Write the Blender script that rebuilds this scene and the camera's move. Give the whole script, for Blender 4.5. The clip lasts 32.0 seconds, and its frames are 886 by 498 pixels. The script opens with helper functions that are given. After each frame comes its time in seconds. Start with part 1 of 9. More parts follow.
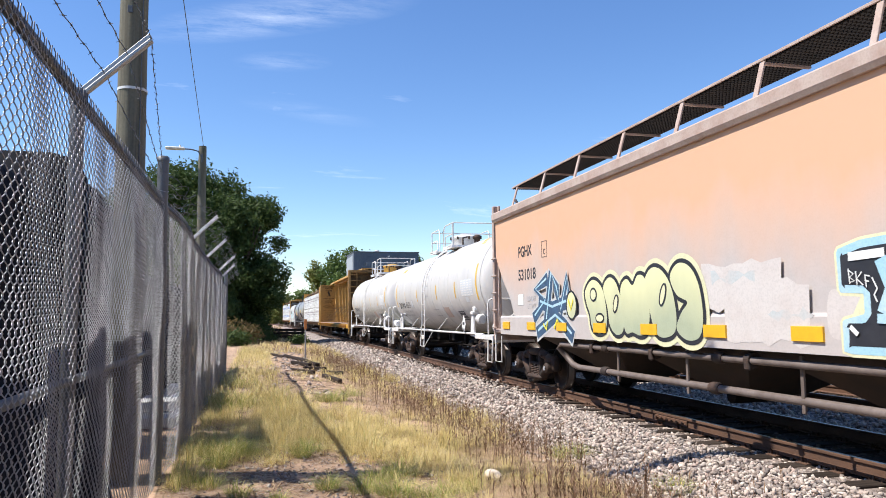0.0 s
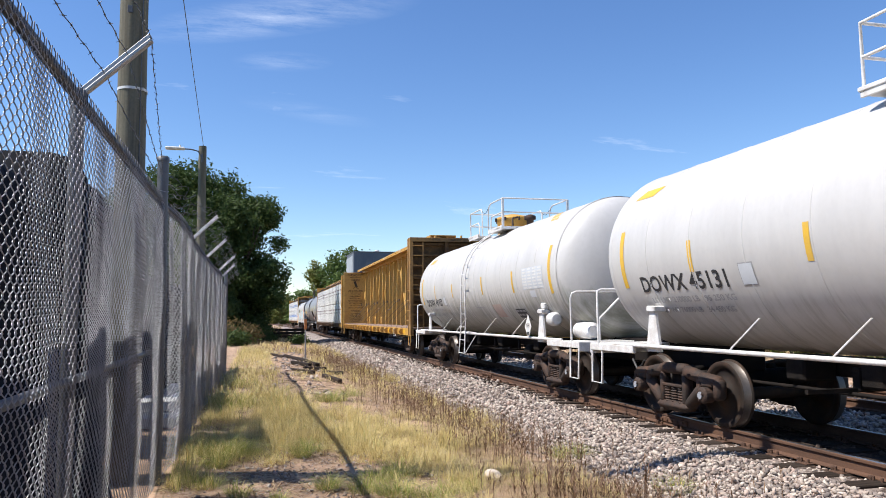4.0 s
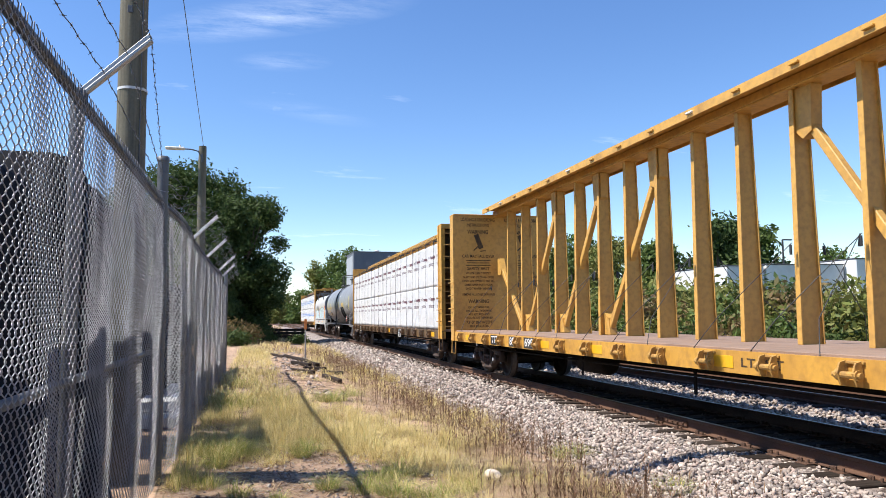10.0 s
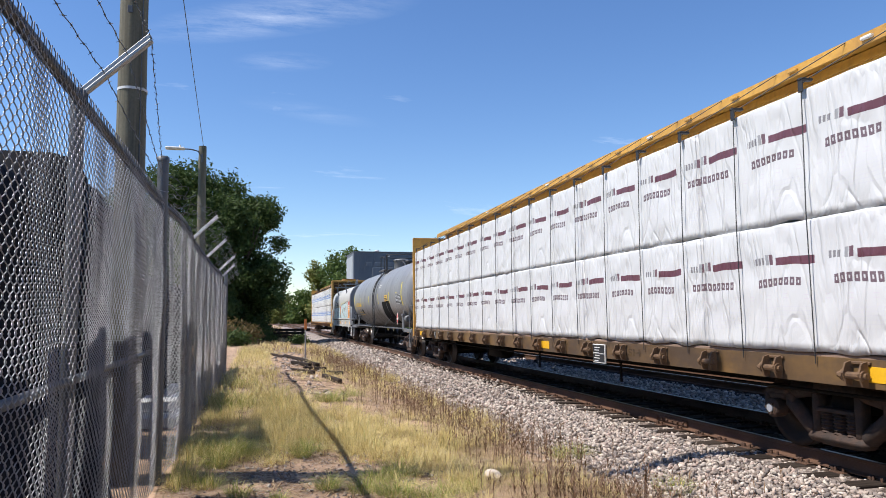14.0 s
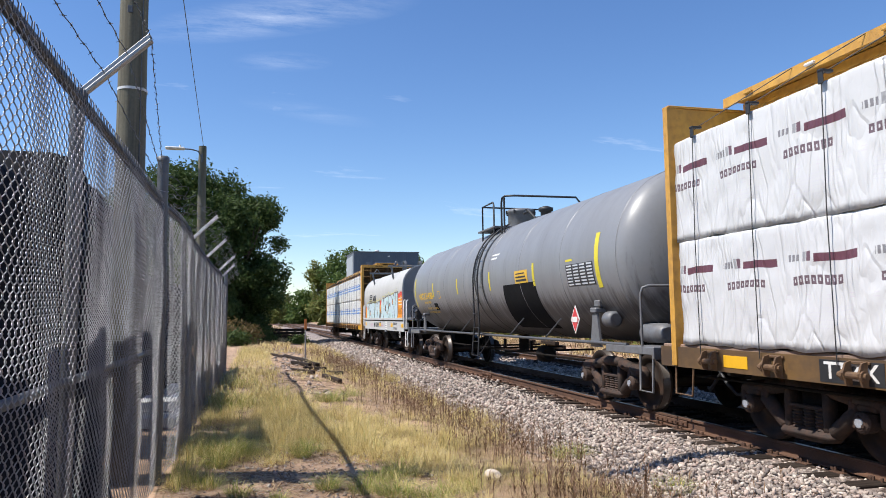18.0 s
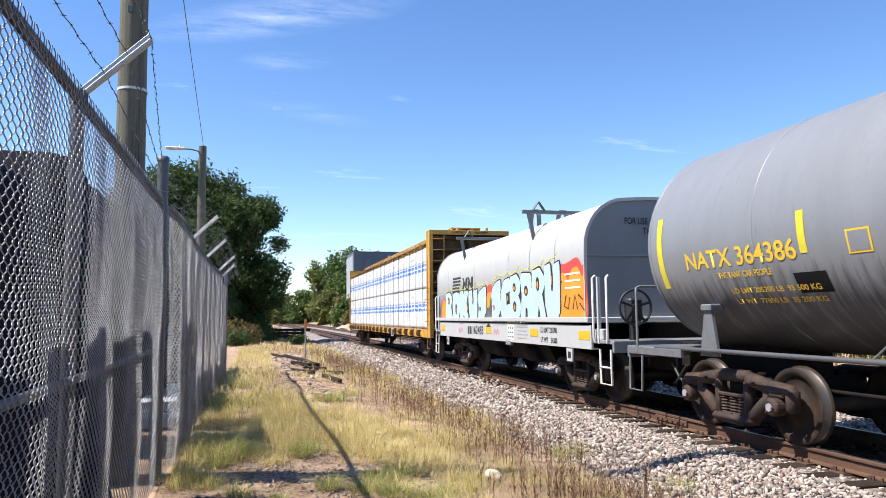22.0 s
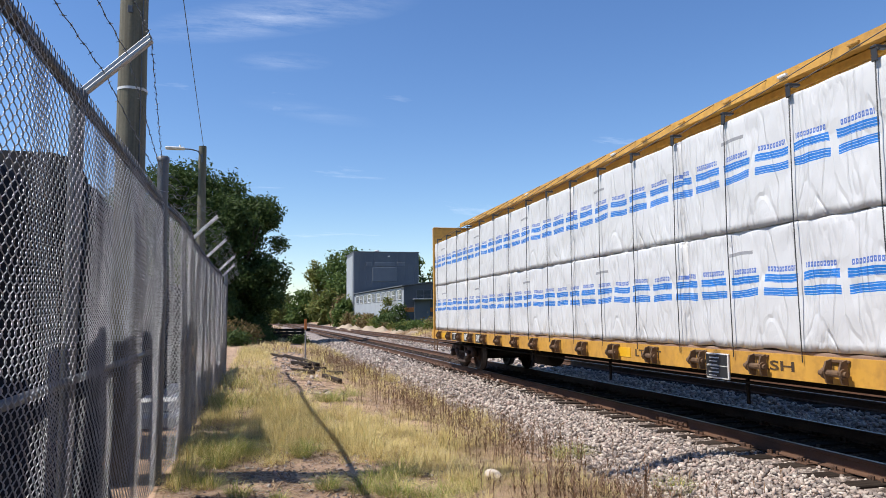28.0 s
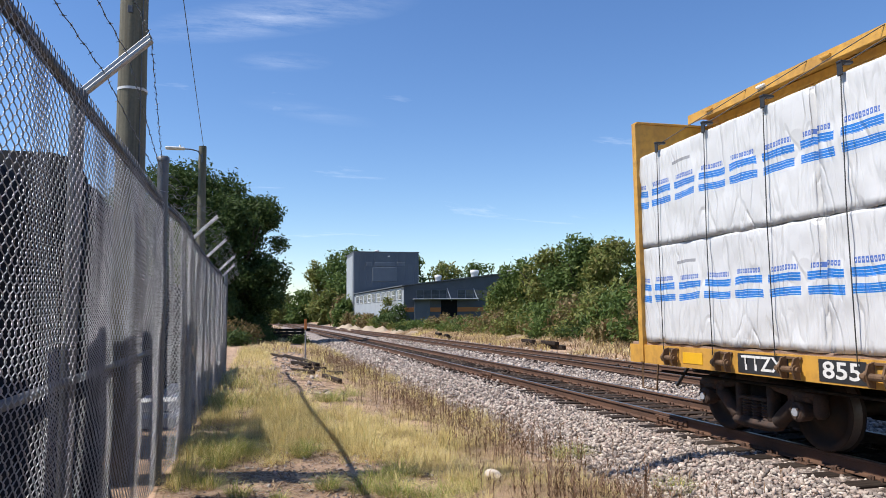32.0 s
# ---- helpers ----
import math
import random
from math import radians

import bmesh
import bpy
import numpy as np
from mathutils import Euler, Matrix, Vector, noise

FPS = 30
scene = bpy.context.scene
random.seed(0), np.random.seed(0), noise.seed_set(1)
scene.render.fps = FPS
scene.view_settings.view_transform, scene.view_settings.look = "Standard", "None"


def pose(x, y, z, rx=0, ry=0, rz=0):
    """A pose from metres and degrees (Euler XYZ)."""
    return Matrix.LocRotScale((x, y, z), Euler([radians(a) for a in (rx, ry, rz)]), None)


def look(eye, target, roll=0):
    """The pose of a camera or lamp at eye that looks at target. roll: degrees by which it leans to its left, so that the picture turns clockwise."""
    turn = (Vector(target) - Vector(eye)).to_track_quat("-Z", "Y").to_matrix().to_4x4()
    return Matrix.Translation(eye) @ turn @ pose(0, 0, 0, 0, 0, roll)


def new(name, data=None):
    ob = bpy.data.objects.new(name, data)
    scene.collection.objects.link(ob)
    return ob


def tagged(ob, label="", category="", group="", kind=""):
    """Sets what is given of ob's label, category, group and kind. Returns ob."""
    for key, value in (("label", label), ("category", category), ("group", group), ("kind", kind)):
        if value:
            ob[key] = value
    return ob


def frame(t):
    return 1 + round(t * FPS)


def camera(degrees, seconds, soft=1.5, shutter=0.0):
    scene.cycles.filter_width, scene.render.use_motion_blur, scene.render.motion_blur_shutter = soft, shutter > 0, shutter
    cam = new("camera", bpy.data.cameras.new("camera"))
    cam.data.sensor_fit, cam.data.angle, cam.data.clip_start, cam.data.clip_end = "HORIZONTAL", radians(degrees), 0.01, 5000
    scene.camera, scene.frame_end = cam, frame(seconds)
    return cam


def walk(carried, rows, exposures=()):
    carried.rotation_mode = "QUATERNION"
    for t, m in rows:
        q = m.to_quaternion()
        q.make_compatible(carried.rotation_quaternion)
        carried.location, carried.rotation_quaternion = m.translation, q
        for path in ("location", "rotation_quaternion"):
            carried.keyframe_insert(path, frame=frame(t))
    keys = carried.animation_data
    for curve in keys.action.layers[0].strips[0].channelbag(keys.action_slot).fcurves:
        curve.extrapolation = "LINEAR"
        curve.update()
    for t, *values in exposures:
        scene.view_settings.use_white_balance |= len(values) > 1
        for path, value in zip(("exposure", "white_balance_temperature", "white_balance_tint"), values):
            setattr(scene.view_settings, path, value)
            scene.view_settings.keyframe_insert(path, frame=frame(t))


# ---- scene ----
cam = camera(62.75, 32.0, soft=0.6, shutter=0.06)
EYE = (0.0, 0.0, 1.585)
AIM = look(EYE, (0.24391, 0.96541, 1.585 + 0.09217), -0.62)
walk(cam, [(0, AIM), (32, AIM)], exposures=[(0, 0.69), (1, 0.63), (3, 0.54), (6, 0.54), (7, 0.59), (9, 0.77), (11, 0.69), (14, 0.46), (17.5, 0.41), (19, 0.66), (21, 0.88), (22.5, 0.76), (24, 0.52), (25, 0.56), (28, 0.37), (32, 0.41)])

# ---- daylight ----
SUN = Vector((-2.0, -0.06, 2.89)).normalized()
sun_elev = math.asin(SUN.z)
sun_rot = math.atan2(SUN.x, SUN.y)
world = bpy.data.worlds.new("sky")
scene.world = world
world.use_nodes = True
wn, wl = world.node_tree.nodes, world.node_tree.links
sky = wn.new("ShaderNodeTexSky")
sky.sky_type = 'NISHITA'
sky.sun_disc = False
sky.sun_elevation = sun_elev
sky.sun_rotation = sun_rot
sky.air_density = 1.0
sky.dust_density = 0.1
sky.ozone_density = 3.0
wback = wn["Background"]
wback.inputs[1].default_value = 0.115
# thin high cloud: stretched wisps over the whole dome
wc = wn.new("ShaderNodeTexCoord")
wsep = wn.new("ShaderNodeSeparateXYZ")
wl.new(wc.outputs["Generated"], wsep.inputs[0])
wz = wn.new("ShaderNodeMath"); wz.operation = 'ADD'; wz.inputs[1].default_value = 0.12
wl.new(wsep.outputs[2], wz.inputs[0])
wdx = wn.new("ShaderNodeMath"); wdx.operation = 'DIVIDE'
wdy = wn.new("ShaderNodeMath"); wdy.operation = 'DIVIDE'
wl.new(wsep.outputs[0], wdx.inputs[0]); wl.new(wz.outputs[0], wdx.inputs[1])
wl.new(wsep.outputs[1], wdy.inputs[0]); wl.new(wz.outputs[0], wdy.inputs[1])
wcomb = wn.new("ShaderNodeCombineXYZ")
wl.new(wdx.outputs[0], wcomb.inputs[0]); wl.new(wdy.outputs[0], wcomb.inputs[1])
wmap = wn.new("ShaderNodeMapping")
wmap.inputs["Scale"].default_value = (0.55, 1.7, 1.0)
wmap.inputs["Rotation"].default_value = (0, 0, 0.25)
wl.new(wcomb.outputs[0], wmap.inputs[0])
wno = wn.new("ShaderNodeTexNoise")
wno.inputs["Scale"].default_value = 1.6
wno.inputs["Detail"].default_value = 9
wno.inputs["Roughness"].default_value = 0.62
wno.inputs["Distortion"].default_value = 0.6
wl.new(wmap.outputs[0], wno.inputs["Vector"])
wramp = wn.new("ShaderNodeValToRGB")
wramp.color_ramp.elements[0].position = 0.62
wramp.color_ramp.elements[1].position = 0.86
wramp.color_ramp.elements[1].color = (0.42, 0.42, 0.42, 1)
wl.new(wno.outputs[0], wramp.inputs[0])
wmix = wn.new("ShaderNodeMixRGB")
wmix.inputs[2].default_value = (9.5, 9.8, 10.3, 1)
# longer streaks of the same thin cloud
wfine = wn.new("ShaderNodeTexNoise")
wfine.inputs["Scale"].default_value = 7.0
wfine.inputs["Detail"].default_value = 8
wfine.inputs["Roughness"].default_value = 0.7
wl.new(wmap.outputs[0], wfine.inputs["Vector"])
wtotal = wramp.outputs[0]
for place, turn, size, most in (((0.02, 1.835), -0.44, (0.40, 0.11), 0.42), ((0.056, 2.084), -0.17, (0.15, 0.07), 0.26), ((0.16, 2.45), 0.33, (0.26, 0.09), 0.12)):
    wm = wn.new("ShaderNodeMapping")
    wm.vector_type = 'TEXTURE'
    wm.inputs["Location"].default_value = (place[0], place[1], 0)
    wm.inputs["Rotation"].default_value = (0, 0, turn)
    wm.inputs["Scale"].default_value = (size[0], size[1], 1)
    wl.new(wcomb.outputs[0], wm.inputs[0])
    wg = wn.new("ShaderNodeTexGradient")
    wg.gradient_type = 'SPHERICAL'
    wl.new(wm.outputs[0], wg.inputs[0])
    wr = wn.new("ShaderNodeMapRange")
    wr.inputs[1].default_value = 0.38
    wr.inputs[2].default_value = 0.85
    wr.inputs[4].default_value = most
    wl.new(wfine.outputs[0], wr.inputs[0])
    wp = wn.new("ShaderNodeMath"); wp.operation = 'MULTIPLY'
    wl.new(wg.outputs[1], wp.inputs[0]); wl.new(wr.outputs[0], wp.inputs[1])
    wa = wn.new("ShaderNodeMath"); wa.operation = 'ADD'; wa.use_clamp = True
    wl.new(wtotal, wa.inputs[0]); wl.new(wp.outputs[0], wa.inputs[1])
    wtotal = wa.outputs[0]
wl.new(wtotal, wmix.inputs[0])
whue = wn.new("ShaderNodeHueSaturation")
whue.inputs["Saturation"].default_value = 1.18
whue.inputs["Hue"].default_value = 0.508
whue.inputs["Value"].default_value = 1.06
wl.new(sky.outputs[0], whue.inputs["Color"])
wl.new(whue.outputs[0], wmix.inputs[1])
wl.new(wmix.outputs[0], wback.inputs[0])

lamp = bpy.data.lights.new("sun", 'SUN')
lamp.energy = 5.0
lamp.angle = radians(0.53)
lamp.color = (1.0, 0.95, 0.885)
sun_ob = new("sun", lamp)
sun_ob.matrix_world = look((0, 0, 60), Vector((0, 0, 60)) - SUN)

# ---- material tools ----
COLOR_SCALE = 0.90        # lowers every base colour here, to put deeper shade into the picture

def mat(name, color, rough=0.6, metal=0.0, dark=None, amount=0.5, scale=3.0, stretch=(1, 1, 1),
        bump=0.0, bscale=60.0, fine=None, fine_amount=0.25, fine_scale=40.0, island=0.0, objrand=0.0,
        spec=0.5, rough_var=0.12, lo=0.42, hi=0.68, stops=None):
    """A surface with colour worn at two scales, and fine relief."""
    dark = dark or tuple(c * 0.6 for c in color)
    fine = fine or tuple(c * 0.5 for c in color)
    color, dark, fine = (tuple(c * COLOR_SCALE for c in q) for q in (color, dark, fine))
    stops = [tuple(c * COLOR_SCALE for c in q) for q in stops] if stops else None
    m = bpy.data.materials.new(name)
    m.use_nodes = True
    n, l = m.node_tree.nodes, m.node_tree.links
    b = n["Principled BSDF"]
    b.inputs["Roughness"].default_value = rough
    b.inputs["Metallic"].default_value = metal
    b.inputs["Specular IOR Level"].default_value = spec
    tc = n.new("ShaderNodeTexCoord")
    mp = n.new("ShaderNodeMapping")
    mp.inputs["Scale"].default_value = stretch
    l.new(tc.outputs["Object"], mp.inputs[0])
    big = n.new("ShaderNodeTexNoise")
    big.inputs["Scale"].default_value = scale
    big.inputs["Detail"].default_value = 8
    big.inputs["Roughness"].default_value = 0.62
    l.new(mp.outputs[0], big.inputs["Vector"])
    r1 = n.new("ShaderNodeValToRGB")
    r1.color_ramp.elements[0].position, r1.color_ramp.elements[1].position = lo, hi
    l.new(big.outputs[0], r1.inputs[0])
    k1 = n.new("ShaderNodeMath"); k1.operation = 'MULTIPLY'; k1.inputs[1].default_value = amount
    l.new(r1.outputs[0], k1.inputs[0])
    mx = n.new("ShaderNodeMixRGB")
    mx.inputs[1].default_value = (*color, 1)
    mx.inputs[2].default_value = (*dark, 1)
    l.new(k1.outputs[0], mx.inputs[0])
    sm = n.new("ShaderNodeTexNoise")
    sm.inputs["Scale"].default_value = fine_scale
    sm.inputs["Detail"].default_value = 5
    l.new(tc.outputs["Object"], sm.inputs["Vector"])
    r2 = n.new("ShaderNodeValToRGB")
    r2.color_ramp.elements[0].position, r2.color_ramp.elements[1].position = 0.45, 0.7
    l.new(sm.outputs[0], r2.inputs[0])
    k2 = n.new("ShaderNodeMath"); k2.operation = 'MULTIPLY'; k2.inputs[1].default_value = fine_amount
    l.new(r2.outputs[0], k2.inputs[0])
    m2 = n.new("ShaderNodeMixRGB")
    l.new(k2.outputs[0], m2.inputs[0])
    l.new(mx.outputs[0], m2.inputs[1])
    m2.inputs[2].default_value = (*fine, 1)
    out = m2.outputs[0]
    if island or objrand:
        src = n.new("ShaderNodeNewGeometry").outputs["Random Per Island"] if island else n.new("ShaderNodeObjectInfo").outputs["Random"]
        amt = island or objrand
        mr = n.new("ShaderNodeMapRange")
        mr.inputs[3].default_value, mr.inputs[4].default_value = 1 - amt, 1 + amt
        l.new(src, mr.inputs[0])
        if stops:
            rp = n.new("ShaderNodeValToRGB")
            els = rp.color_ramp.elements
            for i, c in enumerate(stops):
                e = els[i] if i < 2 else els.new(0)
                e.position = i / (len(stops) - 1)
                e.color = (*c, 1)
            for i in range(len(stops)):
                els[i].position = i / (len(stops) - 1)
            for i, c in enumerate(stops):
                els[i].color = (*c, 1)
            l.new(src, rp.inputs[0])
            sv = n.new("ShaderNodeMixRGB"); sv.inputs[0].default_value = 0.75
            l.new(out, sv.inputs[1]); l.new(rp.outputs[0], sv.inputs[2])
            out = sv.outputs[0]
        else:
            mu = n.new("ShaderNodeVectorMath"); mu.operation = 'SCALE'
            l.new(out, mu.inputs[0]); l.new(mr.outputs[0], mu.inputs["Scale"])
            out = mu.outputs[0]
    l.new(out, b.inputs["Base Color"])
    if rough_var:
        rr = n.new("ShaderNodeMapRange")
        rr.inputs[3].default_value, rr.inputs[4].default_value = max(0.03, rough - rough_var), min(1, rough + rough_var)
        l.new(big.outputs[0], rr.inputs[0])
        l.new(rr.outputs[0], b.inputs["Roughness"])
    if bump:
        bt = n.new("ShaderNodeTexNoise")
        bt.inputs["Scale"].default_value = bscale
        bt.inputs["Detail"].default_value = 6
        l.new(tc.outputs["Object"], bt.inputs["Vector"])
        bp = n.new("ShaderNodeBump")
        bp.inputs["Strength"].default_value = bump
        bp.inputs["Distance"].default_value = 0.02
        l.new(bt.outputs[0], bp.inputs["Height"])
        l.new(bp.outputs[0], b.inputs["Normal"])
    return m

def leafmat(name, stops, thin=0.3):
    m = mat(name, stops[0], 0.6, island=0.5, stops=stops, fine_amount=0.1, scale=0.6, amount=0.5, rough_var=0, spec=0.22)
    b = m.node_tree.nodes["Principled BSDF"]
    n, l = m.node_tree.nodes, m.node_tree.links
    tr = n.new("ShaderNodeBsdfTranslucent")
    src = b.inputs["Base Color"].links[0].from_socket
    l.new(src, tr.inputs[0])
    ms = n.new("ShaderNodeMixShader"); ms.inputs[0].default_value = thin
    l.new(b.outputs[0], ms.inputs[1]); l.new(tr.outputs[0], ms.inputs[2])
    l.new(ms.outputs[0], n["Material Output"].inputs[0])
    return m

M = {}
M['steel'] = mat("galvanised_steel", (0.13, 0.132, 0.137), 0.5, 0.35, (0.10, 0.103, 0.11), 0.6, 8, bump=0.1)
M['arm'] = mat("bright_galvanised_arm", (0.42, 0.43, 0.43), 0.45, 0.5, (0.30, 0.30, 0.30), 0.5, 8, bump=0.1)
M['wire'] = mat("fence_wire", (0.39, 0.40, 0.43), 0.36, 0.55, (0.19, 0.196, 0.212), 0.7, 9, rough_var=0.08, lo=0.40, hi=0.62)
M['barb'] = mat("barbed_wire_steel", (0.16, 0.16, 0.17), 0.55, 0.7, (0.10, 0.08, 0.07), 0.6, 8)
M['rail'] = mat("rusty_rail", (0.155, 0.085, 0.055), 0.75, 0.2, (0.07, 0.045, 0.035), 0.7, 4, (1, 0.3, 1), bump=0.4, bscale=90, spec=0.25)
M['railtop'] = mat("worn_rail_head", (0.42, 0.40, 0.39), 0.32, 0.9, (0.2, 0.15, 0.12), 0.5, 4, (1, 0.15, 1))
M['tie'] = mat("weathered_tie", (0.046, 0.034, 0.027), 0.95, 0, (0.018, 0.014, 0.012), 0.7, 3, (1, 6, 6), bump=0.6, bscale=30, objrand=0.35, spec=0.12)
M['ballast'] = mat("ballast_stone", (0.44, 0.41, 0.40), 0.85, 0, (0.30, 0.27, 0.26), 0.6, 9, bump=0.5, bscale=50, island=0.4, spec=0.25,
                   stops=[(0.085, 0.062, 0.046), (0.37, 0.275, 0.21), (0.60, 0.50, 0.41), (0.17, 0.125, 0.095), (0.47, 0.33, 0.26), (0.74, 0.64, 0.53), (0.25, 0.185, 0.14), (0.13, 0.10, 0.08), (0.52, 0.45, 0.37)])
M['dirt'] = mat("dry_dirt", (0.40, 0.31, 0.215), 0.95, 0, (0.25, 0.19, 0.13), 0.7, 1.2, fine=(0.50, 0.43, 0.34), fine_amount=0.5, fine_scale=28, bump=0.7, bscale=30)
M['grass_dry'] = leafmat("dry_grass", [(0.76, 0.62, 0.24), (0.40, 0.29, 0.13), (0.88, 0.76, 0.42), (0.60, 0.47, 0.17), (0.82, 0.66, 0.33), (0.72, 0.60, 0.23), (0.30, 0.21, 0.09), (0.90, 0.80, 0.48)], 0.28)
M['grass_green'] = leafmat("green_grass", [(0.29, 0.33, 0.07), (0.41, 0.41, 0.12), (0.19, 0.24, 0.05), (0.54, 0.50, 0.21), (0.14, 0.18, 0.04)], 0.35)
M['weed'] = mat("brown_weed", (0.15, 0.10, 0.07), 0.9, 0, (0.12, 0.08, 0.06), 0.6, 5, island=0.35, spec=0.1,
                stops=[(0.11, 0.065, 0.045), (0.26, 0.16, 0.09), (0.16, 0.095, 0.07), (0.33, 0.22, 0.13)])
M['leaf_dark'] = leafmat("dark_leaves", [(0.045, 0.080, 0.022), (0.080, 0.125, 0.034), (0.115, 0.155, 0.045), (0.035, 0.062, 0.018)])
M['leaf_mid'] = leafmat("green_leaves", [(0.075, 0.125, 0.028), (0.115, 0.17, 0.04), (0.16, 0.20, 0.055), (0.055, 0.10, 0.026)])
M['leaf_yellow'] = leafmat("yellowing_leaves", [(0.17, 0.20, 0.045), (0.22, 0.215, 0.06), (0.11, 0.155, 0.04), (0.25, 0.20, 0.07)])
M['leaf_brown'] = leafmat("browning_leaves", [(0.22, 0.15, 0.065), (0.16, 0.15, 0.05), (0.27, 0.17, 0.09), (0.11, 0.13, 0.04)])
M['bark'] = mat("bark", (0.10, 0.08, 0.06), 0.95, 0, (0.05, 0.04, 0.03), 0.7, 4, (4, 4, 0.6), bump=0.8, bscale=25)
M['pole'] = mat("weathered_pole_wood", (0.165, 0.15, 0.105), 0.85, 0, (0.08, 0.068, 0.048), 0.75, 5, (9, 9, 0.22), bump=0.12, bscale=70, fine_amount=0.4)
M['white_trim'] = mat("white_trim_paint", (0.76, 0.75, 0.73), 0.45, 0, (0.42, 0.34, 0.27), 0.5, 7, fine_amount=0.25)
M['grey_trim'] = mat("grey_trim_paint", (0.16, 0.165, 0.175), 0.5, 0, (0.10, 0.085, 0.075), 0.5, 7)
M['under'] = mat("grimy_underframe", (0.014, 0.012, 0.011), 0.9, 0.0, (0.032, 0.024, 0.019), 0.6, 4, bump=0.3, spec=0.12)
M['cast'] = mat("cast_iron_grime", (0.048, 0.037, 0.032), 0.75, 0.1, (0.125, 0.066, 0.043), 0.65, 6, bump=0.35, bscale=50, spec=0.25)
M['wheel'] = mat("wheel_steel", (0.030, 0.023, 0.019), 0.7, 0.1, (0.085, 0.045, 0.027), 0.6, 5, spec=0.2)
M['tread'] = mat("worn_wheel_tread", (0.12, 0.105, 0.095), 0.42, 0.6, (0.07, 0.055, 0.045), 0.6, 5)
M['yellow'] = mat("yellow_car_paint", (0.62, 0.33, 0.055), 0.5, 0, (0.36, 0.18, 0.045), 0.6, 1.4, (1, 1, 0.4), fine=(0.20, 0.095, 0.035), fine_amount=0.35, fine_scale=10, bump=0.08, bscale=20)
M['yellow_worn'] = mat("rust_streaked_yellow_paint", (0.60, 0.335, 0.075), 0.55, 0, (0.30, 0.15, 0.045), 0.7, 1.7, (1, 1, 0.35), lo=0.5, hi=0.74, fine=(0.16, 0.075, 0.03), fine_amount=0.3, fine_scale=12, bump=0.08, bscale=20)
M['yellow_rust'] = mat("rusted_brown_yellow_paint", (0.36, 0.19, 0.05), 0.65, 0, (0.13, 0.07, 0.03), 0.85, 1.6, (1, 1, 0.4), fine=(0.10, 0.055, 0.03), fine_amount=0.5, fine_scale=8)
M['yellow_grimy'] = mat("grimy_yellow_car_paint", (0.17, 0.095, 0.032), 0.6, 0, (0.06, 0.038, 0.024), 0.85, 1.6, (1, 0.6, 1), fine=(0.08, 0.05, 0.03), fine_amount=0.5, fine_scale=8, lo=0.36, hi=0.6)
M['deckwood'] = mat("worn_deck", (0.30, 0.20, 0.14), 0.85, 0, (0.17, 0.11, 0.08), 0.6, 3, (1, 0.4, 1), bump=0.3)
M['reflect'] = mat("reflective_yellow", (0.78, 0.43, 0.02), 0.4, 0, (0.6, 0.31, 0.02), 0.3, 10, fine_amount=0.05)
M['stripe'] = mat("yellow_stripe_paint", (0.75, 0.45, 0.04), 0.5, 0, (0.55, 0.36, 0.12), 0.5, 6, fine_amount=0.15)
M['stripe_y'] = mat("lemon_stripe_paint", (0.72, 0.60, 0.03), 0.5, 0, (0.5, 0.42, 0.10), 0.4, 6, fine_amount=0.1)
M['black'] = mat("black_paint", (0.02, 0.02, 0.022), 0.55, 0, (0.05, 0.05, 0.05), 0.4, 6, fine_amount=0.1)
M['letter'] = mat("black_lettering", (0.025, 0.025, 0.028), 0.6, 0, (0.07, 0.066, 0.066), 0.4, 9, fine_amount=0.1)
# dark brown for rust and for the shade in the bulkheads' outer bays
M['bulk_shaded'] = mat("rusted_shaded_brown_paint", (0.125, 0.072, 0.034), 0.75, 0, (0.055, 0.034, 0.022), 0.75, 1.8, (1, 1, 0.5), fine=(0.24, 0.13, 0.045), fine_amount=0.4, fine_scale=9, spec=0.2)
M['letter_brown'] = mat("brown_lettering", (0.045, 0.026, 0.014), 0.7, 0, (0.20, 0.12, 0.03), 0.5, 9, fine_amount=0.2)
M['letter_grey'] = mat("faded_lettering", (0.36, 0.35, 0.35), 0.7, 0, (0.5, 0.49, 0.48), 0.4, 9, fine_amount=0.1)
M['letter_white'] = mat("white_lettering", (0.74, 0.73, 0.70), 0.6, 0, (0.5, 0.46, 0.4), 0.4, 9, fine_amount=0.1)
M['letter_yellow'] = mat("yellow_lettering", (0.80, 0.50, 0.03), 0.6, 0, (0.62, 0.38, 0.05), 0.4, 9, fine_amount=0.1)
M['hopper_trim'] = mat("rusty_pink_trim", (0.47, 0.365, 0.31), 0.65, 0, (0.30, 0.17, 0.12), 0.6, 3, fine_amount=0.3)
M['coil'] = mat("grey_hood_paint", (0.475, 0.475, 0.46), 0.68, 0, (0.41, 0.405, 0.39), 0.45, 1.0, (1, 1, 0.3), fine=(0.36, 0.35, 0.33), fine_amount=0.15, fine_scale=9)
# hood grey made darker: shade on the end face is put into the colour
M['coil_shade'] = mat("grey_hood_shade_paint", (0.25, 0.255, 0.265), 0.42, 0, (0.19, 0.193, 0.20), 0.5, 1.2, (1, 1, 0.3), fine_amount=0.12)
M['black_patch'] = mat("flat_black_paint", (0.010, 0.010, 0.011), 0.95, 0, (0.022, 0.022, 0.022), 0.5, 5, spec=0.1)
M['gear'] = mat("dark_grey_lifting_steel", (0.16, 0.168, 0.175), 0.5, 0.2, (0.06, 0.062, 0.066), 0.5, 5)
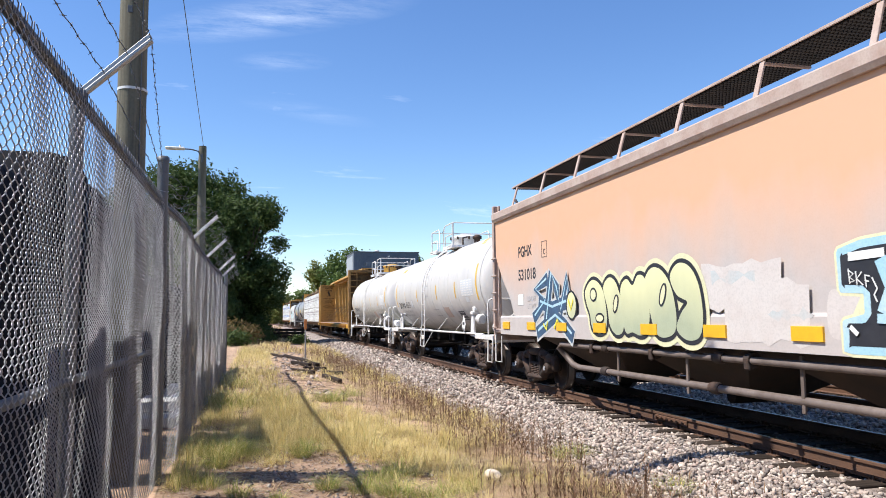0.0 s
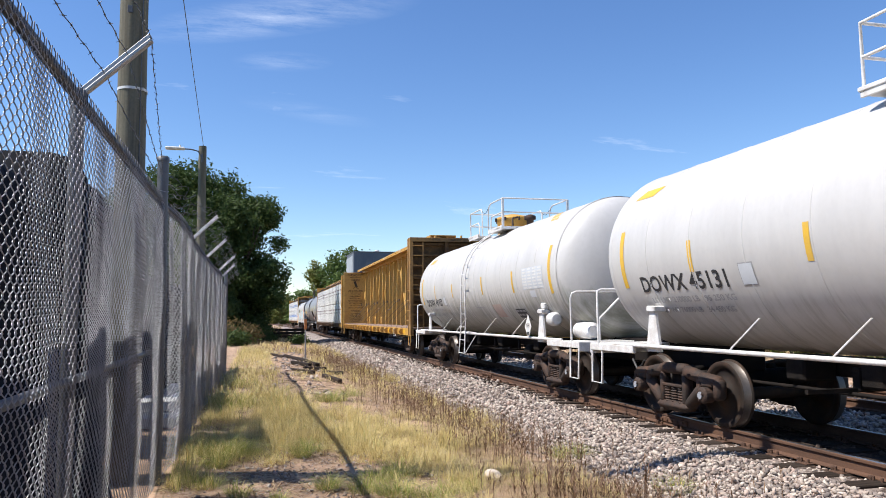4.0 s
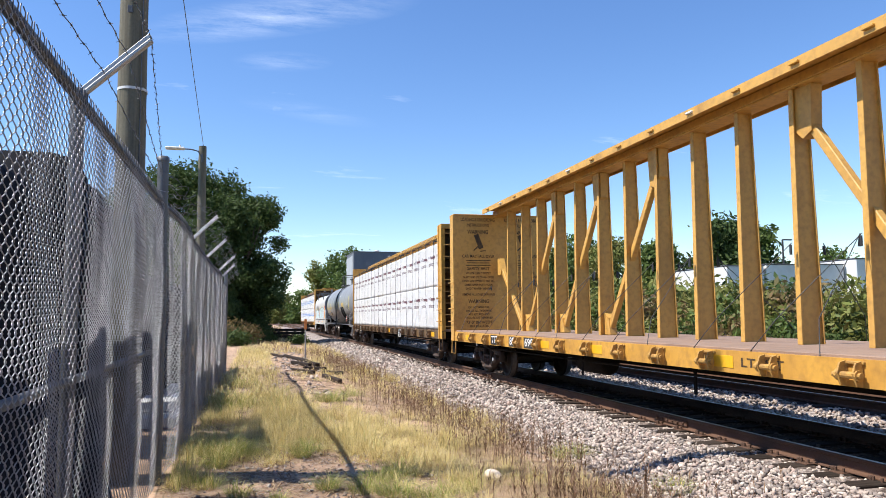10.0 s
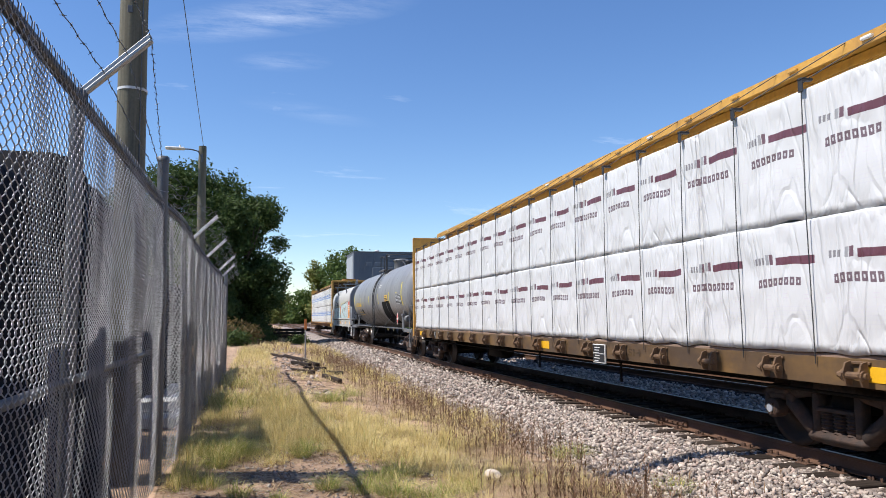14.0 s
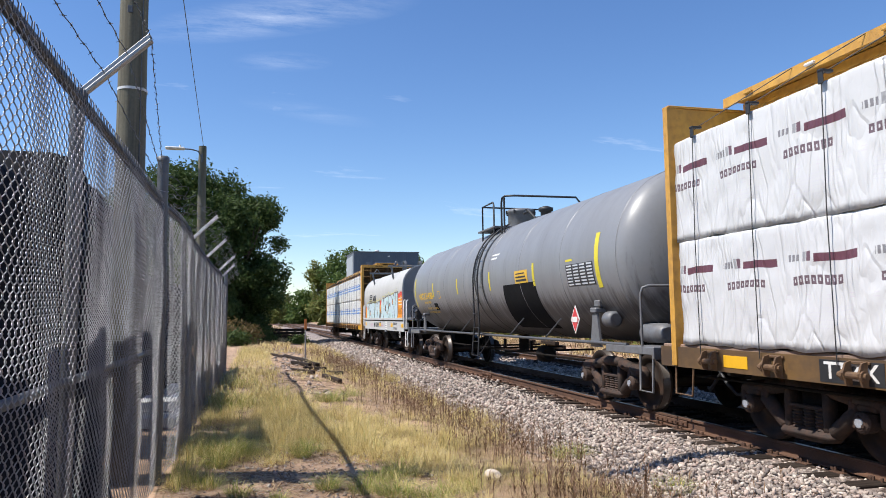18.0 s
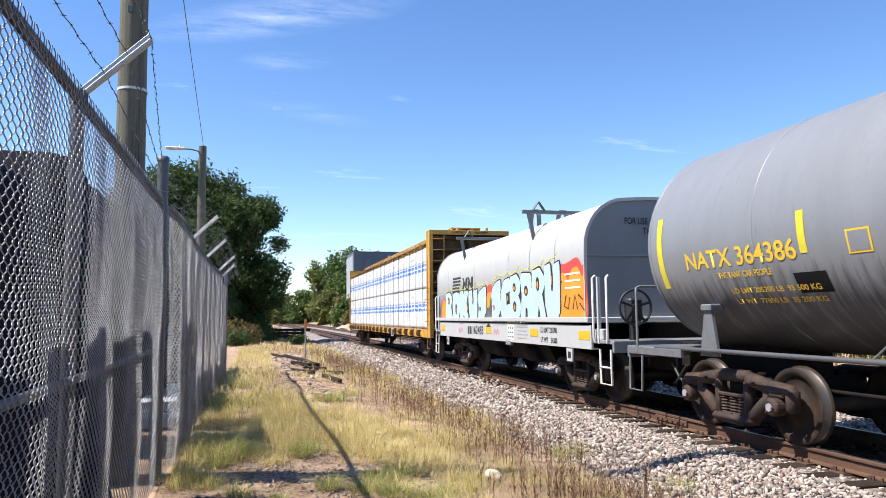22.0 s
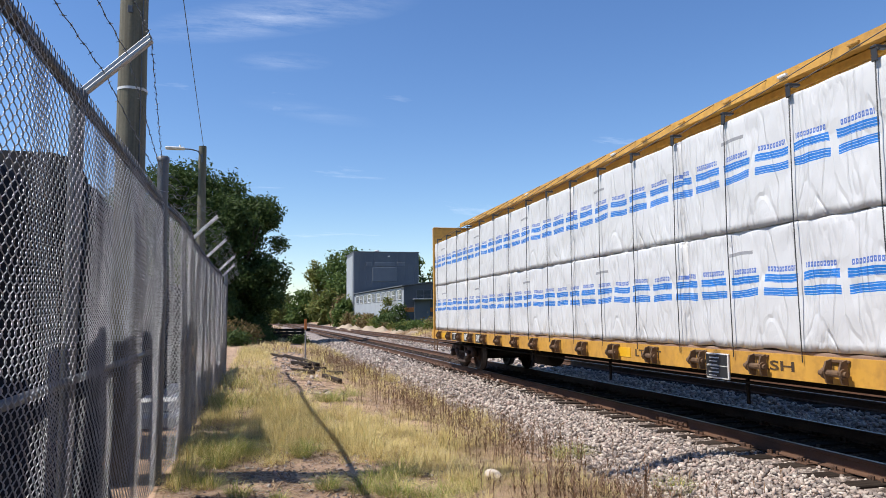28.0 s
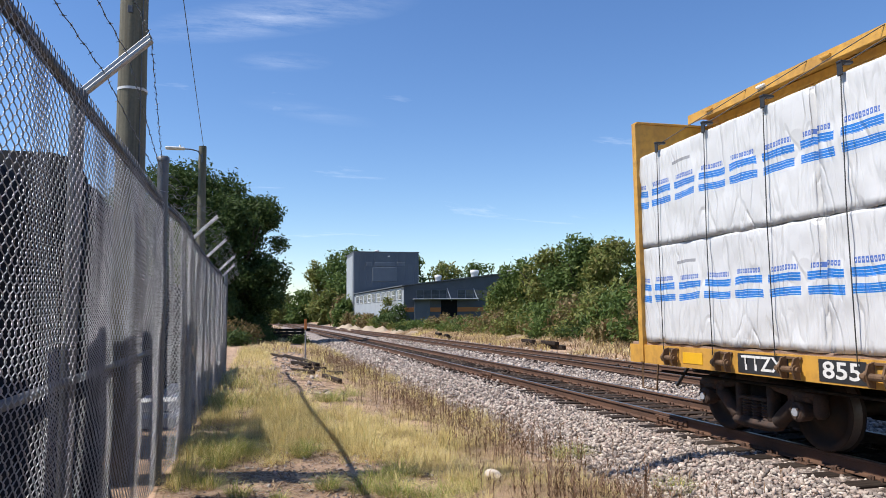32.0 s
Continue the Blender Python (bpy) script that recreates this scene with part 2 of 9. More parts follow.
M['white_wall'] = mat("white_trailer_skin", (0.72, 0.72, 0.71), 0.5, 0, (0.55, 0.54, 0.52), 0.5, 0.8, fine_amount=0.1, fine_scale=5)
M['concrete'] = mat("concrete", (0.42, 0.40, 0.37), 0.85, 0, (0.30, 0.28, 0.26), 0.5, 2, bump=0.3)

# ---- mesh tools ----
class Shape:
    """Collects corners and faces of one mesh."""
    def __init__(self):
        self.v, self.f, self.m, self.s = [], [], [], []

    def add(self, verts, faces, mi=0, smooth=False):
        k = len(self.v)
        self.v.extend([tuple(p) for p in verts])
        self.f.extend([tuple(i + k for i in f) for f in faces])
        self.m.extend([mi] * len(faces))
        self.s.extend([smooth] * len(faces))
        return self

    def box(self, c, s, ch=0.0, rot=None, mi=0):
        hx, hy, hz = s[0] / 2, s[1] / 2, s[2] / 2
        ch = min(ch, hx * 0.9, hy * 0.9, hz * 0.9)
        if ch <= 0:
            vs = [Vector((x, y, z)) for x in (-hx, hx) for y in (-hy, hy) for z in (-hz, hz)]
            fs = [(0, 1, 3, 2), (4, 6, 7, 5), (0, 4, 5, 1), (2, 3, 7, 6), (0, 2, 6, 4), (1, 5, 7, 3)]
        else:
            vs, ix = [], {}
            for sx in (-1, 1):
                for sy in (-1, 1):
                    for sz in (-1, 1):
                        for a in range(3):
                            p = [sx * (hx - ch), sy * (hy - ch), sz * (hz - ch)]
                            p[a] += (sx, sy, sz)[a] * ch
                            ix[sx, sy, sz, a] = len(vs)
                            vs.append(Vector(p))
            fs = []
            for a in range(3):
                b, c2 = (a + 1) % 3, (a + 2) % 3
                for sg in (-1, 1):
                    q = []
                    for sb, sc in ((-1, -1), (1, -1), (1, 1), (-1, 1)):
                        k = [0, 0, 0]
                        k[a], k[b], k[c2] = sg, sb, sc
                        q.append(ix[k[0], k[1], k[2], a])
                    fs.append(tuple(q if sg > 0 else q[::-1]))
                for sb in (-1, 1):
                    for sc in (-1, 1):
                        k = [0, 0, 0]
                        q = []
                        for sa, ax in ((-1, b), (1, b), (1, c2), (-1, c2)):
                            k[a], k[b], k[c2] = sa, sb, sc
                            q.append(ix[k[0], k[1], k[2], ax])
                        fs.append(tuple(q if sb * sc < 0 else q[::-1]))
            for sx in (-1, 1):
                for sy in (-1, 1):
                    for sz in (-1, 1):
                        q = tuple(ix[sx, sy, sz, a] for a in range(3))
                        fs.append(q if sx * sy * sz > 0 else q[::-1])
        if rot is not None:
            vs = [rot @ p for p in vs]
        c = Vector(c)
        return self.add([p + c for p in vs], fs, mi)

    def beam(self, p0, p1, w, h, ch=0.0, mi=0, up=(0, 0, 1)):
        """A bar from p0 to p1, w wide across and h along up."""
        p0, p1 = Vector(p0), Vector(p1)
        d = p1 - p0
        ln = d.length
        d.normalize()
        u = Vector(up)
        if abs(d.dot(u)) > 0.98:
            u = Vector((1, 0, 0))
        x = d.cross(u).normalized()
        u = x.cross(d)
        rot = Matrix((x, d, u)).transposed()
        return self.box((p0 + p1) / 2, (w, ln, h), ch, rot, mi)

    def tube(self, pts, r, seg=8, mi=0, close=False, caps=True):
        pts = [Vector(p) for p in pts]
        n = len(pts)
        rings, ref = [], None
        for i, p in enumerate(pts):
            a = pts[i - 1] if (i > 0 or close) else p
            b = pts[(i + 1) % n] if (i < n - 1 or close) else p
            d = (b - a).normalized()
            if ref is None:
                ref = d.orthogonal().normalized()
            x = (ref - d * ref.dot(d))
            x = x.normalized() if x.length > 1e-6 else d.orthogonal().normalized()
            ref = x
            y = d.cross(x)
            rr = r[i] if isinstance(r, (list, tuple)) else r
            rings.append([p + (x * math.cos(t) + y * math.sin(t)) * rr for t in (2 * math.pi * j / seg for j in range(seg))])
        fs = []
        for i in range(n if close else n - 1):
            for j in range(seg):
                fs.append((i * seg + j, i * seg + (j + 1) % seg, ((i + 1) % n) * seg + (j + 1) % seg, ((i + 1) % n) * seg + j))
        self.add([q for g in rings for q in g], fs, mi, True)
        if caps and not close:
            self.add(rings[0], [tuple(range(seg))[::-1]], mi)
            self.add(rings[-1], [tuple(range(seg))], mi)
        return self

    def lathe(self, prof, o, axis, seg=24, mi=0, smooth=True, caps=True):
        """prof: rows of (distance along the axis, radius)."""
        o, d = Vector(o), Vector(axis).normalized()
        x = d.orthogonal().normalized()
        y = d.cross(x)
        vs = [o + d * a + (x * math.cos(t) + y * math.sin(t)) * r for a, r in prof for t in (2 * math.pi * j / seg for j in range(seg))]
        fs = [(i * seg + j, i * seg + (j + 1) % seg, (i + 1) * seg + (j + 1) % seg, (i + 1) * seg + j) for i in range(len(prof) - 1) for j in range(seg)]
        self.add(vs, fs, mi, smooth)
        if caps:
            self.add(vs[:seg], [tuple(range(seg))[::-1]], mi)
            self.add(vs[-seg:], [tuple(range(seg))], mi)
        return self

    def prism(self, prof, a0, a1, axis='y', mi=0, smooth=False, caps=True):
        """prof: a closed outline of (u, v); axis y: (x, z); axis x: (y, z); axis z: (x, y)."""
        def put(u, v, a):
            return {'y': (u, a, v), 'x': (a, u, v), 'z': (u, v, a)}[axis]
        n = len(prof)
        vs = [put(u, v, a0) for u, v in prof] + [put(u, v, a1) for u, v in prof]
        self.add(vs, [(i, (i + 1) % n, n + (i + 1) % n, n + i) for i in range(n)], mi, smooth)
        if caps:
            self.add(vs[:n], [tuple(range(n))[::-1]], mi)
            self.add(vs[n:], [tuple(range(n))], mi)
        return self

    def mesh(self, name, mats):
        me = bpy.data.meshes.new(name)
        me.from_pydata(self.v, [], self.f)
        for q in (mats if isinstance(mats, (list, tuple)) else [mats]):
            me.materials.append(q)
        if self.f:
            me.polygons.foreach_set("material_index", self.m)
            me.polygons.foreach_set("use_smooth", self.s)
        me.update()
        b = bmesh.new()
        b.from_mesh(me)
        bmesh.ops.recalc_face_normals(b, faces=b.faces)
        b.to_mesh(me)
        b.free()
        return me


def quick(name, verts, faces, mats, smooth=False):
    me = bpy.data.meshes.new(name)
    me.from_pydata(verts, [], faces)
    for q in (mats if isinstance(mats, (list, tuple)) else [mats]):
        me.materials.append(q)
    if smooth:
        me.polygons.foreach_set("use_smooth", [True] * len(me.polygons))
    me.update()
    return me


def part(name, shape, material, parent, label="", at=None):
    """One mesh under a thing or a part; shape may be a Shape or a mesh that is shared."""
    me = shape.mesh(name, material) if isinstance(shape, Shape) else shape
    ob = new(name, me)
    ob.parent = parent
    if at is not None:
        ob.matrix_basis = at
    if label:
        ob["label"] = label
    return ob


def thing(name, label, category, at=None, shape=None, material=None, group="", kind=""):
    ob = new(name, shape.mesh(name, material) if isinstance(shape, Shape) else shape)
    if at is not None:
        ob.matrix_basis = at
    return tagged(ob, label, category, group, kind)


def text_mesh(s, size, material, fit=None, spread=1.0):
    """Flat lettering in the x-y plane, centred; fit: the width that it shall have."""
    cu = bpy.data.curves.new("lettering", 'FONT')
    cu.body, cu.size, cu.align_x, cu.align_y = s, size, 'CENTER', 'CENTER'
    cu.space_character = spread
    cu.offset = size * 0.018
    cu.resolution_u = 3
    ob = bpy.data.objects.new("lettering", cu)
    scene.collection.objects.link(ob)
    dg = bpy.context.evaluated_depsgraph_get()
    me = bpy.data.meshes.new_from_object(ob.evaluated_get(dg))
    bpy.data.objects.remove(ob)
    bpy.data.curves.remove(cu)
    xs = [q.co.x for q in me.vertices]
    k = fit / (max(xs) - min(xs)) if fit else 1.0
    for q in me.vertices:
        q.co.x *= k
    me.materials.clear()
    me.materials.append(material)
    return me

# ---- ground and tracks ----
TX = 7.11          # middle of the near track; z = 0 is the rail's top
TX2 = 11.38        # middle of the far track

def bend(y):
    """How far the line has swung to the left at y."""
    return (y - 60) ** 2 / 7000 if y > 60 else 0.0

def smooth(a, b, x):
    t = max(0.0, min(1.0, (x - a) / (b - a)))
    return t * t * (3 - 2 * t)

def ground_z(x, y):
    x = x + min(bend(y), 40)
    z = -0.03 - 0.07 * smooth(-0.9, 1.2, x) - 0.24 * smooth(0.9, 3.9, x)
    if x > 3.9:
        z = -0.34 + 0.14 * smooth(4.1, 5.5, x)
    if x > 8.6:
        z = -0.20 - 0.08 * smooth(8.6, 9.2, x) + 0.08 * smooth(9.2, 10.0, x)
    if x > 12.8:
        z = -0.20 + 0.15 * smooth(12.8, 14.0, x) + 0.6 * smooth(14.0, 19.0, x)
    if -6 < x < 3.9 and y < 80:
        z += 0.045 * noise.noise(Vector((x * 0.9, y * 0.5, 3.1))) + 0.02 * noise.noise(Vector((x * 3.1, y * 2.3, 7.7)))
    if 12.8 < x < 40 and y < 120:
        z += 0.12 * noise.noise(Vector((x * 0.6, y * 0.3, 1.1)))
    return z

def axis_steps(a, fine, far):
    v, step = [a], fine
    while v[-1] < far:
        step *= 1.35
        v.append(v[-1] + step)
    return v

gx = [-q for q in axis_steps(2, 0.5, 1600)[::-1]] + [x * 0.2 - 1.8 for x in range(0, 105)] + axis_steps(19.4, 0.6, 1600)[1:]
gy = [-q for q in axis_steps(6, 0.6, 1600)[::-1]] + [y * 0.25 - 5.75 for y in range(0, 190)] + [42 + 0.8 * k for k in range(50)] + axis_steps(82, 1.0, 2600)[1:]
gv = [(x, y, ground_z(x, y)) for y in gy for x in gx]
nx = len(gx)
gf = [(j * nx + i, j * nx + i + 1, (j + 1) * nx + i + 1, (j + 1) * nx + i) for j in range(len(gy) - 1) for i in range(nx - 1)]

def ground_material():
    m = mat("ground_soil", (0.53, 0.345, 0.225), 0.95, 0, (0.17, 0.105, 0.06), 0.95, 2.6, fine=(0.56, 0.48, 0.39), fine_amount=0.6, fine_scale=34, bump=1.0, bscale=34, lo=0.42, hi=0.60, spec=0.1)
    n, l = m.node_tree.nodes, m.node_tree.links
    b = n["Principled BSDF"]
    src = b.inputs["Base Color"].links[0].from_socket
    geo = n.new("ShaderNodeNewGeometry")
    sep = n.new("ShaderNodeSeparateXYZ")
    l.new(geo.outputs["Position"], sep.inputs[0])
    wob = n.new("ShaderNodeTexNoise"); wob.inputs["Scale"].default_value = 0.9; wob.inputs["Detail"].default_value = 6
    l.new(geo.outputs["Position"], wob.inputs["Vector"])
    ad = n.new("ShaderNodeMath"); ad.operation = 'ADD'
    l.new(sep.outputs[0], ad.inputs[0]); l.new(wob.outputs[0], ad.inputs[1])
    # stone bed between the shoulders of the two tracks
    up = n.new("ShaderNodeMapRange"); up.inputs[1].default_value = 4.2; up.inputs[2].default_value = 4.8
    l.new(ad.outputs[0], up.inputs[0])
    dn = n.new("ShaderNodeMapRange"); dn.inputs[1].default_value = 13.9; dn.inputs[2].default_value = 13.3
    l.new(ad.outputs[0], dn.inputs[0])
    mk = n.new("ShaderNodeMath"); mk.operation = 'MULTIPLY'
    l.new(up.outputs[0], mk.inputs[0]); l.new(dn.outputs[0], mk.inputs[1])
    vor = n.new("ShaderNodeTexVoronoi"); vor.inputs["Scale"].default_value = 19
    l.new(geo.outputs["Position"], vor.inputs["Vector"])
    rp = n.new("ShaderNodeValToRGB")
    rp.color_ramp.elements[0].color = (0.09, 0.07, 0.06, 1)
    rp.color_ramp.elements[1].color = (0.42, 0.36, 0.325, 1)
    sp = n.new("ShaderNodeSeparateColor")
    l.new(vor.outputs["Color"], sp.inputs[0])
    l.new(sp.outputs[0], rp.inputs[0])
    # grease-stained stone between the rails of both tracks
    stone = rp.outputs[0]
    for cx in (TX + 0.2, TX2):
        near = n.new("ShaderNodeMath"); near.operation = 'SUBTRACT'; near.inputs[1].default_value = cx
        l.new(sep.outputs[0], near.inputs[0])
        size = n.new("ShaderNodeMath"); size.operation = 'ABSOLUTE'; l.new(near.outputs[0], size.inputs[0])
        edge = n.new("ShaderNodeMapRange"); edge.inputs[1].default_value, edge.inputs[2].default_value = 1.5, 1.0
        l.new(size.outputs[0], edge.inputs[0])
        oil = n.new("ShaderNodeMixRGB"); oil.blend_type = 'MULTIPLY'; oil.inputs[2].default_value = (0.24, 0.18, 0.145, 1)
        l.new(edge.outputs[0], oil.inputs[0]); l.new(stone, oil.inputs[1])
        stone = oil.outputs[0]
    mx = n.new("ShaderNodeMixRGB")
    l.new(mk.outputs[0], mx.inputs[0]); l.new(src, mx.inputs[1]); l.new(stone, mx.inputs[2])
    # scrub and woodland floor away from the line
    far = n.new("ShaderNodeMapRange"); far.inputs[1].default_value = 15.5; far.inputs[2].default_value = 18.5
    l.new(ad.outputs[0], far.inputs[0])
    lf = n.new("ShaderNodeMapRange"); lf.inputs[1].default_value = -3.0; lf.inputs[2].default_value = -7.0
    l.new(ad.outputs[0], lf.inputs[0])
    fm = n.new("ShaderNodeMath"); fm.operation = 'MAXIMUM'
    l.new(far.outputs[0], fm.inputs[0]); l.new(lf.outputs[0], fm.inputs[1])
    m3 = n.new("ShaderNodeMixRGB"); m3.inputs[2].default_value = (0.085, 0.095, 0.035, 1)
    l.new(fm.outputs[0], m3.inputs[0]); l.new(mx.outputs[0], m3.inputs[1])
    l.new(m3.outputs[0], b.inputs["Base Color"])
    return m

M['ground'] = ground_material()
ground = thing("ground", "sandy dry ground with gravel beside a railway", "ground", shape=quick("ground", gv, gf, M['ground'], True), kind="structure")

RAIL_STOPS = [-60, 60] + [60 + 12 * k for k in range(1, 31)]

def rail_shape(cx):
    foot, web, head, hh = 0.07, 0.010, 0.036, 0.172
    prof = [(-foot, -hh), (foot, -hh), (foot, -hh + 0.012), (web, -hh + 0.03), (web, -0.045), (head, -0.036), (head, -0.008), (head - 0.009, 0.0),
            (-head + 0.009, 0.0), (-head, -0.008), (-head, -0.036), (-web, -0.045), (-web, -hh + 0.03), (-foot, -hh + 0.012)]
    s = Shape()
    n = len(prof)
    vs = [(cx - bend(y) + u, y, v) for y in RAIL_STOPS for u, v in prof]
    for k in range(len(RAIL_STOPS) - 1):
        for i in range(n):
            s.f.append((k * n + i, k * n + (i + 1) % n, (k + 1) * n + (i + 1) % n, (k + 1) * n + i))
            s.m.append(1 if i == 7 else 0)
            s.s.append(False)
    s.v = vs
    return s

tie_shape = Shape()
tie_shape.box((0, 0, -0.262), (2.59, 0.225, 0.17), 0.012)
TIE = tie_shape.mesh("tie", M['tie'])
plate_shape = Shape()
plate_shape.box((0, 0, -0.180), (0.34, 0.19, 0.018), 0.004)
for qx in (-0.11, 0.11):
    for qy in (-0.055, 0.055):
        plate_shape.box((qx, qy, -0.150), (0.028, 0.028, 0.055), 0.006)
    plate_shape.box((qx * 0.85, 0.11, -0.155), (0.05, 0.05, 0.05), 0.01)
PLATE = plate_shape.mesh("tie_plate", M['rail'])

TIE_ROWS = {q: [] for q in range(0, 90)}     # where the near ties lie, metre by metre

def lay_track(cx, label, near):
    t = thing("railway_track", label, "track", pose(0, 0, 0), kind="structure")
    r = random.Random(int(cx * 10))
    for sx in (-1, 1):
        part("rail", rail_shape(cx + sx * 0.755), [M['rail'], M['railtop']], t, "rusty brown rail with a worn shiny head")
    y = 3.2
    while y < 78:
        if near:
            for q in (int(y) - 1, int(y), int(y) + 1):
                TIE_ROWS[q].append(y)
        part("tie", TIE, None, t, at=pose(cx - bend(y) + r.uniform(-0.05, 0.05), y, r.uniform(-0.012, 0.008), 0, 0, r.uniform(-1.2, 1.2)))
        if near and y < 30:
            for sx in (-1, 1):
                part("tie_plate", PLATE, None, t, at=pose(cx + sx * 0.755, y, 0))
        y += 0.53 + r.uniform(-0.03, 0.03)
    if near:
        for y in (10.45, 20.1):
            s = Shape()
            s.box((cx - 0.755 - 0.03, y, -0.09), (0.03, 0.9, 0.085), 0.008)
            for k in range(6):
                s.lathe([(0, 0.022), (0.03, 0.022)], (cx - 0.755 - 0.045, y - 0.36 + k * 0.145, -0.09), (-1, 0, 0), 6, smooth=False)
            part("joint_bar", s, M['rail'], t, "bolted rusty joint bar")
    return t

lay_track(TX, "near railway track with rusty rails on dark wooden ties", True)
lay_track(TX2, "far railway track with rusty rails on dark wooden ties", False)

# ---- loose stone ----
def stone_kinds():
    """Angular crushed stones, each a clipped and skewed icosahedron."""
    r = random.Random(11)
    base = bmesh.new()
    bmesh.ops.create_icosphere(base, subdivisions=1, radius=1.0)
    vs = [q.co.normalized() for q in base.verts]
    fs = [tuple(q.index for q in f.verts) for f in base.faces]
    base.free()
    kinds = []
    for k in range(30):
        cut = [(Vector((r.gauss(0, 1), r.gauss(0, 1), r.gauss(0, 1))).normalized(), r.uniform(0.35, 0.75)) for _ in range(4)]
        ax = (r.uniform(1.0, 1.5), r.uniform(0.75, 1.1), r.uniform(0.42, 0.75))
        pts = []
        for q in vs:
            p = q * r.uniform(0.80, 1.22)
            for nrm, d in cut:
                e = p.dot(nrm) - d
                if e > 0:
                    p = p - nrm * e
            pts.append((p.x * ax[0], p.y * ax[1], p.z * ax[2]))
        kinds.append(np.array(pts))
    return kinds, np.array(fs)

KINDS, KFACES = stone_kinds()

def scatter_stones(name, label, places, material):
    """places: rows of x, y, z, size."""
    r = random.Random(len(places))
    vs, fs, k = [], [], 0
    for x, y, z, size in places:
        q = KINDS[r.randrange(len(KINDS))]
        e = Euler((r.gauss(0, 0.6), r.gauss(0, 0.6), r.uniform(0, 6.3))).to_matrix()
        p = (q @ np.array(e).T) * size + (x, y, z)
        vs.append(p)
        fs.append(KFACES + k)
        k += len(p)
    vv, ff = np.concatenate(vs), np.concatenate(fs)
    me = bpy.data.meshes.new(name)
    me.vertices.add(len(vv)); me.vertices.foreach_set("co", vv.ravel().astype(np.float32))
    me.loops.add(ff.size); me.loops.foreach_set("vertex_index", ff.ravel().astype(np.int32))
    me.polygons.add(len(ff))
    me.polygons.foreach_set("loop_start", np.arange(0, ff.size, 3, dtype=np.int32))
    me.polygons.foreach_set("loop_total", np.full(len(ff), 3, dtype=np.int32))
    me.update(calc_edges=True)
    me.materials.append(material)
    return thing(name, label, "gravel", None, me, kind="stuff")

def ballast_places():
    r = random.Random(21)
    out = []
    def strip(x0, x1, y0, y1, per, size, edge=False):
        nonlocal out
        for _ in range(int((x1 - x0) * (y1 - y0) * per)):
            x, y = r.uniform(x0, x1), r.uniform(y0, y1)
            lim = 3.75 + 0.5 * noise.noise(Vector((y * 0.35, 2.2, 0))) + 0.25 * noise.noise(Vector((y * 1.6, 5.2, 0)))
            if edge and x < lim + 0.6 and r.random() > max(0.04, (x - lim) / 0.6):
                continue
            inside = min(abs(x - TX), abs(x - TX2)) < 1.3
            if abs(x - TX) < 1.34 and any(abs(y - q) < 0.13 for q in TIE_ROWS[int(y)]):
                continue
            s = size * r.uniform(0.5, 1.5)
            z = ground_z(x, y) + s * r.uniform(-0.35, 1.0) - (0.035 if inside else 0.0)
            out.append((x, y, z, s))
    strip(3.3, 5.9, 4.2, 13, 780, 0.028, True)
    strip(3.3, 5.9, 13, 26, 290, 0.038, True)
    strip(3.3, 5.9, 26, 60, 70, 0.058, True)
    strip(5.9, 6.36, 4.2, 16, 800, 0.026)
    strip(5.9, 6.36, 16, 60, 110, 0.05)
    strip(8.0, 10.4, 6, 22, 150, 0.039)
    strip(8.0, 10.4, 22, 62, 36, 0.060)
    strip(12.3, 13.2, 6, 22, 130, 0.036)
    strip(12.5, 13.2, 22, 62, 28, 0.066)
    pale, out = out, []
    strip(6.36, 8.0, 4.8, 16, 170, 0.033)
    strip(6.36, 8.0, 16, 60, 50, 0.050)
    strip(10.4, 12.3, 9, 22, 90, 0.038)
    strip(10.4, 12.5, 22, 62, 18, 0.06)
    return pale, out

CLEAN, STAINED = ballast_places()
scatter_stones("ballast", "pale grey and pink crushed-stone ballast beside the tracks", CLEAN, M['ballast'])
M['ballast_oily'] = mat("grease_stained_stone", (0.10, 0.075, 0.058), 0.85, 0, (0.05, 0.036, 0.028), 0.6, 9, bump=0.5, bscale=50, island=0.4, spec=0.15,
                        stops=[(0.05, 0.036, 0.028), (0.10, 0.075, 0.058), (0.15, 0.112, 0.088), (0.07, 0.05, 0.04), (0.20, 0.155, 0.125)])
scatter_stones("stained_ballast", "dark grease-stained stones between the rails", STAINED, M['ballast_oily'])

def path_places():
    r = random.Random(31)
    out = []
    for _ in range(5000):
        x, y = r.uniform(-0.8, 4.6), r.uniform(4.5, 34)
        if r.random() < 0.25 + 0.5 * noise.noise(Vector((x * 0.7, y * 0.25, 9))):
            continue
        s = 0.009 + 0.022 * r.random() ** 3
        out.append((x, y, ground_z(x, y) + s * 0.2, s))
    for _ in range(1100):
        x, y = r.gauss(0.7, 0.9), r.uniform(6.2, 10.2)
        s = 0.008 + 0.022 * r.random() ** 2.5
        out.append((x, y, ground_z(x, y) + s * 0.25, s))
    for _ in range(260):
        y = r.uniform(16, 42)
        x = 1.0 + (y - 16) * 0.015 + r.gauss(0, 0.55)
        out.append((x, y, ground_z(x, y) + 0.02, r.uniform(0.03, 0.09)))
    return out

scatter_stones("gravel", "scattered small stones on the dirt path", path_places(), M['ballast'])

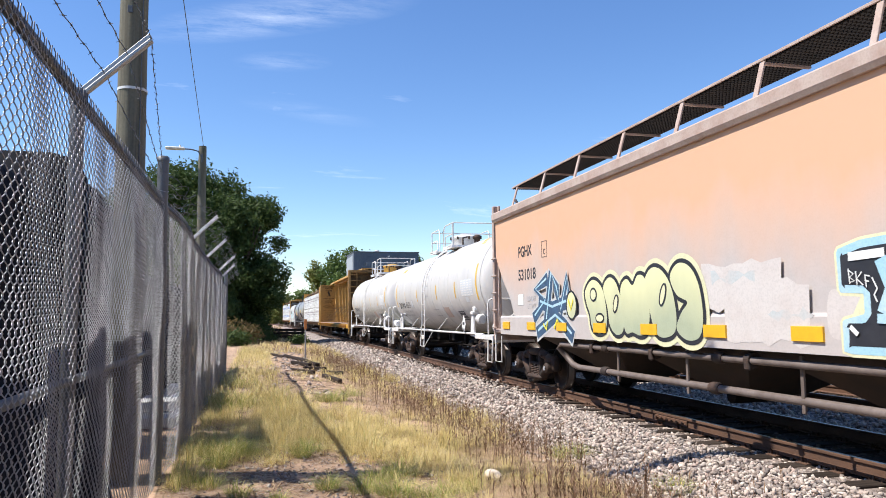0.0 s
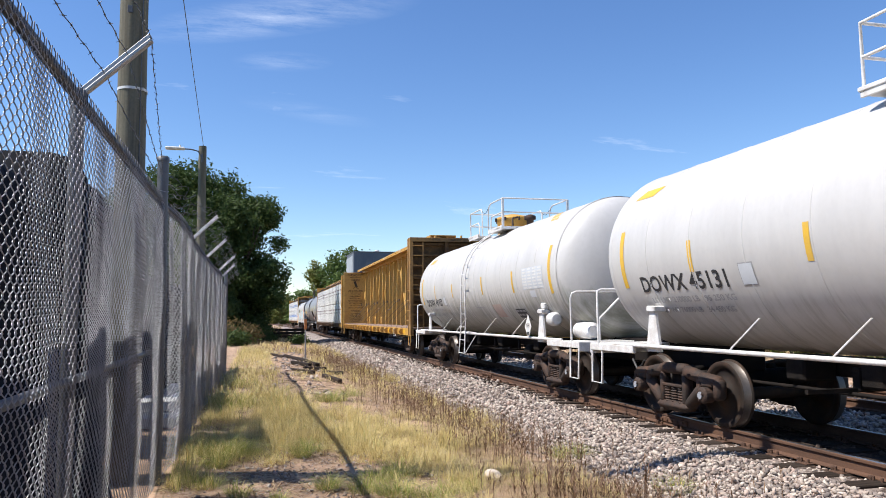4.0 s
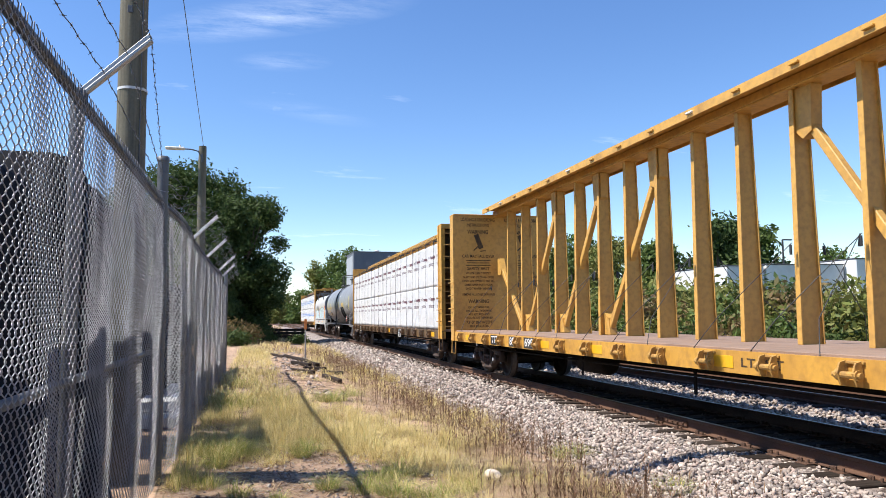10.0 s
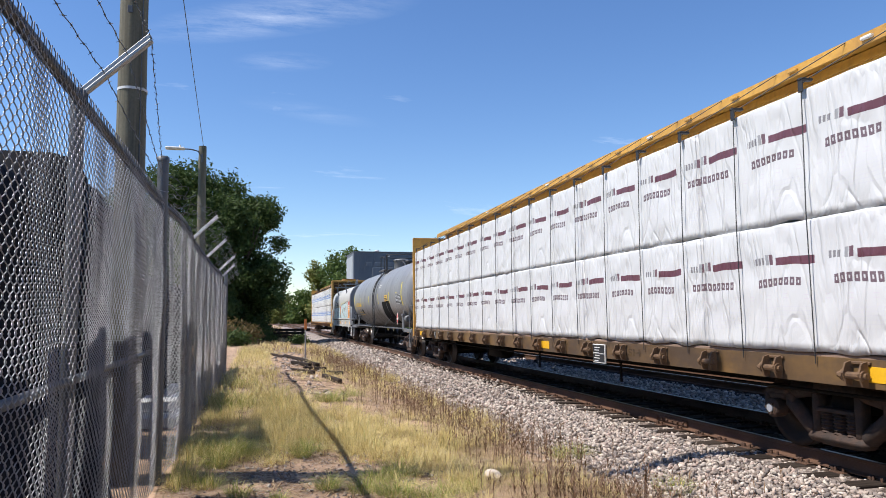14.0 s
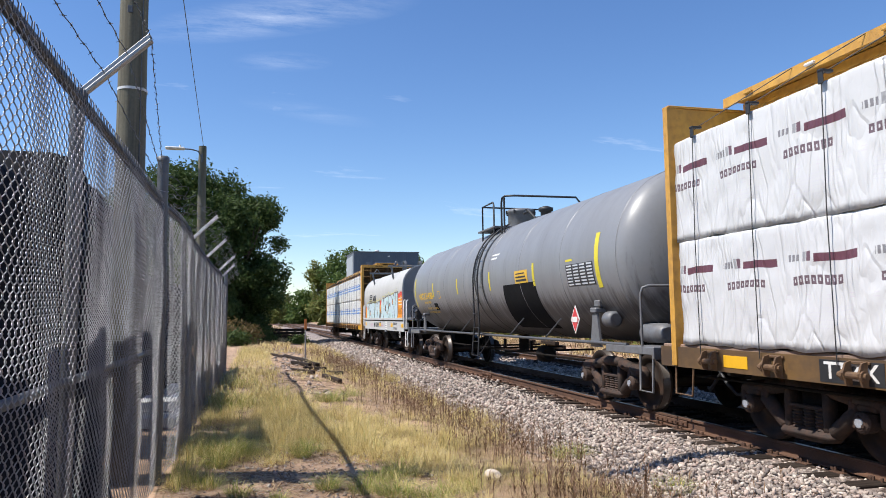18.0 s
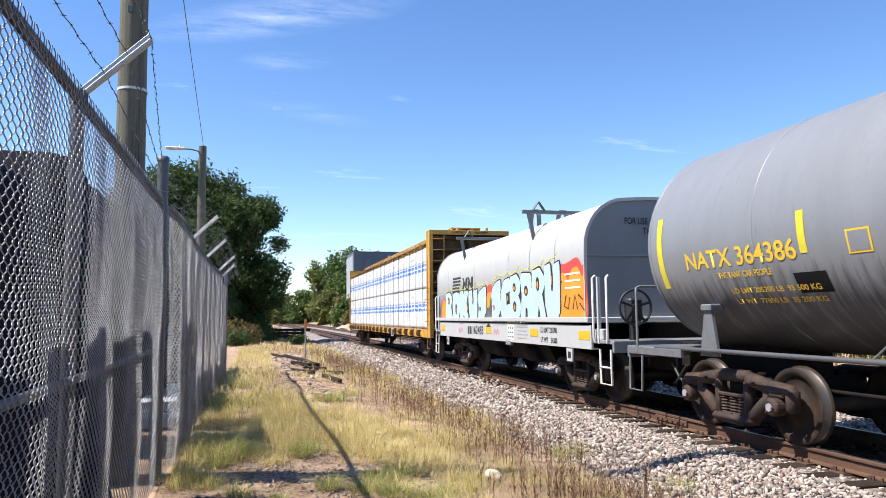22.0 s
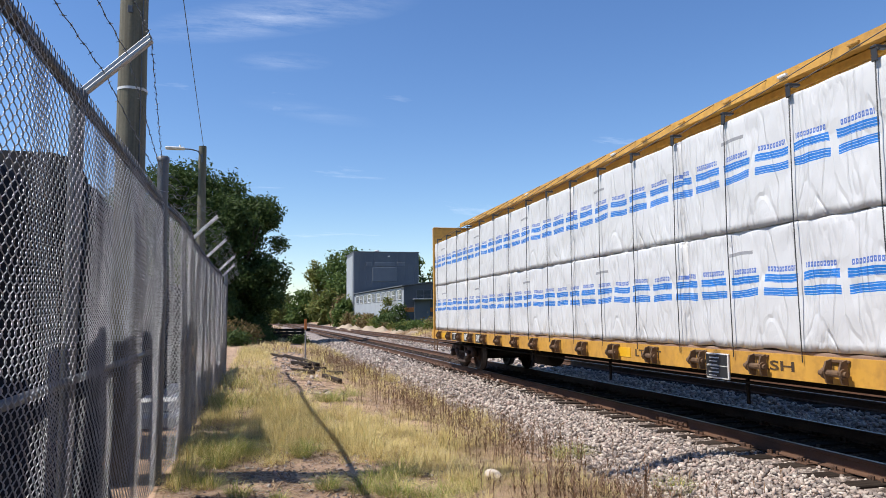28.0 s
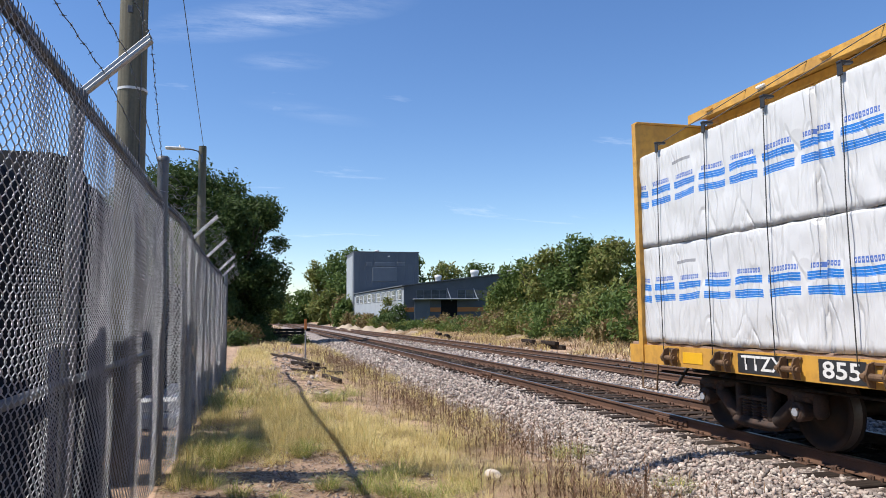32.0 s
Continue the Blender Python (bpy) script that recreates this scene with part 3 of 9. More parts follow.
# ---- the train: how far it has rolled, second by second ----
ROLLED = [-44.44, -39.42, -34.42, -29.44, -24.48, -19.54, -14.62, -9.72, -4.85, 0.0, 4.76, 9.42, 14.07, 18.63, 23.10, 27.58, 32.06, 36.53, 40.95, 45.32, 49.62,
          53.86, 58.05, 62.16, 66.18, 70.09, 73.95, 77.72, 81.39, 85.06, 88.55, 91.88, 95.01]
MOVERS = []       # (thing, its place along the train, sideways, height)
SPINNERS = []     # (wheelset, its pose on the car)
WHEEL_R = 0.457

def rolled(t):
    i = min(int(t), 31)
    f = t - i
    p = [ROLLED[max(0, min(32, i + k))] for k in (-1, 0, 1, 2)]
    if i == 0: p[0] = 2 * p[1] - p[2]
    if i == 31: p[3] = 2 * p[2] - p[1]
    return p[1] + 0.5 * f * (p[2] - p[0] + f * (2 * p[0] - 5 * p[1] + 4 * p[2] - p[3] + f * (3 * (p[1] - p[2]) + p[3] - p[0])))

def car(name, label, y0):
    ob = thing(name, label, "railcar", pose(TX, y0, 0), group="cars of the freight train")
    MOVERS.append((ob, y0, TX, 0.0))
    return ob

# trucks: one set of meshes serves all cars
M['cap_face'] = mat("pale_bearing_cap_paint", (0.40, 0.42, 0.46), 0.5, 0.2, (0.2, 0.19, 0.19), 0.6, 14)

def truck_meshes():
    d = {}
    s = Shape()
    s.box((0, 0, 0.60), (1.95, 0.36, 0.26), 0.04)
    s.box((0, 0, 0.76), (0.5, 0.42, 0.10), 0.02)
    for sx in (-1, 1):
        s.box((sx * 0.63, 0, 0.75), (0.16, 0.2, 0.10), 0.02)
        s.box((0, sx * 0.36, 0.36), (1.5, 0.09, 0.12), 0.02)
    s.s = [True] * len(s.f)
    d['bolster'] = s.mesh("truck", M['under'])
    s = Shape()
    for sy in (-1, 1):
        # top member, falling to the journal; lower member to the spring seat
        s.beam((0, sy * 0.26, 0.745), (0, sy * 0.74, 0.665), 0.17, 0.18, 0.055)
        s.beam((0, sy * 0.66, 0.675), (0, sy * 1.12, 0.635), 0.19, 0.17, 0.06)
        s.beam((0, sy * 0.76, 0.58), (0, sy * 0.34, 0.24), 0.19, 0.17, 0.055)
        s.box((0, sy * 0.30, 0.48), (0.15, 0.10, 0.46), 0.02)
        s.box((0, sy * 0.69, 0.58), (0.17, 0.12, 0.20), 0.02)
        s.box((0, sy * 1.08, 0.54), (0.19, 0.13, 0.30), 0.05)
        s.box((0, sy * 0.89, 0.605), (0.19, 0.26, 0.09), 0.02)
        s.box((-0.02, sy * 0.5, 0.70), (0.20, 0.06, 0.05), 0.01)
    s.box((0, 0, 0.765), (0.19, 0.66, 0.16), 0.055)
    s.box((0, 0, 0.215), (0.22, 0.84, 0.12), 0.05)
    s.box((0, 0, 0.16), (0.12, 0.5, 0.05), 0.015)
    s.s = [True] * len(s.f)
    d['side'] = s.mesh("side_frame", M['cast'])
    s = Shape()
    for y in (-0.18, 0.0, 0.18):
        prof = []
        for i in range(13):
            z = 0.255 + 0.0195 * i
            prof.append((z, 0.082 if i % 2 else 0.062))
        s.lathe(prof, (0, y, 0), (0, 0, 1), 10, smooth=False)
    s.box((0, 0, 0.515), (0.17, 0.54, 0.045), 0.01)
    d['spring'] = s.mesh("spring_nest", M['cast'])
    s = Shape()
    s.lathe([(-1.06, 0.07), (-0.8, 0.085), (0.8, 0.085), (1.06, 0.07)], (0, 0, 0), (1, 0, 0), 14)
    d['axle'] = s.mesh("wheelset", M['wheel'])
    s = Shape()
    prof = [(-0.075, 0.12), (-0.075, 0.17), (-0.03, 0.20), (-0.02, 0.36), (-0.07, 0.385), (-0.07, 0.452), (-0.065, 0.457), (0.055, 0.457), (0.062, 0.485), (0.085, 0.480), (0.088, 0.385),
            (0.02, 0.36), (0.01, 0.2), (0.075, 0.16), (0.075, 0.12)]
    s.lathe(prof, (0, 0, 0), (1, 0, 0), 36)
    s.m = [1 if 6 * 36 <= i < 7 * 36 else 0 for i in range(len(s.f))]
    d['wheel'] = s.mesh("wheel", [M['wheel'], M['tread']])
    s = Shape()
    s.lathe([(0, 0.11), (0.13, 0.115), (0.15, 0.10), (0.165, 0.075), (0.165, 0.05), (0.18, 0.05), (0.18, 0.0)], (0, 0, 0), (1, 0, 0), 16, smooth=False)
    for k in range(3):
        a = k * 2.094
        s.lathe([(0.16, 0.018), (0.185, 0.018)], (0, 0.062 * math.cos(a), 0.062 * math.sin(a)), (1, 0, 0), 6, smooth=False)
    s.m = [1 if i >= 16 * 4 and i < 16 * 6 else 0 for i in range(len(s.f))]
    d['cap'] = s.mesh("bearing_cap", [M['cast'], M['cap_face']])
    return d

TRUCK = truck_meshes()

def add_truck(c, y):
    t = part("truck", TRUCK['bolster'], None, c, at=pose(0, y, 0))
    for sx in (-1, 1):
        part("side_frame", TRUCK['side'], None, t, at=pose(sx * 1.0, 0, 0))
        part("spring_nest", TRUCK['spring'], None, t, at=pose(sx * 1.0, 0, 0))
    for dy in (-0.89, 0.89):
        w = part("wheelset", TRUCK['axle'], None, c, at=pose(0, y + dy, WHEEL_R))
        SPINNERS.append((w, y + dy))
        for sx in (-1, 1):
            part("wheel", TRUCK['wheel'], None, w, at=pose(sx * 0.755, 0, 0, 0, 0, 180 if sx > 0 else 0))
            part("bearing_cap", TRUCK['cap'], None, w, at=pose(sx * 1.02, 0, 0, 0, 0, 0 if sx > 0 else 180))

def add_coupler(c, y, sg):
    s = Shape()
    s.box((0, y + sg * 0.25, 0.82), (0.16, 0.7, 0.20), 0.03)
    s.box((0.04, y + sg * 0.68, 0.82), (0.30, 0.26, 0.30), 0.06)
    s.box((-0.10, y + sg * 0.80, 0.82), (0.10, 0.18, 0.28), 0.03)
    part("coupler", s, M['cast'], c)
    s = Shape()
    s.tube([(-0.35, y + sg * 0.1, 0.75), (-0.36, y + sg * 0.3, 0.55), (-0.33, y + sg * 0.5, 0.40), (-0.25, y + sg * 0.65, 0.42)], 0.028, 6)
    part("air_hose", s, M['black'], c)

# ---- centre-beam flat cars ----
def side_at(x, y, z):
    return Matrix.Translation((x, y, z)) @ Matrix(((0, 0, -1, 0), (-1, 0, 0, 0), (0, 1, 0, 0), (0, 0, 0, 1)))

def winch_mesh():
    s = Shape()
    for sy in (-1, 1):
        s.prism([(-0.02, -0.13), (-0.02, 0.12), (-0.09, 0.10), (-0.13, 0.0), (-0.09, -0.12)], sy * 0.10 - 0.012, sy * 0.10 + 0.012, 'y')
    s.lathe([(-0.16, 0.03), (-0.13, 0.03), (-0.13, 0.055), (-0.11, 0.055), (-0.11, 0.035), (0.11, 0.035), (0.11, 0.06), (0.14, 0.06), (0.14, 0.03), (0.20, 0.03)], (-0.075, 0, -0.02), (0, 1, 0), 10, smooth=False)
    s.box((-0.01, 0, 0.10), (0.03, 0.26, 0.03), 0.005)
    return s.mesh("winch", M['winch'])

M['winch_yellow'] = mat("worn_yellow_winch_casting", (0.50, 0.275, 0.06), 0.65, 0, (0.20, 0.11, 0.04), 0.8, 9, bump=0.3)
M['winch'] = mat("rusty_winch_casting", (0.17, 0.095, 0.045), 0.7, 0.1, (0.06, 0.036, 0.024), 0.8, 9, bump=0.3)
WINCH = winch_mesh()
WINCH_YELLOW = WINCH.copy()
WINCH_YELLOW.materials[0] = M['winch_yellow']

def centerbeam(name, label, y0, tint, loaded, marks=(), sill='yellow', tall=1.0):
    c = car(name, label, y0)
    Y, B = 11.12, 0.43
    yel = M[tint]
    s = Shape()
    s.box((0, 0, 1.125), (2.80, 2 * (Y + B), 0.07), 0.01)
    part("deck", s, M['deckwood'], c)
    s = Shape()
    s.box((0, 0, 0.86), (0.62, 2 * (Y + B) + 0.2, 0.44), 0.02)
    for y in np.arange(-10.2, 10.3, 2.33):
        s.box((0, y, 0.95), (2.6, 0.12, 0.22), 0.01)
    part("centre_sill", s, M['under'], c)
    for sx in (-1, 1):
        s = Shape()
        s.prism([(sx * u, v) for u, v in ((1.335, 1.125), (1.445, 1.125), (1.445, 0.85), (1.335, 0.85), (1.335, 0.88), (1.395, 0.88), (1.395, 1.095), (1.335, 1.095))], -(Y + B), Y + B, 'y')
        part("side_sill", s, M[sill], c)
    # top chord
    s = Shape()
    s.prism([(-0.53, 4.665), (0.53, 4.665), (0.53, 4.53), (0.50, 4.53), (0.50, 4.625), (-0.50, 4.625), (-0.50, 4.53), (-0.53, 4.53)], -Y, Y, 'y')
    chord = part("top_chord", s, yel, c)
    for sx in (-1, 1):
        s = Shape()
        s.box((sx * 0.17, 0, 4.55), (0.05, 2 * Y, 0.12), 0.005)
        part("chord_web", s, yel, chord)
    s = Shape()
    s.box((0, 0, 4.475), (0.36, 2 * Y, 0.03), 0.005)
    part("chord_flange", s, yel, chord)
    # posts and braces
    n = 19
    step = 2 * Y / n
    for i in range(1, n):
        y = -Y + i * step
        s = Shape()
        s.add([(-0.17, y, 1.16), (0.17, y, 1.16), (0.11, y, 4.48), (-0.11, y, 4.48), (-0.17, y + 0.02, 1.16), (0.17, y + 0.02, 1.16), (0.11, y + 0.02, 4.48), (-0.11, y + 0.02, 4.48)],
              [(0, 1, 2, 3), (4, 7, 6, 5), (0, 3, 7, 4), (1, 5, 6, 2), (2, 6, 7, 3), (0, 4, 5, 1)])
        for sx in (-1, 1):
            s.beam((sx * 0.175, y + 0.01, 1.16), (sx * 0.115, y + 0.01, 4.48), 0.09, 0.02, 0.004, up=(1, 0, 0))
        part("post", s, yel, c)
    # braces fall from the top, near the middle, towards both ends, each over two bays
    tops = [(i, -1) for i in (8, 6, 4)] + [(i, 1) for i in (11, 13, 15)]
    for i, d in tops:
        y = -Y + i * step
        s = Shape()
        s.beam((0, y + 0.10 * d, 4.12), (0, y + (2 * step - 0.12) * d, 1.22), 0.11, 0.12, 0.01)
        part("diagonal_brace", s, yel, c)
        s = Shape()
        s.prism([(y - 0.05 * d, 4.46), (y + 0.34 * d, 4.46), (y + 0.30 * d, 3.86), (y + 0.14 * d, 3.78), (y - 0.05 * d, 3.95)], -0.085, 0.085, 'x')
        part("gusset", s, yel, c)
        s = Shape()
        s.prism([(y + (2 * step - 0.28) * d, 1.17), (y + (2 * step + 0.02) * d, 1.17), (y + (2 * step + 0.02) * d, 1.62), (y + (2 * step - 0.2) * d, 1.5)], -0.08, 0.08, 'x')
        part("foot_gusset", s, yel, c)
    # short braces that lean towards the bulkheads across the outermost posts
    for d in (-1, 1):
        s = Shape()
        s.beam((0, d * (Y - 0.22), 2.98), (0, d * (Y - 2 * step + 0.35), 1.28), 0.11, 0.12, 0.01)
        part("diagonal_brace", s, yel, c)
        s = Shape()
        s.prism([(d * (Y - 0.06), 3.22), (d * (Y - 0.2), 3.22), (d * (Y - 0.42), 2.86), (d * (Y - 0.3), 2.74), (d * (Y - 0.06), 2.74)], -0.085, 0.085, 'x')
        part("gusset", s, yel, c)
    # bulkheads
    for sg in (-1, 1):
        D = 0.13 if loaded and sg > 0 else B
        yi, yo = sg * Y, sg * (Y + D)
        s = Shape()
        s.box((0, yi + sg * 0.03, 2.83), (2.80, 0.05, 3.32), 0.01)
        b = part("bulkhead", s, yel, c)
        # sheet over the outer face; its dark colour carries the bay's shade
        s = Shape()
        s.box((0, yi + sg * 0.060, 2.83), (2.78, 0.008, 3.30), 0.001)
        part("back_sheet", s, M['bulk_shaded'], b, "outer bulkhead sheet, dark brown for rust and shade")
        for sx in (-1, 1):
            s = Shape()
            s.prism([(sx * 1.33, yi - sg * 0.005), (sx * 1.468, yi - sg * 0.005), (sx * 1.468, yi + sg * 0.11), (sx * 1.448, yi + sg * 0.11), (sx * 1.448, yo), (sx * 1.33, yo), (sx * 1.33, yo - sg * 0.04), (sx * 1.412, yo - sg * 0.04), (sx * 1.412, yi + sg * 0.025), (sx * 1.33, yi + sg * 0.025)], 0.87, 4.49, 'z')
            part("side_post", s, M['yellow_rust'] if sg < 0 and not loaded else yel, b)
        s = Shape()
        s.box((0, (yi + yo) / 2, 4.505), (2.90, D + 0.04, 0.03), 0.006)
        s.box((0, yo, 4.44), (2.90, 0.03, 0.15), 0.006)
        part("top_plate", s, M['yellow_rust'] if sg < 0 and not loaded else yel, b)
        for k in range(8 if D == B else 0):
            s = Shape()
            s.box((0, yi + sg * 0.17, 1.35 + k * 0.42), (2.76, 0.20, 0.09), 0.01)
            part("rib", s, M['bulk_shaded'], b)
        s = Shape()
        s.box((0.05, yi + sg * (0.27 if D == B else 0.13), 2.8), (0.14, 0.20 if D == B else 0.12, 3.3), 0.01)
        part("middle_post", s, M['bulk_shaded'], b)
        for k in range(9):
            s = Shape()
            s.tube([(sg * 1.35, yo + sg * 0.02, 1.25 + k * 0.37), (sg * 0.93, yo + sg * 0.02, 1.25 + k * 0.37)], 0.013, 6)
            part("ladder_rung", s, M['yellow_rust'], b)
        s = Shape()
        s.box((sg * 0.93, yo, 2.75), (0.05, 0.03, 3.3), 0.004)
        part("ladder_stile", s, M['yellow_rust'], b)
        if D == B:
            for sx in (-1, 1):
                for k in range(4):
                    z = 1.42 + 0.37 * k
                    s = Shape()
                    s.tube([(sx * 1.45, yi + sg * 0.04, z), (sx * 1.53, yi + sg * 0.04, z - 0.01), (sx * 1.53, yo - sg * 0.05, z - 0.01), (sx * 1.45, yo - sg * 0.05, z)], 0.013, 6)
                    part("grab_iron", s, M['winch_yellow'], b)
        # steps and hand holds under the corners
        for sx in (-1, 1):
            s = Shape()
            s.tube([(sx * 1.42, yo - sg * 0.05, 1.0), (sx * 1.44, yo - sg * 0.05, 0.48), (sx * 1.44, yo - sg * 0.45, 0.48), (sx * 1.42, yo - sg * 0.47, 0.88)], 0.016, 6)
            part("sill_step", s, M['winch_yellow'] if not loaded else M['winch'], c)
        add_coupler(c, sg * (Y + B), sg)
    for sg in (-1, 1):
        add_truck(c, sg * 9.15)
    # winches, pockets and reflective plates along both sills
    for i in range(n + 1):
        y = 10.3 - i * 1.19
        if y < -10.9:
            continue
        for sx in (-1, 1):
            part("winch", WINCH if loaded else WINCH_YELLOW, None, c, at=pose(sx * 1.45, y, 0.99, 0, 0, 0 if sx < 0 else 180))
    for sx in (-1, 1):
        for y in ((-10.6, -7.0, -2.2, 1.35, 3.7, 9.35) if not loaded else (-10.6, -2.2, 9.5)):
            s = Shape()
            s.box((sx * 1.449, y + 0.35, 0.985), (0.006, 0.46, 0.15), 0.002)
            part("reflective_plate", s, M['reflect'], c)
        for y in ((-4.35,) if loaded else (-8.25,)):
            s = Shape()
            s.box((sx * 1.465, y, 0.92), (0.03, 0.46, 0.32), 0.006)
            pl = part("data_plate", s, M['letter_white'], c, "white framed data plate")
            for w in range(2):
                s = Shape()
                s.box((sx * 1.482, y, 0.85 + w * 0.15), (0.006, 0.43, 0.135), 0.001)
                part("plate_field", s, M['black'], pl)
            for w in range(7):
                s = Shape()
                s.box((sx * 1.487, y - sx * (0.08 - 0.02 * (w % 3)), 0.80 + 0.045 * w), (0.004, 0.16 + 0.04 * (w % 2), 0.014))
                part("small_print", s, M['letter_white'], pl)
    # tie-down cables
    for i in range(n):
        y = -Y + (i + 0.5) * step
        for sx in ((-1, 1) if not loaded else (-1,)):
            s = Shape()
            if loaded:
                s.tube([(sx * 1.47, y, 1.05), (sx * 1.475, y + 0.01, 2.62), (sx * 1.455, y, 4.0), (sx * 1.36, y - 0.02, 4.075), (sx * 0.53, y - 0.85, 4.655)], 0.0065, 5)
            else:
                d = 1 if i % 3 else -1
                s.tube([(sx * 1.44, y, 1.08), (sx * 1.2, y - 0.25 * d, 1.5), (sx * 0.25, y - 0.6 * d, 2.45)], 0.006, 5)
            cab = part("tie_down_cable", s, M['black'], c)
            s = Shape()
            if loaded:
                s.box((sx * 1.40, y, 4.055), (0.16, 0.07, 0.03), 0.008)
                s.box((sx * 1.462, y, 3.98), (0.02, 0.07, 0.13), 0.006)
                part("corner_protector", s, M['black'], cab)
            else:
                s.tube([(sx * 0.26, y - 0.59 * d, 2.42), (sx * 0.27, y - 0.6 * d, 2.3)], 0.02, 6)
                part("cable_hook", s, M['black'], cab)
    # hook lugs on the chord
    for i in range(n):
        y = -Y + (i + 0.5) * step
        for sx in (-1, 1):
            s = Shape()
            s.box((sx * 0.545, y, 4.60), (0.05, 0.16, 0.035), 0.008)
            part("chord_lug", s, M['letter_white'] if i % 4 == 1 else M['yellow'], c)
    # air pipe under the deck
    s = Shape()
    s.tube([(-1.15, -Y, 0.72), (-1.15, Y, 0.72)], 0.022, 6)
    part("train_pipe", s, M['under'], c)
    for y in (-4.5, -0.8, 2.9):
        s = Shape(); s.box((-1.15, y, 0.62), (0.03, 0.05, 0.34), 0.004); part("pipe_hanger", s, M['under'], c)
    s = Shape(); s.lathe([(-0.55, 0.18), (-0.5, 0.22), (0.5, 0.22), (0.55, 0.18)], (-0.7, 3.2, 0.66), (0, 1, 0), 16); part("air_reservoir", s, M['under'], c)
    # warnings on the inner faces, read from the track side ahead
    def board(lines, y, flip):
        for x0 in (-0.68, 0.72):
            for txt, z, size, fit in lines:
                me = text_mesh(txt, size, M['letter_brown'], fit)
                part("lettering", me, None, c, at=Matrix.Translation((x0, y, z)) @ Matrix(((1, 0, 0, 0), (0, 0, -1, 0), (0, 1, 0, 0), (0, 0, 0, 1))))
            s = Shape()
            s.beam((x0 - 0.06, y, 3.93), (x0 + 0.10, y, 3.52), 0.15, 0.004, up=(0, 1, 0))
            s.beam((x0 - 0.14, y, 3.46), (x0 + 0.02, y, 3.60), 0.035, 0.004, up=(0, 1, 0))
            s.beam((x0 + 0.06, y, 3.44), (x0 + 0.24, y, 3.46), 0.025, 0.004, up=(0, 1, 0))
            part("warning_sign", s, M['letter_brown'], c)
            for k, z in enumerate((3.17, 3.10, 3.03)):
                s = Shape(); s.box((x0, y, z), (0.78 - 0.08 * (k % 2), 0.003, 0.022)); part("small_print", s, M['letter_brown'], c)
    lines = [("LOADING & UNLOADING", 4.36, 0.15, 1.08), ("INSTRUCTIONS", 4.20, 0.13, 0.70), ("WARNING", 4.00, 0.17, 0.66), ("CAR MAY FALL OVER", 3.29, 0.13, 1.02), ("SAFETY FIRST", 2.93, 0.12, 0.70),
             ("WHEN CAR IS EMPTY", 2.80, 0.09, 0.80), ("PLACE END OF CHAIN OVER", 2.68, 0.09, 0.98), ("HOOK ON OPPOSITE SIDE SILL", 2.57, 0.09, 1.02), ("CABLE OVER POST HOOK", 2.46, 0.09, 0.90), ("AND TIGHTEN WINCH", 2.35, 0.09, 0.78),
             ("REMOVE ALL LOOSE DUNNAGE", 2.18, 0.09, 1.02), ("WARNING", 1.98, 0.16, 0.66), ("DO NOT MOVE CAR", 1.81, 0.09, 0.66), ("UNLESS ALL TIE DOWNS", 1.71, 0.09, 0.80), ("ARE SECURED AND", 1.61, 0.09, 0.66), ("WINCHES ARE TIGHTENED", 1.51, 0.09, 0.86),
             ("73'-0\" BETWEEN", 1.38, 0.12, 0.80), ("BULKHEADS", 1.27, 0.10, 0.58)]
    if not loaded:
        board(lines, Y - 0.004, False)
    me = text_mesh("CAUTION", 0.10, M['letter_brown'], 0.42)
    part("lettering", me, None, c, at=Matrix.Translation((-0.45, -(Y + B) - 0.022, 4.44)) @ Matrix(((1, 0, 0, 0), (0, 0, -1, 0), (0, 1, 0, 0), (0, 0, 0, 1))))
    for k in range(2):
        s = Shape(); s.box((0.42, -(Y + B) - 0.018, 4.46 - 0.045 * k), (0.5 - 0.1 * k, 0.004, 0.02)); part("small_print", s, M['letter_brown'], c)
    for k, x in enumerate((-0.4, 0.65)):
        s = Shape()
        s.prism([(-(Y + B) + 0.02, 4.52), (-(Y + B) + 0.02, 4.62), (-(Y + B) + 0.08, 4.62), (-(Y + B) + 0.3, 4.52)], x - 0.03, x + 0.03, 'x')
        part("top_lug", s, yel, c)
    # numbers on the sill
    for y, w, txt in marks:
        s = Shape(); s.box((-1.4485, y, 0.985), (0.005, w + 0.12, 0.23), 0.001); part("number_panel", s, M['black'], c, "black number panel")
        part("lettering", text_mesh(txt, 0.24, M['letter_white'], w), None, c, at=side_at(-1.453, y, 0.985))
    for y, w, txt in ((-2.6, 0.75, "LT WT"), (-5.4, 0.6, "RSH")):
        part("lettering", text_mesh(txt, 0.15, M['letter_brown'], w), None, c, at=side_at(-1.449, y, 0.985))
    # all that stands on the deck takes the car's own height
    for q in (c.children_recursive if tall != 1 else ()):
        z = q.matrix_basis.translation.z
        if z > 1.16:
            q.location.z = 1.16 + (z - 1.16) * tall
        elif z == 0:
            for v in q.data.vertices:
                if v.co.z > 1.16:
                    v.co.z = 1.16 + (v.co.z - 1.16) * tall
    return c


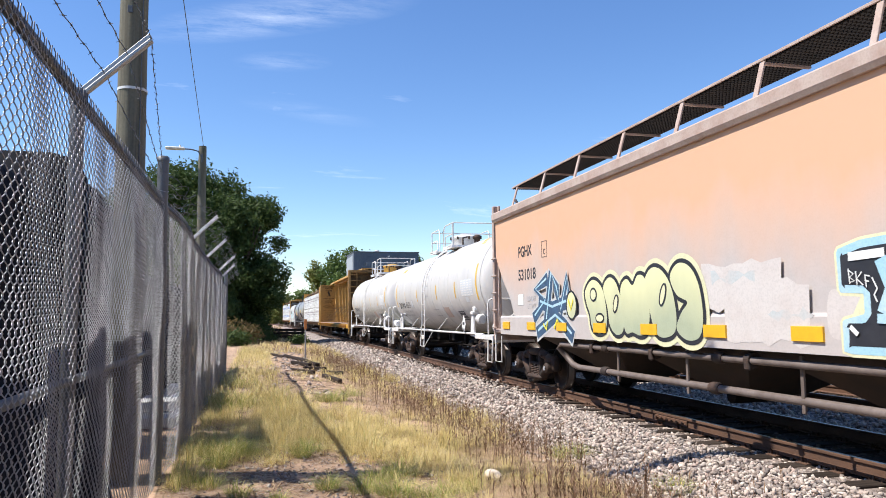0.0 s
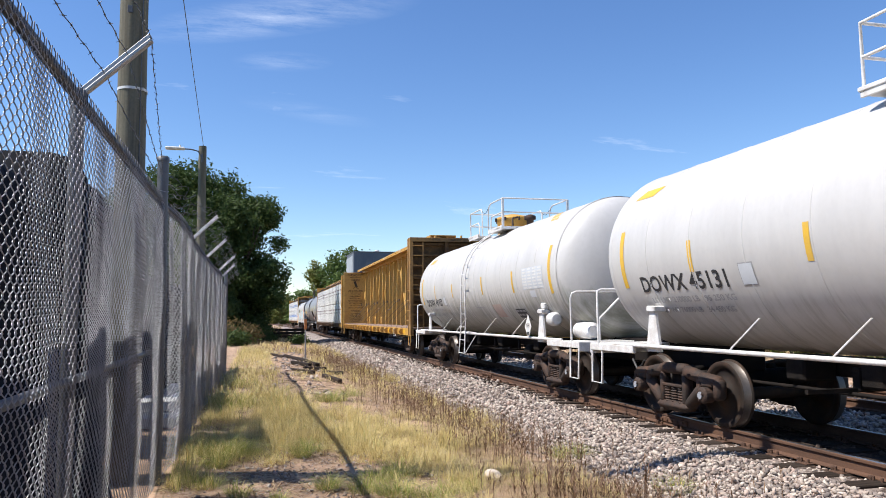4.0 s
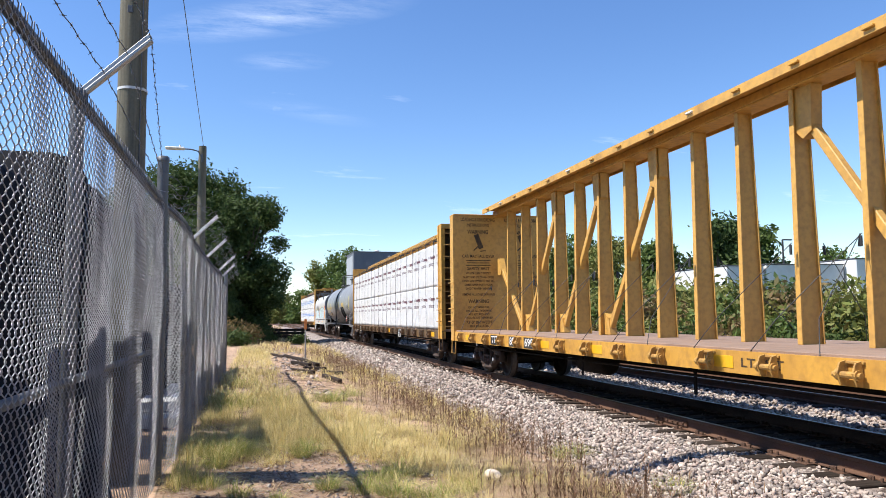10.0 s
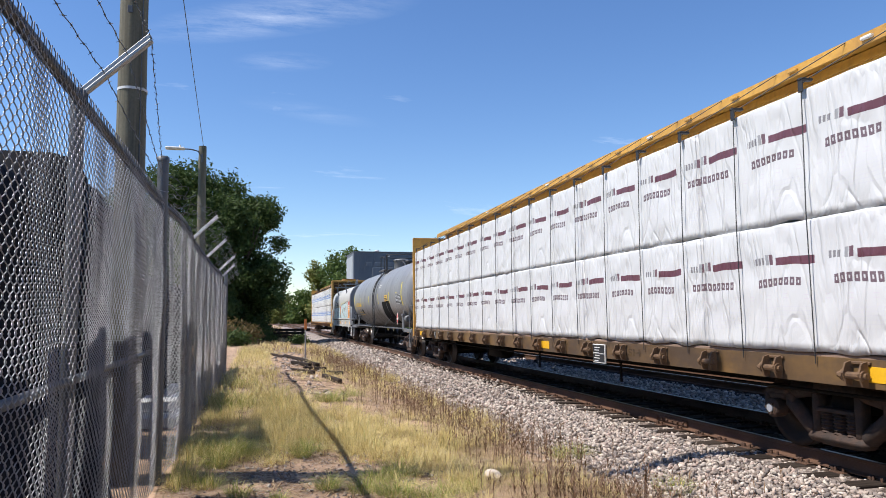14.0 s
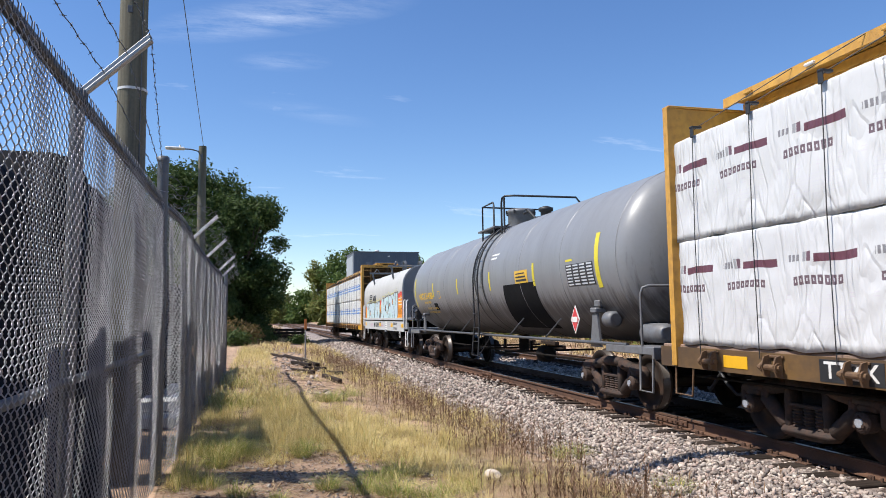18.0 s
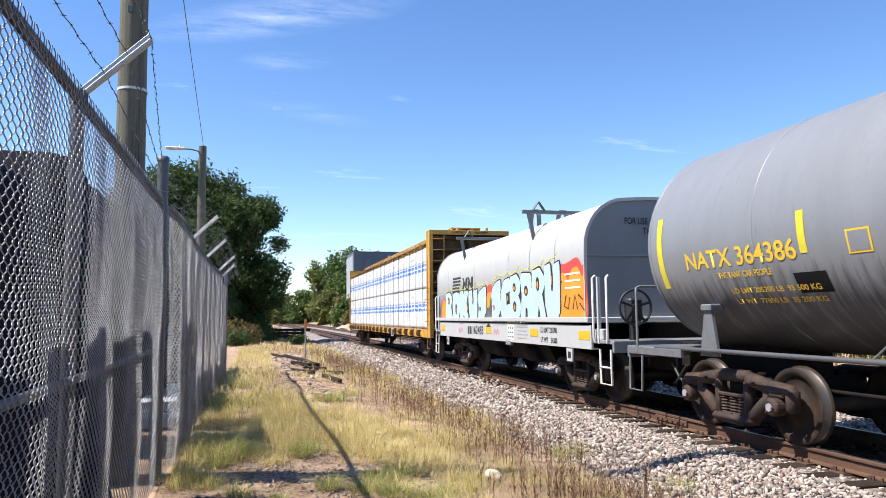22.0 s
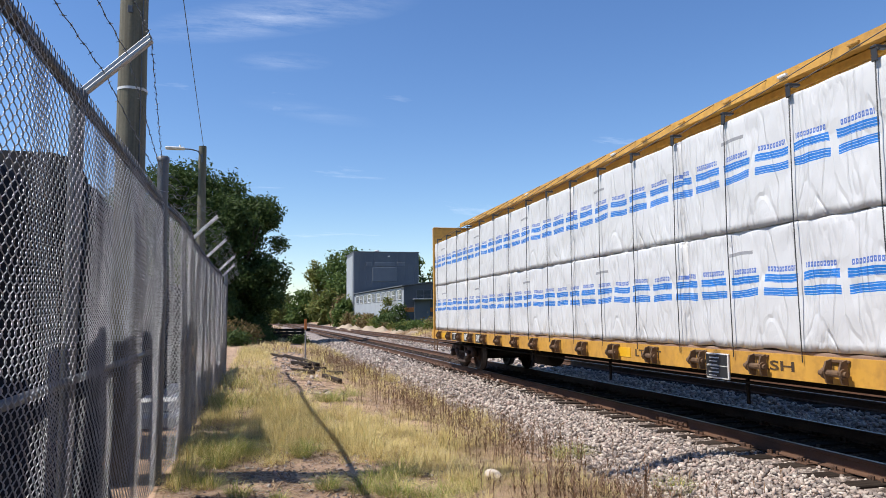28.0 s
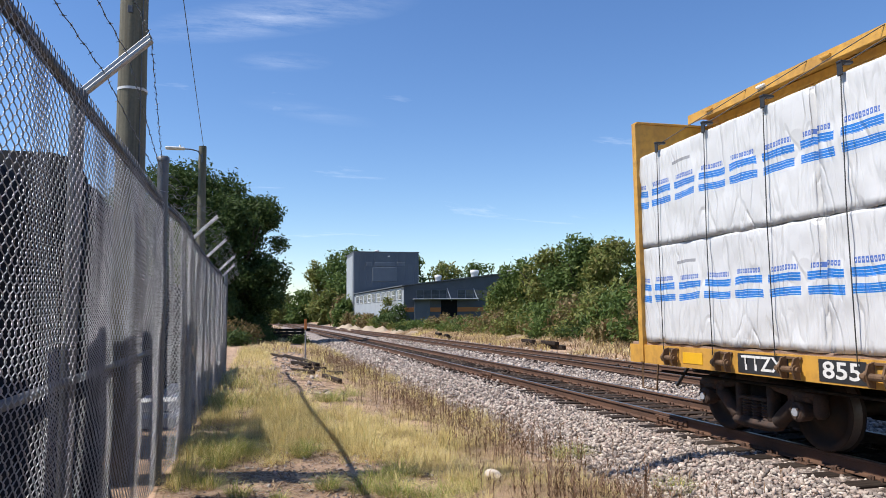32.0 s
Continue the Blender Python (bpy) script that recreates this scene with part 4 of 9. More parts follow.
# ---- wrapped loads ----
def wrap_material(name, kind):
    m = mat(name, (0.64, 0.64, 0.635), 0.45, 0, (0.57, 0.57, 0.575), 0.5, 1.4, fine=(0.60, 0.59, 0.58), fine_amount=0.15, fine_scale=5, bump=0.0)
    n, l = m.node_tree.nodes, m.node_tree.links
    b = n["Principled BSDF"]
    tc = n.new("ShaderNodeTexCoord")
    wob = n.new("ShaderNodeTexNoise"); wob.inputs["Scale"].default_value = 1.6; wob.inputs["Detail"].default_value = 2
    l.new(tc.outputs["Object"], wob.inputs["Vector"])
    sep = n.new("ShaderNodeSeparateXYZ")
    l.new(tc.outputs["Object"], sep.inputs[0])
    def math_node(op, a, b2):
        q = n.new("ShaderNodeMath"); q.operation = op
        for i, s in enumerate((a, b2)):
            if isinstance(s, (int, float)):
                q.inputs[i].default_value = s
            else:
                l.new(s, q.inputs[i])
        return q.outputs[0]
    wv = math_node('MULTIPLY', math_node('SUBTRACT', wob.outputs[0], 0.5), 0.10)
    z = math_node('ADD', sep.outputs[2], wv)
    y = math_node('ADD', sep.outputs[1], math_node('ADD', wv, 40.0))
    def inside(v, a, b2):
        return math_node('MULTIPLY', math_node('GREATER_THAN', v, a), math_node('LESS_THAN', v, b2))
    def rect(period, y0, y1, z0, z1, off=0.0):
        return math_node('MULTIPLY', inside(math_node('MODULO', math_node('ADD', y, off), period), y0, y1), inside(z, z0, z1))
    col = b.inputs["Base Color"].links[0].from_socket
    def ink(col, mask, rgb, k=1.0):
        mx = n.new("ShaderNodeMixRGB")
        l.new(math_node('MULTIPLY', mask, k), mx.inputs[0]); l.new(col, mx.inputs[1]); mx.inputs[2].default_value = (*rgb, 1)
        return mx.outputs[0]
    def glyphs(step, z0, z1):
        # plain hollow marks in place of a printed word
        u = math_node('MODULO', y, step)
        ink_u = inside(u, 0.12 * step, 0.86 * step)
        hole = math_node('MULTIPLY', inside(u, 0.40 * step, 0.60 * step), inside(z, z0 + 0.32 * (z1 - z0), z1 - 0.32 * (z1 - z0)))
        return math_node('MULTIPLY', ink_u, math_node('SUBTRACT', 1.0, hole))
    if kind == 'blue':
        lines = inside(math_node('MODULO', z, 0.030), 0.004, 0.031)
        for a in (0.585, 0.745):
            col = ink(col, math_node('MULTIPLY', rect(0.62, 0.05, 0.57, a, a + 0.095), lines), (0.012, 0.16, 0.52), 1.0)
        letters = glyphs(0.046, 0.872, 0.932)
        col = ink(col, math_node('MULTIPLY', rect(0.62, 0.09, 0.52, 0.872, 0.932), letters), (0.03, 0.11, 0.42), 0.9)
        col = ink(col, rect(0.62, 0.1, 0.5, 0.548, 0.554), (0.45, 0.5, 0.6), 0.5)
        col = ink(col, rect(3.66, 0.2, 0.65, 1.10, 1.145), (0.22, 0.22, 0.23), 0.85)
    else:
        col = ink(col, rect(1.17, 0.08, 0.66, 0.93, 1.02), (0.10, 0.018, 0.035), 0.95)
        letters = glyphs(0.09, 0.69, 0.785)
        col = ink(col, math_node('MULTIPLY', rect(1.17, 0.28, 0.98, 0.69, 0.785), letters), (0.09, 0.04, 0.055), 0.9)
        col = ink(col, rect(1.17, 0.71, 0.77, 0.945, 1.06), (0.10, 0.03, 0.05), 0.9)
        col = ink(col, rect(1.17, 0.78, 0.83, 0.945, 1.06), (0.25, 0.25, 0.26), 0.8)
        col = ink(col, math_node('MULTIPLY', rect(1.17, 0.86, 1.04, 0.95, 1.03), inside(math_node('MODULO', y, 0.06), 0.012, 0.05)), (0.14, 0.13, 0.14), 0.85)
        print_lines = inside(math_node('MODULO', z, 0.045), 0.0, 0.010)
        col = ink(col, math_node('MULTIPLY', rect(1.17, 0.15, 0.95, 0.22, 0.46), print_lines), (0.55, 0.54, 0.57), 0.6)
        col = ink(col, math_node('MULTIPLY', rect(0.3, 0.05, 0.12, 0.54, 0.62), print_lines), (0.55, 0.5, 0.55), 0.6)
    l.new(col, b.inputs["Base Color"])
    # crumpled film: sharp creases that hang and pull, over slow swells
    def creases(rot, scale, size, dist):
        mp = n.new("ShaderNodeMapping"); mp.inputs["Scale"].default_value = scale; mp.inputs["Rotation"].default_value = (rot, 0, 0)
        l.new(tc.outputs["Object"], mp.inputs[0])
        f1 = n.new("ShaderNodeTexNoise"); f1.inputs["Scale"].default_value = size; f1.inputs["Detail"].default_value = 2.5; f1.inputs["Distortion"].default_value = dist
        l.new(mp.outputs[0], f1.inputs["Vector"])
        r = math_node('ABSOLUTE', math_node('SUBTRACT', f1.outputs[0], 0.5), 0)
        return math_node('MINIMUM', r, 0.045)
    h = math_node('ADD', creases(0.7, (1, 1.5, 0.4), 1.3, 0.5), math_node('MULTIPLY', creases(-0.8, (1, 1.8, 0.4), 1.7, 0.5), 0.8))
    h = math_node('ADD', h, math_node('MULTIPLY', creases(0.15, (1, 2.4, 0.4), 1.8, 0.4), 0.22))
    h = math_node('ADD', h, math_node('MULTIPLY', creases(0.5, (1, 2.2, 1.0), 4.0, 0.6), 0.07))
    bp = n.new("ShaderNodeBump"); bp.inputs["Strength"].default_value = 1.0; bp.inputs["Distance"].default_value = 0.24
    l.new(h, bp.inputs["Height"])
    l.new(bp.outputs[0], b.inputs["Normal"])
    return m

M['wrap_blue'] = wrap_material("white_film_blue_print", 'blue')
M['wrap_red'] = wrap_material("white_film_maroon_print", 'red')

def bundle_mesh(seed, material, ln=3.64, w=1.13, h=1.40):
    """A long stack of boards under film, its near face towards -x."""
    sec = []
    for k in range(19): sec.append((-w / 2, 0.0 + (h - 0.04) * k / 18))
    for k in range(1, 4): sec.append((-w / 2 + 0.04 * (1 - math.cos(k * math.pi / 6)), h - 0.04 + 0.04 * math.sin(k * math.pi / 6)))
    for k in range(1, 8): sec.append((-w / 2 + 0.04 + (w - 0.08) * k / 8, h))
    sec += [(w / 2 - 0.04, h), (w / 2, h - 0.04), (w / 2, h * 0.5), (w / 2, 0.0)]
    n, m = 44, len(sec)
    vs, fs = [], []
    for i in range(n + 1):
        y = -ln / 2 + ln * i / n
        end = min(i, n - i) / 3.0
        for j, (x, z) in enumerate(sec):
            p = Vector((x, y, z))
            if j < 22:
                v = noise.noise(Vector((y * 1.1, z * 1.3, seed * 3.7))) * 0.016
                # folds sagging between the cables
                ph = ((y + ln) % 1.17) / 1.17
                v += 0.006 * math.sin(math.pi * ph)
                # pulled folds, running aslant from the upper corners
                v -= 0.03 * abs(noise.noise(Vector((y * 1.7 + z * 2.6, z * 1.2 - y * 0.5, seed * 5.1))))
                v -= 0.016 * abs(noise.noise(Vector((y * 3.4 - z * 3.0, z * 1.4, seed * 2.3))))
                v += 0.03 * max(0.0, 0.25 - z) * noise.noise(Vector((y * 4.0, seed, 0))) * 4
                p.x -= v
                if z < 0.03:
                    p.z -= 0.035 * (0.5 + noise.noise(Vector((y * 2.6, seed * 2.0, 1.0))))
            else:
                p.z += 0.01 * noise.noise(Vector((y * 2, x * 2, seed)))
            if end < 1:
                p.y *= 1 - 0.004 * (1 - end)
                p.x += (1 - end) * 0.012 * (1 if p.x < 0 else -1)
            vs.append(p)
    for i in range(n):
        for j in range(m - 1):
            a = i * m + j
            fs.append((a, a + 1, a + m + 1, a + m))
        fs.append((i * m + m - 1, i * m, (i + 1) * m, (i + 1) * m + m - 1))
    fs.append(tuple(range(m)))
    fs.append(tuple(n * m + k for k in range(m))[::-1])
    me = quick("wrapped_load", vs, fs, material, True)
    b = bmesh.new(); b.from_mesh(me); bmesh.ops.recalc_face_normals(b, faces=b.faces); b.to_mesh(me); b.free()
    return me

s = Shape()
s.box((0.02, 0, -0.012), (1.08, 0.11, 0.06), 0.004)
BEARER = s.mesh("bearer", M['white_trim'])

def load_car(y0, mat_name, label):
    kinds = [bundle_mesh(k + (10 if mat_name == 'wrap_red' else 0), M[mat_name]) for k in range(4)]
    r = random.Random(len(mat_name) * 3)
    for sx in (-1, 1):
        for tier, z in enumerate((1.185, 2.605)):
            for k in range(6):
                y = -9.24 + k * 3.69 + r.uniform(-0.015, 0.015) + (0.0 if tier == 0 else 0.03) + (0.06 if y0 > 60 else 0.0)
                q = kinds[(k * 3 + tier * 2) % 4]
                ob = thing("wrapped_load", label, "wrapped load", pose(TX + sx * 0.845, y0 + y, z), None, group="wrapped loads on the " + ("leading" if y0 < 60 else "last") + " loaded car")
                part("film", q, None, ob, at=pose(0, 0, 0, 0, 0, 0 if sx < 0 else 180))
                for by in ((-1.35, -0.45, 0.5, 1.4) if tier else (-1.3, 1.3)):
                    part("bearer", BEARER, None, ob, "pale gypsum board bearer block", at=pose(0, by + r.uniform(-0.1, 0.1), 0))
                MOVERS.append((ob, y0 + y, TX + sx * (0.86 + 0.012 * r.uniform(-1, 1)), z))
    # timber bearers between the tiers and under the load
    return kinds

# ---- tank cars ----
def patch(r, zc, y0, y1, z0, z1, e=0.004, n=3, m=8, slant=0.0, lean=None):
    """A thin sheet lying on the tank's near side."""
    s = Shape()
    a0, a1 = math.asin(max(-1, min(1, (z0 - zc) / r))), math.asin(max(-1, min(1, (z1 - zc) / r)))
    vs = []
    for i in range(n + 1):
        for j in range(m + 1):
            a = a0 + (a1 - a0) * j / m
            vs.append((-(r + e) * math.cos(a), y0 + (y1 - y0) * i / n + (slant + ((slant if lean is None else lean) - slant) * i / n) * j / m, zc + (r + e) * math.sin(a)))
    s.add(vs, [(i * (m + 1) + j, i * (m + 1) + j + 1, (i + 1) * (m + 1) + j + 1, (i + 1) * (m + 1) + j) for i in range(n) for j in range(m)], 0, True)
    return s

def wrapped_text(c, txt, size, fit, r, zc, yc, z, material, e=0.006):
    me = text_mesh(txt, size, material, fit)
    a0 = math.asin((z - zc) / r)
    for q in me.vertices:
        a = a0 + q.co.y / r
        q.co = Vector((-(r + e) * math.cos(a), yc - q.co.x, zc + (r + e) * math.sin(a)))
    me.update()
    return part("lettering", me, None, c)

def tank_car(name, label, y0, half, r, zc, paint, trim, truck_y, style):
    c = car(name, label, y0)
    P, Tm = M[paint], M[trim]
    hd = 0.62
    ss = half - hd
    s = Shape()
    prof = [(-half, 0.02)] + [(-half + hd * (1 - math.cos(k / 9 * math.pi / 2)), r * math.sin(k / 9 * math.pi / 2)) for k in range(1, 10)]
    ny = 8
    prof += [(-ss + 2 * ss * k / ny, r) for k in range(1, ny)]
    prof += [(half - hd * (1 - math.cos(k / 9 * math.pi / 2)), r * math.sin(k / 9 * math.pi / 2)) for k in range(9, 0, -1)] + [(half, 0.02)]
    s.lathe(prof, (0, 0, zc), (0, 1, 0), 72)
    tank = part("tank", s, P, c)
    # weld seams
    k = 11 if style != 'grey' else 7
    for i in range(k + 1):
        y = -ss + 2 * ss * i / k
        s = Shape()
        w = 0.012 if 0 < i < k or style == 'grey' else 0.05
        s.lathe([(-w, r + 0.001), (-w * 0.5, r + 0.007), (w * 0.5, r + 0.007), (w, r + 0.001)], (0, y, zc), (0, 1, 0), 72, caps=False)
        part("weld_seam", s, P, tank)
    # underframe: stub sills, side pipe, bolster legs
    for sg in (-1, 1):
        s = Shape()
        s.box((0, sg * (half - 0.75), 0.92), (0.6, 2.7, 0.42), 0.03)
        part("stub_sill", s, M['under'], c)
        s = Shape()
        s.box((0, sg * (half - 0.05), 1.07), (2.85, 0.75, 0.05), 0.01)
        s.box((0, sg * (half + 0.30), 1.0), (2.85, 0.06, 0.18), 0.01)
        for sx in (-1, 1):
            s.box((sx * 1.40, sg * (half - 0.45), 1.03), (0.06, 1.5, 0.12), 0.01)
        part("end_platform", s, Tm, c)
        for sx in (-1, 1):
            s = Shape()
            s.prism([(sg * (truck_y - 0.18), 1.02), (sg * (truck_y + 0.22), 1.02), (sg * (truck_y + 0.10), 1.62), (sg * (truck_y - 0.06), 1.62)], sx * 1.33 - 0.02, sx * 1.33 + 0.02, 'x')
            s.box((sx * 1.28, sg * (truck_y + 0.02), 1.66), (0.22, 0.22, 0.10), 0.02)
            part("bolster_leg", s, Tm, c)
            # corner step and hand rail
            s = Shape()
            s.tube([(sx * 1.40, sg * (half + 0.28), 1.0), (sx * 1.42, sg * (half + 0.28), 0.42), (sx * 1.42, sg * (half - 0.10), 0.42), (sx * 1.40, sg * (half - 0.10), 1.0)], 0.02, 6)
            part("corner_step", s, Tm, c)
            s = Shape()
            zt = 2.02
            s.tube([(sx * 1.42, sg * (half + 0.0), 1.0), (sx * 1.42, sg * (half + 0.0), zt - 0.12), (sx * 1.40, sg * (half + 0.03), zt - 0.03), (sx * 1.32, sg * (half + 0.06), zt), (-sx * 0.0, sg * (half + 0.10), zt)], 0.021, 8)
            part("hand_rail", s, Tm if style == 'white' else M['grey_trim'], c)
        add_coupler(c, sg * (half + 0.25), sg)
        add_truck(c, sg * truck_y)
    for sx in (-1, 1):
        s = Shape()
        s.tube([(sx * 1.40, -half + 0.5, 1.10), (sx * 1.40, half - 0.5, 1.10)], 0.030, 8)
        part("side_pipe", s, Tm if style == 'white' else M['steel'], c)
        ys = (-3.4, -1.2, 1.6, 3.3) if style != 'grey' else (-4.6, -2.4, 1.9, 4.2)
        for y in ys:
            s = Shape()
            s.beam((sx * 1.39, y, 1.10), (sx * 1.12, y - 0.28, 1.52), 0.05, 0.02, 0.004)
            part("pipe_strut", s, Tm if style == 'white' else M['steel'], c)
    # centre underworks
    for y in (-1.1, 0.9, 2.6):
        s = Shape()
        s.box((-0.5, y - 0.4, 0.82), (0.06, 0.12, 0.26), 0.01)
        s.beam((-1.2, y - 0.4, 0.70), (1.2, y - 0.4, 0.70), 0.05, 0.05)
        part("underframe_bracket", s, M['under'], c)
    s = Shape(); s.tube([(-0.6, -half + 1.5, 0.66), (-0.6, half - 1.5, 0.66)], 0.025, 6); part("train_pipe", s, M['under'], c)
    s = Shape(); s.lathe([(0, 0.14), (0.35, 0.14), (0.38, 0.18), (0.46, 0.18)], (0, 0.35, 0.60), (0, 0, 1), 14); part("bottom_outlet", s, M['under'], c)
    s = Shape(); s.lathe([(-0.22, 0.16), (-0.16, 0.2), (0.16, 0.2), (0.22, 0.16)], (-0.35, -2.1, 0.66), (0, 1, 0), 14); part("brake_cylinder", s, M['under'], c)
    if style == 'white':
        s = Shape(); s.box((0.1, 0.2, 0.90), (0.36, 7.4, 0.24), 0.02); part("rigging_beam", s, M['under'], c)
        for y in (-2.9, -0.2, 1.9, 3.1):
            s = Shape(); s.box((-0.35, y, 0.88), (0.5, 0.34, 0.30), 0.03); part("rigging_bracket", s, M['under'], c)
    # air tank and valve on the leading platform
    yb = -(half - 0.35)
    s = Shape(); s.lathe([(-0.34, 0.10), (-0.28, 0.16), (0.28, 0.16), (0.34, 0.10)], (-0.95, yb, 1.28), (0, 1, 0), 18); part("air_reservoir", s, Tm, c)
    s = Shape()
    s.lathe([(-0.14, 0.10), (-0.12, 0.14), (0.12, 0.14), (0.14, 0.10)], (-1.2, -(truck_y + 0.38), 1.50), (0, 1, 0), 14)
    s.box((-1.25, -(truck_y + 0.05), 1.78), (0.16, 0.2, 0.12), 0.02)
    part("brake_valve", s, Tm, c)
    s = Shape()
    s.tube([(-0.9, -(half + 0.12), 1.1), (-0.9, -(half + 0.12), 1.5), (-0.35, -(half + 0.12), 2.0)], 0.025, 6)
    part("platform_brace", s, Tm, c)
    # ladder with curved stiles, top platform and rails
    ly = 0.13 if style == 'white' else -0.34
    La = M['white_trim'] if style == 'white' else M['black']
    lad = Shape()
    for dy in (-0.19, 0.19):
        pts = [(-1.62, ly + dy * 1.45, 0.55), (-1.56, ly + dy * 1.15, 1.35), (-r - 0.10, ly + dy, zc)]
        for k in range(1, 8):
            a = k / 7 * 1.12
            pts.append((-(r + 0.09) * math.cos(a), ly + dy, zc + (r + 0.09) * math.sin(a)))
        lad.tube(pts, 0.022 if style == 'grey' else 0.017, 6)
    ladder = part("side_ladder", lad, La, c)
    for k in range(12):
        s = Shape()
        if k < 5:
            z = 0.56 + k * 0.36
            x, w = -1.62 + 0.06 * (z - 0.55) / 0.8, 0.19 * (1.45 - 0.3 * (z - 0.55) / 1.4)
            if z > 1.35: x, w = -r - 0.11, 0.19
        else:
            a = -0.25 + (k - 4) * 0.20
            x, z, w = -(r + 0.09) * math.cos(a), zc + (r + 0.09) * math.sin(a), 0.19
        s.tube([(x, ly - w, z), (x, ly + w, z)], 0.012, 6)
        part("rung", s, La, ladder)
    s = Shape()
    s.tube([(-1.6, ly - 0.28, 0.56), (-1.40, ly - 0.75, 1.10)], 0.014, 5)
    s.tube([(-1.55, ly + 0.26, 1.15), (-1.44, ly - 0.1, 1.14), (-1.40, ly - 0.75, 1.12)], 0.016, 5)
    part("ladder_brace", s, La, c)
    zt = zc + r
    R = M['white_trim'] if style == 'white' else M['black']
    if style == 'white':
        # platform boards both sides of the dome
        for x in (-0.78, 0.78):
            for yc, ln in ((0.95, 0.95), (-1.05, 1.15)):
                s = Shape()
                s.box((x, yc, zt - 0.10), (0.40, ln, 0.05), 0.008)
                s.box((x - 0.19, yc, zt - 0.09), (0.03, ln, 0.12), 0.005)
                part("top_platform", s, R, c)
        for y in (-1.3, 1.22):
            s = Shape(); s.box((0, y, zt - 0.06), (2.0, 0.45, 0.05), 0.008); part("top_platform", s, R, c)
        d = Shape()
        d.lathe([(-0.1, 0.46), (0.34, 0.46), (0.38, 0.50), (0.42, 0.50), (0.46, 0.44), (0.54, 0.14), (0.55, 0.01)], (0, 0.2, zt - 0.02), (0, 0, 1), 26)
        dome = part("dome", d, M['dome'] if 'yellow' in label else R, c, "yellow dome cover" if 'yellow' in label else "white dome cover")
        for k in range(8):
            a = k * math.pi / 4
            s = Shape(); s.lathe([(0, 0.03), (0.10, 0.03)], (0.52 * math.cos(a), 0.2 + 0.52 * math.sin(a), zt + 0.30), (0, 0, 1), 6, smooth=False); part("dome_bolt", s, M['cast'], dome)
        s = Shape(); s.lathe([(0, 0.10), (0.3, 0.10), (0.32, 0.16), (0.42, 0.16), (0.46, 0.06)], (0.2, -0.65, zt - 0.05), (0, 0, 1), 12); part("relief_valve", s, M['cast'], c)
        s = Shape(); s.tube([(-0.3, -0.6, zt), (-0.3, -0.6, zt + 0.3), (-0.1, -0.45, zt + 0.36)], 0.03, 6); part("valve_pipe", s, M['cast'], c)
        zr = zt + 0.70
        def rail(pts, rr=0.020):
            s = Shape(); s.tube(pts, rr, 7); part("guard_rail", s, R, c)
        x = -0.92
        for xx in (x, 0.92):
            rail([(xx, 1.43, zt - 0.10), (xx, 1.43, zr - 0.02), (xx, 0.36, zr - 0.02), (xx, 0.24, zr - 0.12), (xx, 0.24, zt - 0.1)])
            rail([(xx, 1.43, zt + 0.30), (xx, 0.62, zt + 0.31), (xx, 0.52, zt + 0.22), (xx, 0.52, zt - 0.1)])
            rail([(xx, -0.32, zt - 0.1), (xx, -0.32, zr - 0.22), (xx, -0.40, zr - 0.06), (xx, -0.56, zr), (xx, -1.58, zr)])
            rail([(xx, -0.55, zt - 0.1), (xx, -0.55, zt + 0.20), (xx, -0.64, zt + 0.32), (xx, -1.58, zt + 0.33)])
            rail([(xx, -1.58, zr), (xx, -1.58, zt - 0.1)], 0.024)
            s = Shape(); s.box((xx, -1.58, zt + 0.30), (0.06, 0.06, 0.80), 0.008); part("rail_post", s, R, c)
            s = Shape()
            s.tube([(xx, 0.24 - 0.56 * q / 6, zr - 0.10 - 0.10 * math.sin(math.pi * q / 6)) for q in range(7)], 0.007, 5); part("safety_chain", s, M['cast'], c)
        for y, z in ((1.43, zr - 0.02), (-1.58, zr), (1.43, zt + 0.30), (-1.58, zt + 0.33)):
            rail([(x, y, z), (0.92, y, z)])
    else:
        for x in (-0.75, 0.75):
            s = Shape(); s.box((x, 0.45, zt - 0.10), (0.55, 1.5, 0.05), 0.008); part("top_platform", s, M['grey_trim'], c)
        d = Shape(); d.lathe([(-0.1, 0.36), (0.34, 0.36), (0.38, 0.41), (0.44, 0.41), (0.48, 0.34), (0.52, 0.03)], (0, 0.40, zt), (0, 0, 1), 26)
        dome = part("dome", d, M['grey_trim'], c, "dark grey round manway dome")
        for k in range(8):
            a = k * math.pi / 4
            s = Shape(); s.lathe([(0, 0.025), (0.10, 0.025)], (0.42 * math.cos(a), 0.40 + 0.42 * math.sin(a), zt + 0.34), (0, 0, 1), 6, smooth=False); part("dome_bolt", s, M['black'], dome)
        s = Shape(); s.lathe([(-0.05, 0.14), (0.16, 0.14), (0.18, 0.19), (0.26, 0.19), (0.30, 0.08)], (0, -1.45, zt), (0, 0, 1), 14); part("relief_valve", s, M['black'], c)
        s = Shape(); s.tube([(-0.1, -0.15, zt + 0.3), (-0.1, -0.5, zt + 0.32), (0, -0.7, zt + 0.10), (0, -1.3, zt + 0.05)], 0.04, 7); part("valve_pipe", s, M['black'], c)
        def bar(pts, rr=0.024):
            s = Shape(); s.tube(pts, rr, 7); part("guard_rail", s, M['black'], c)
        x, top = -1.0, zt + 0.58
        bar([(x, 0.80, zt - 0.4), (x, 0.80, top), (x, -0.14, top), (x, -0.22, top - 0.08), (x, -0.22, zt - 0.3)])
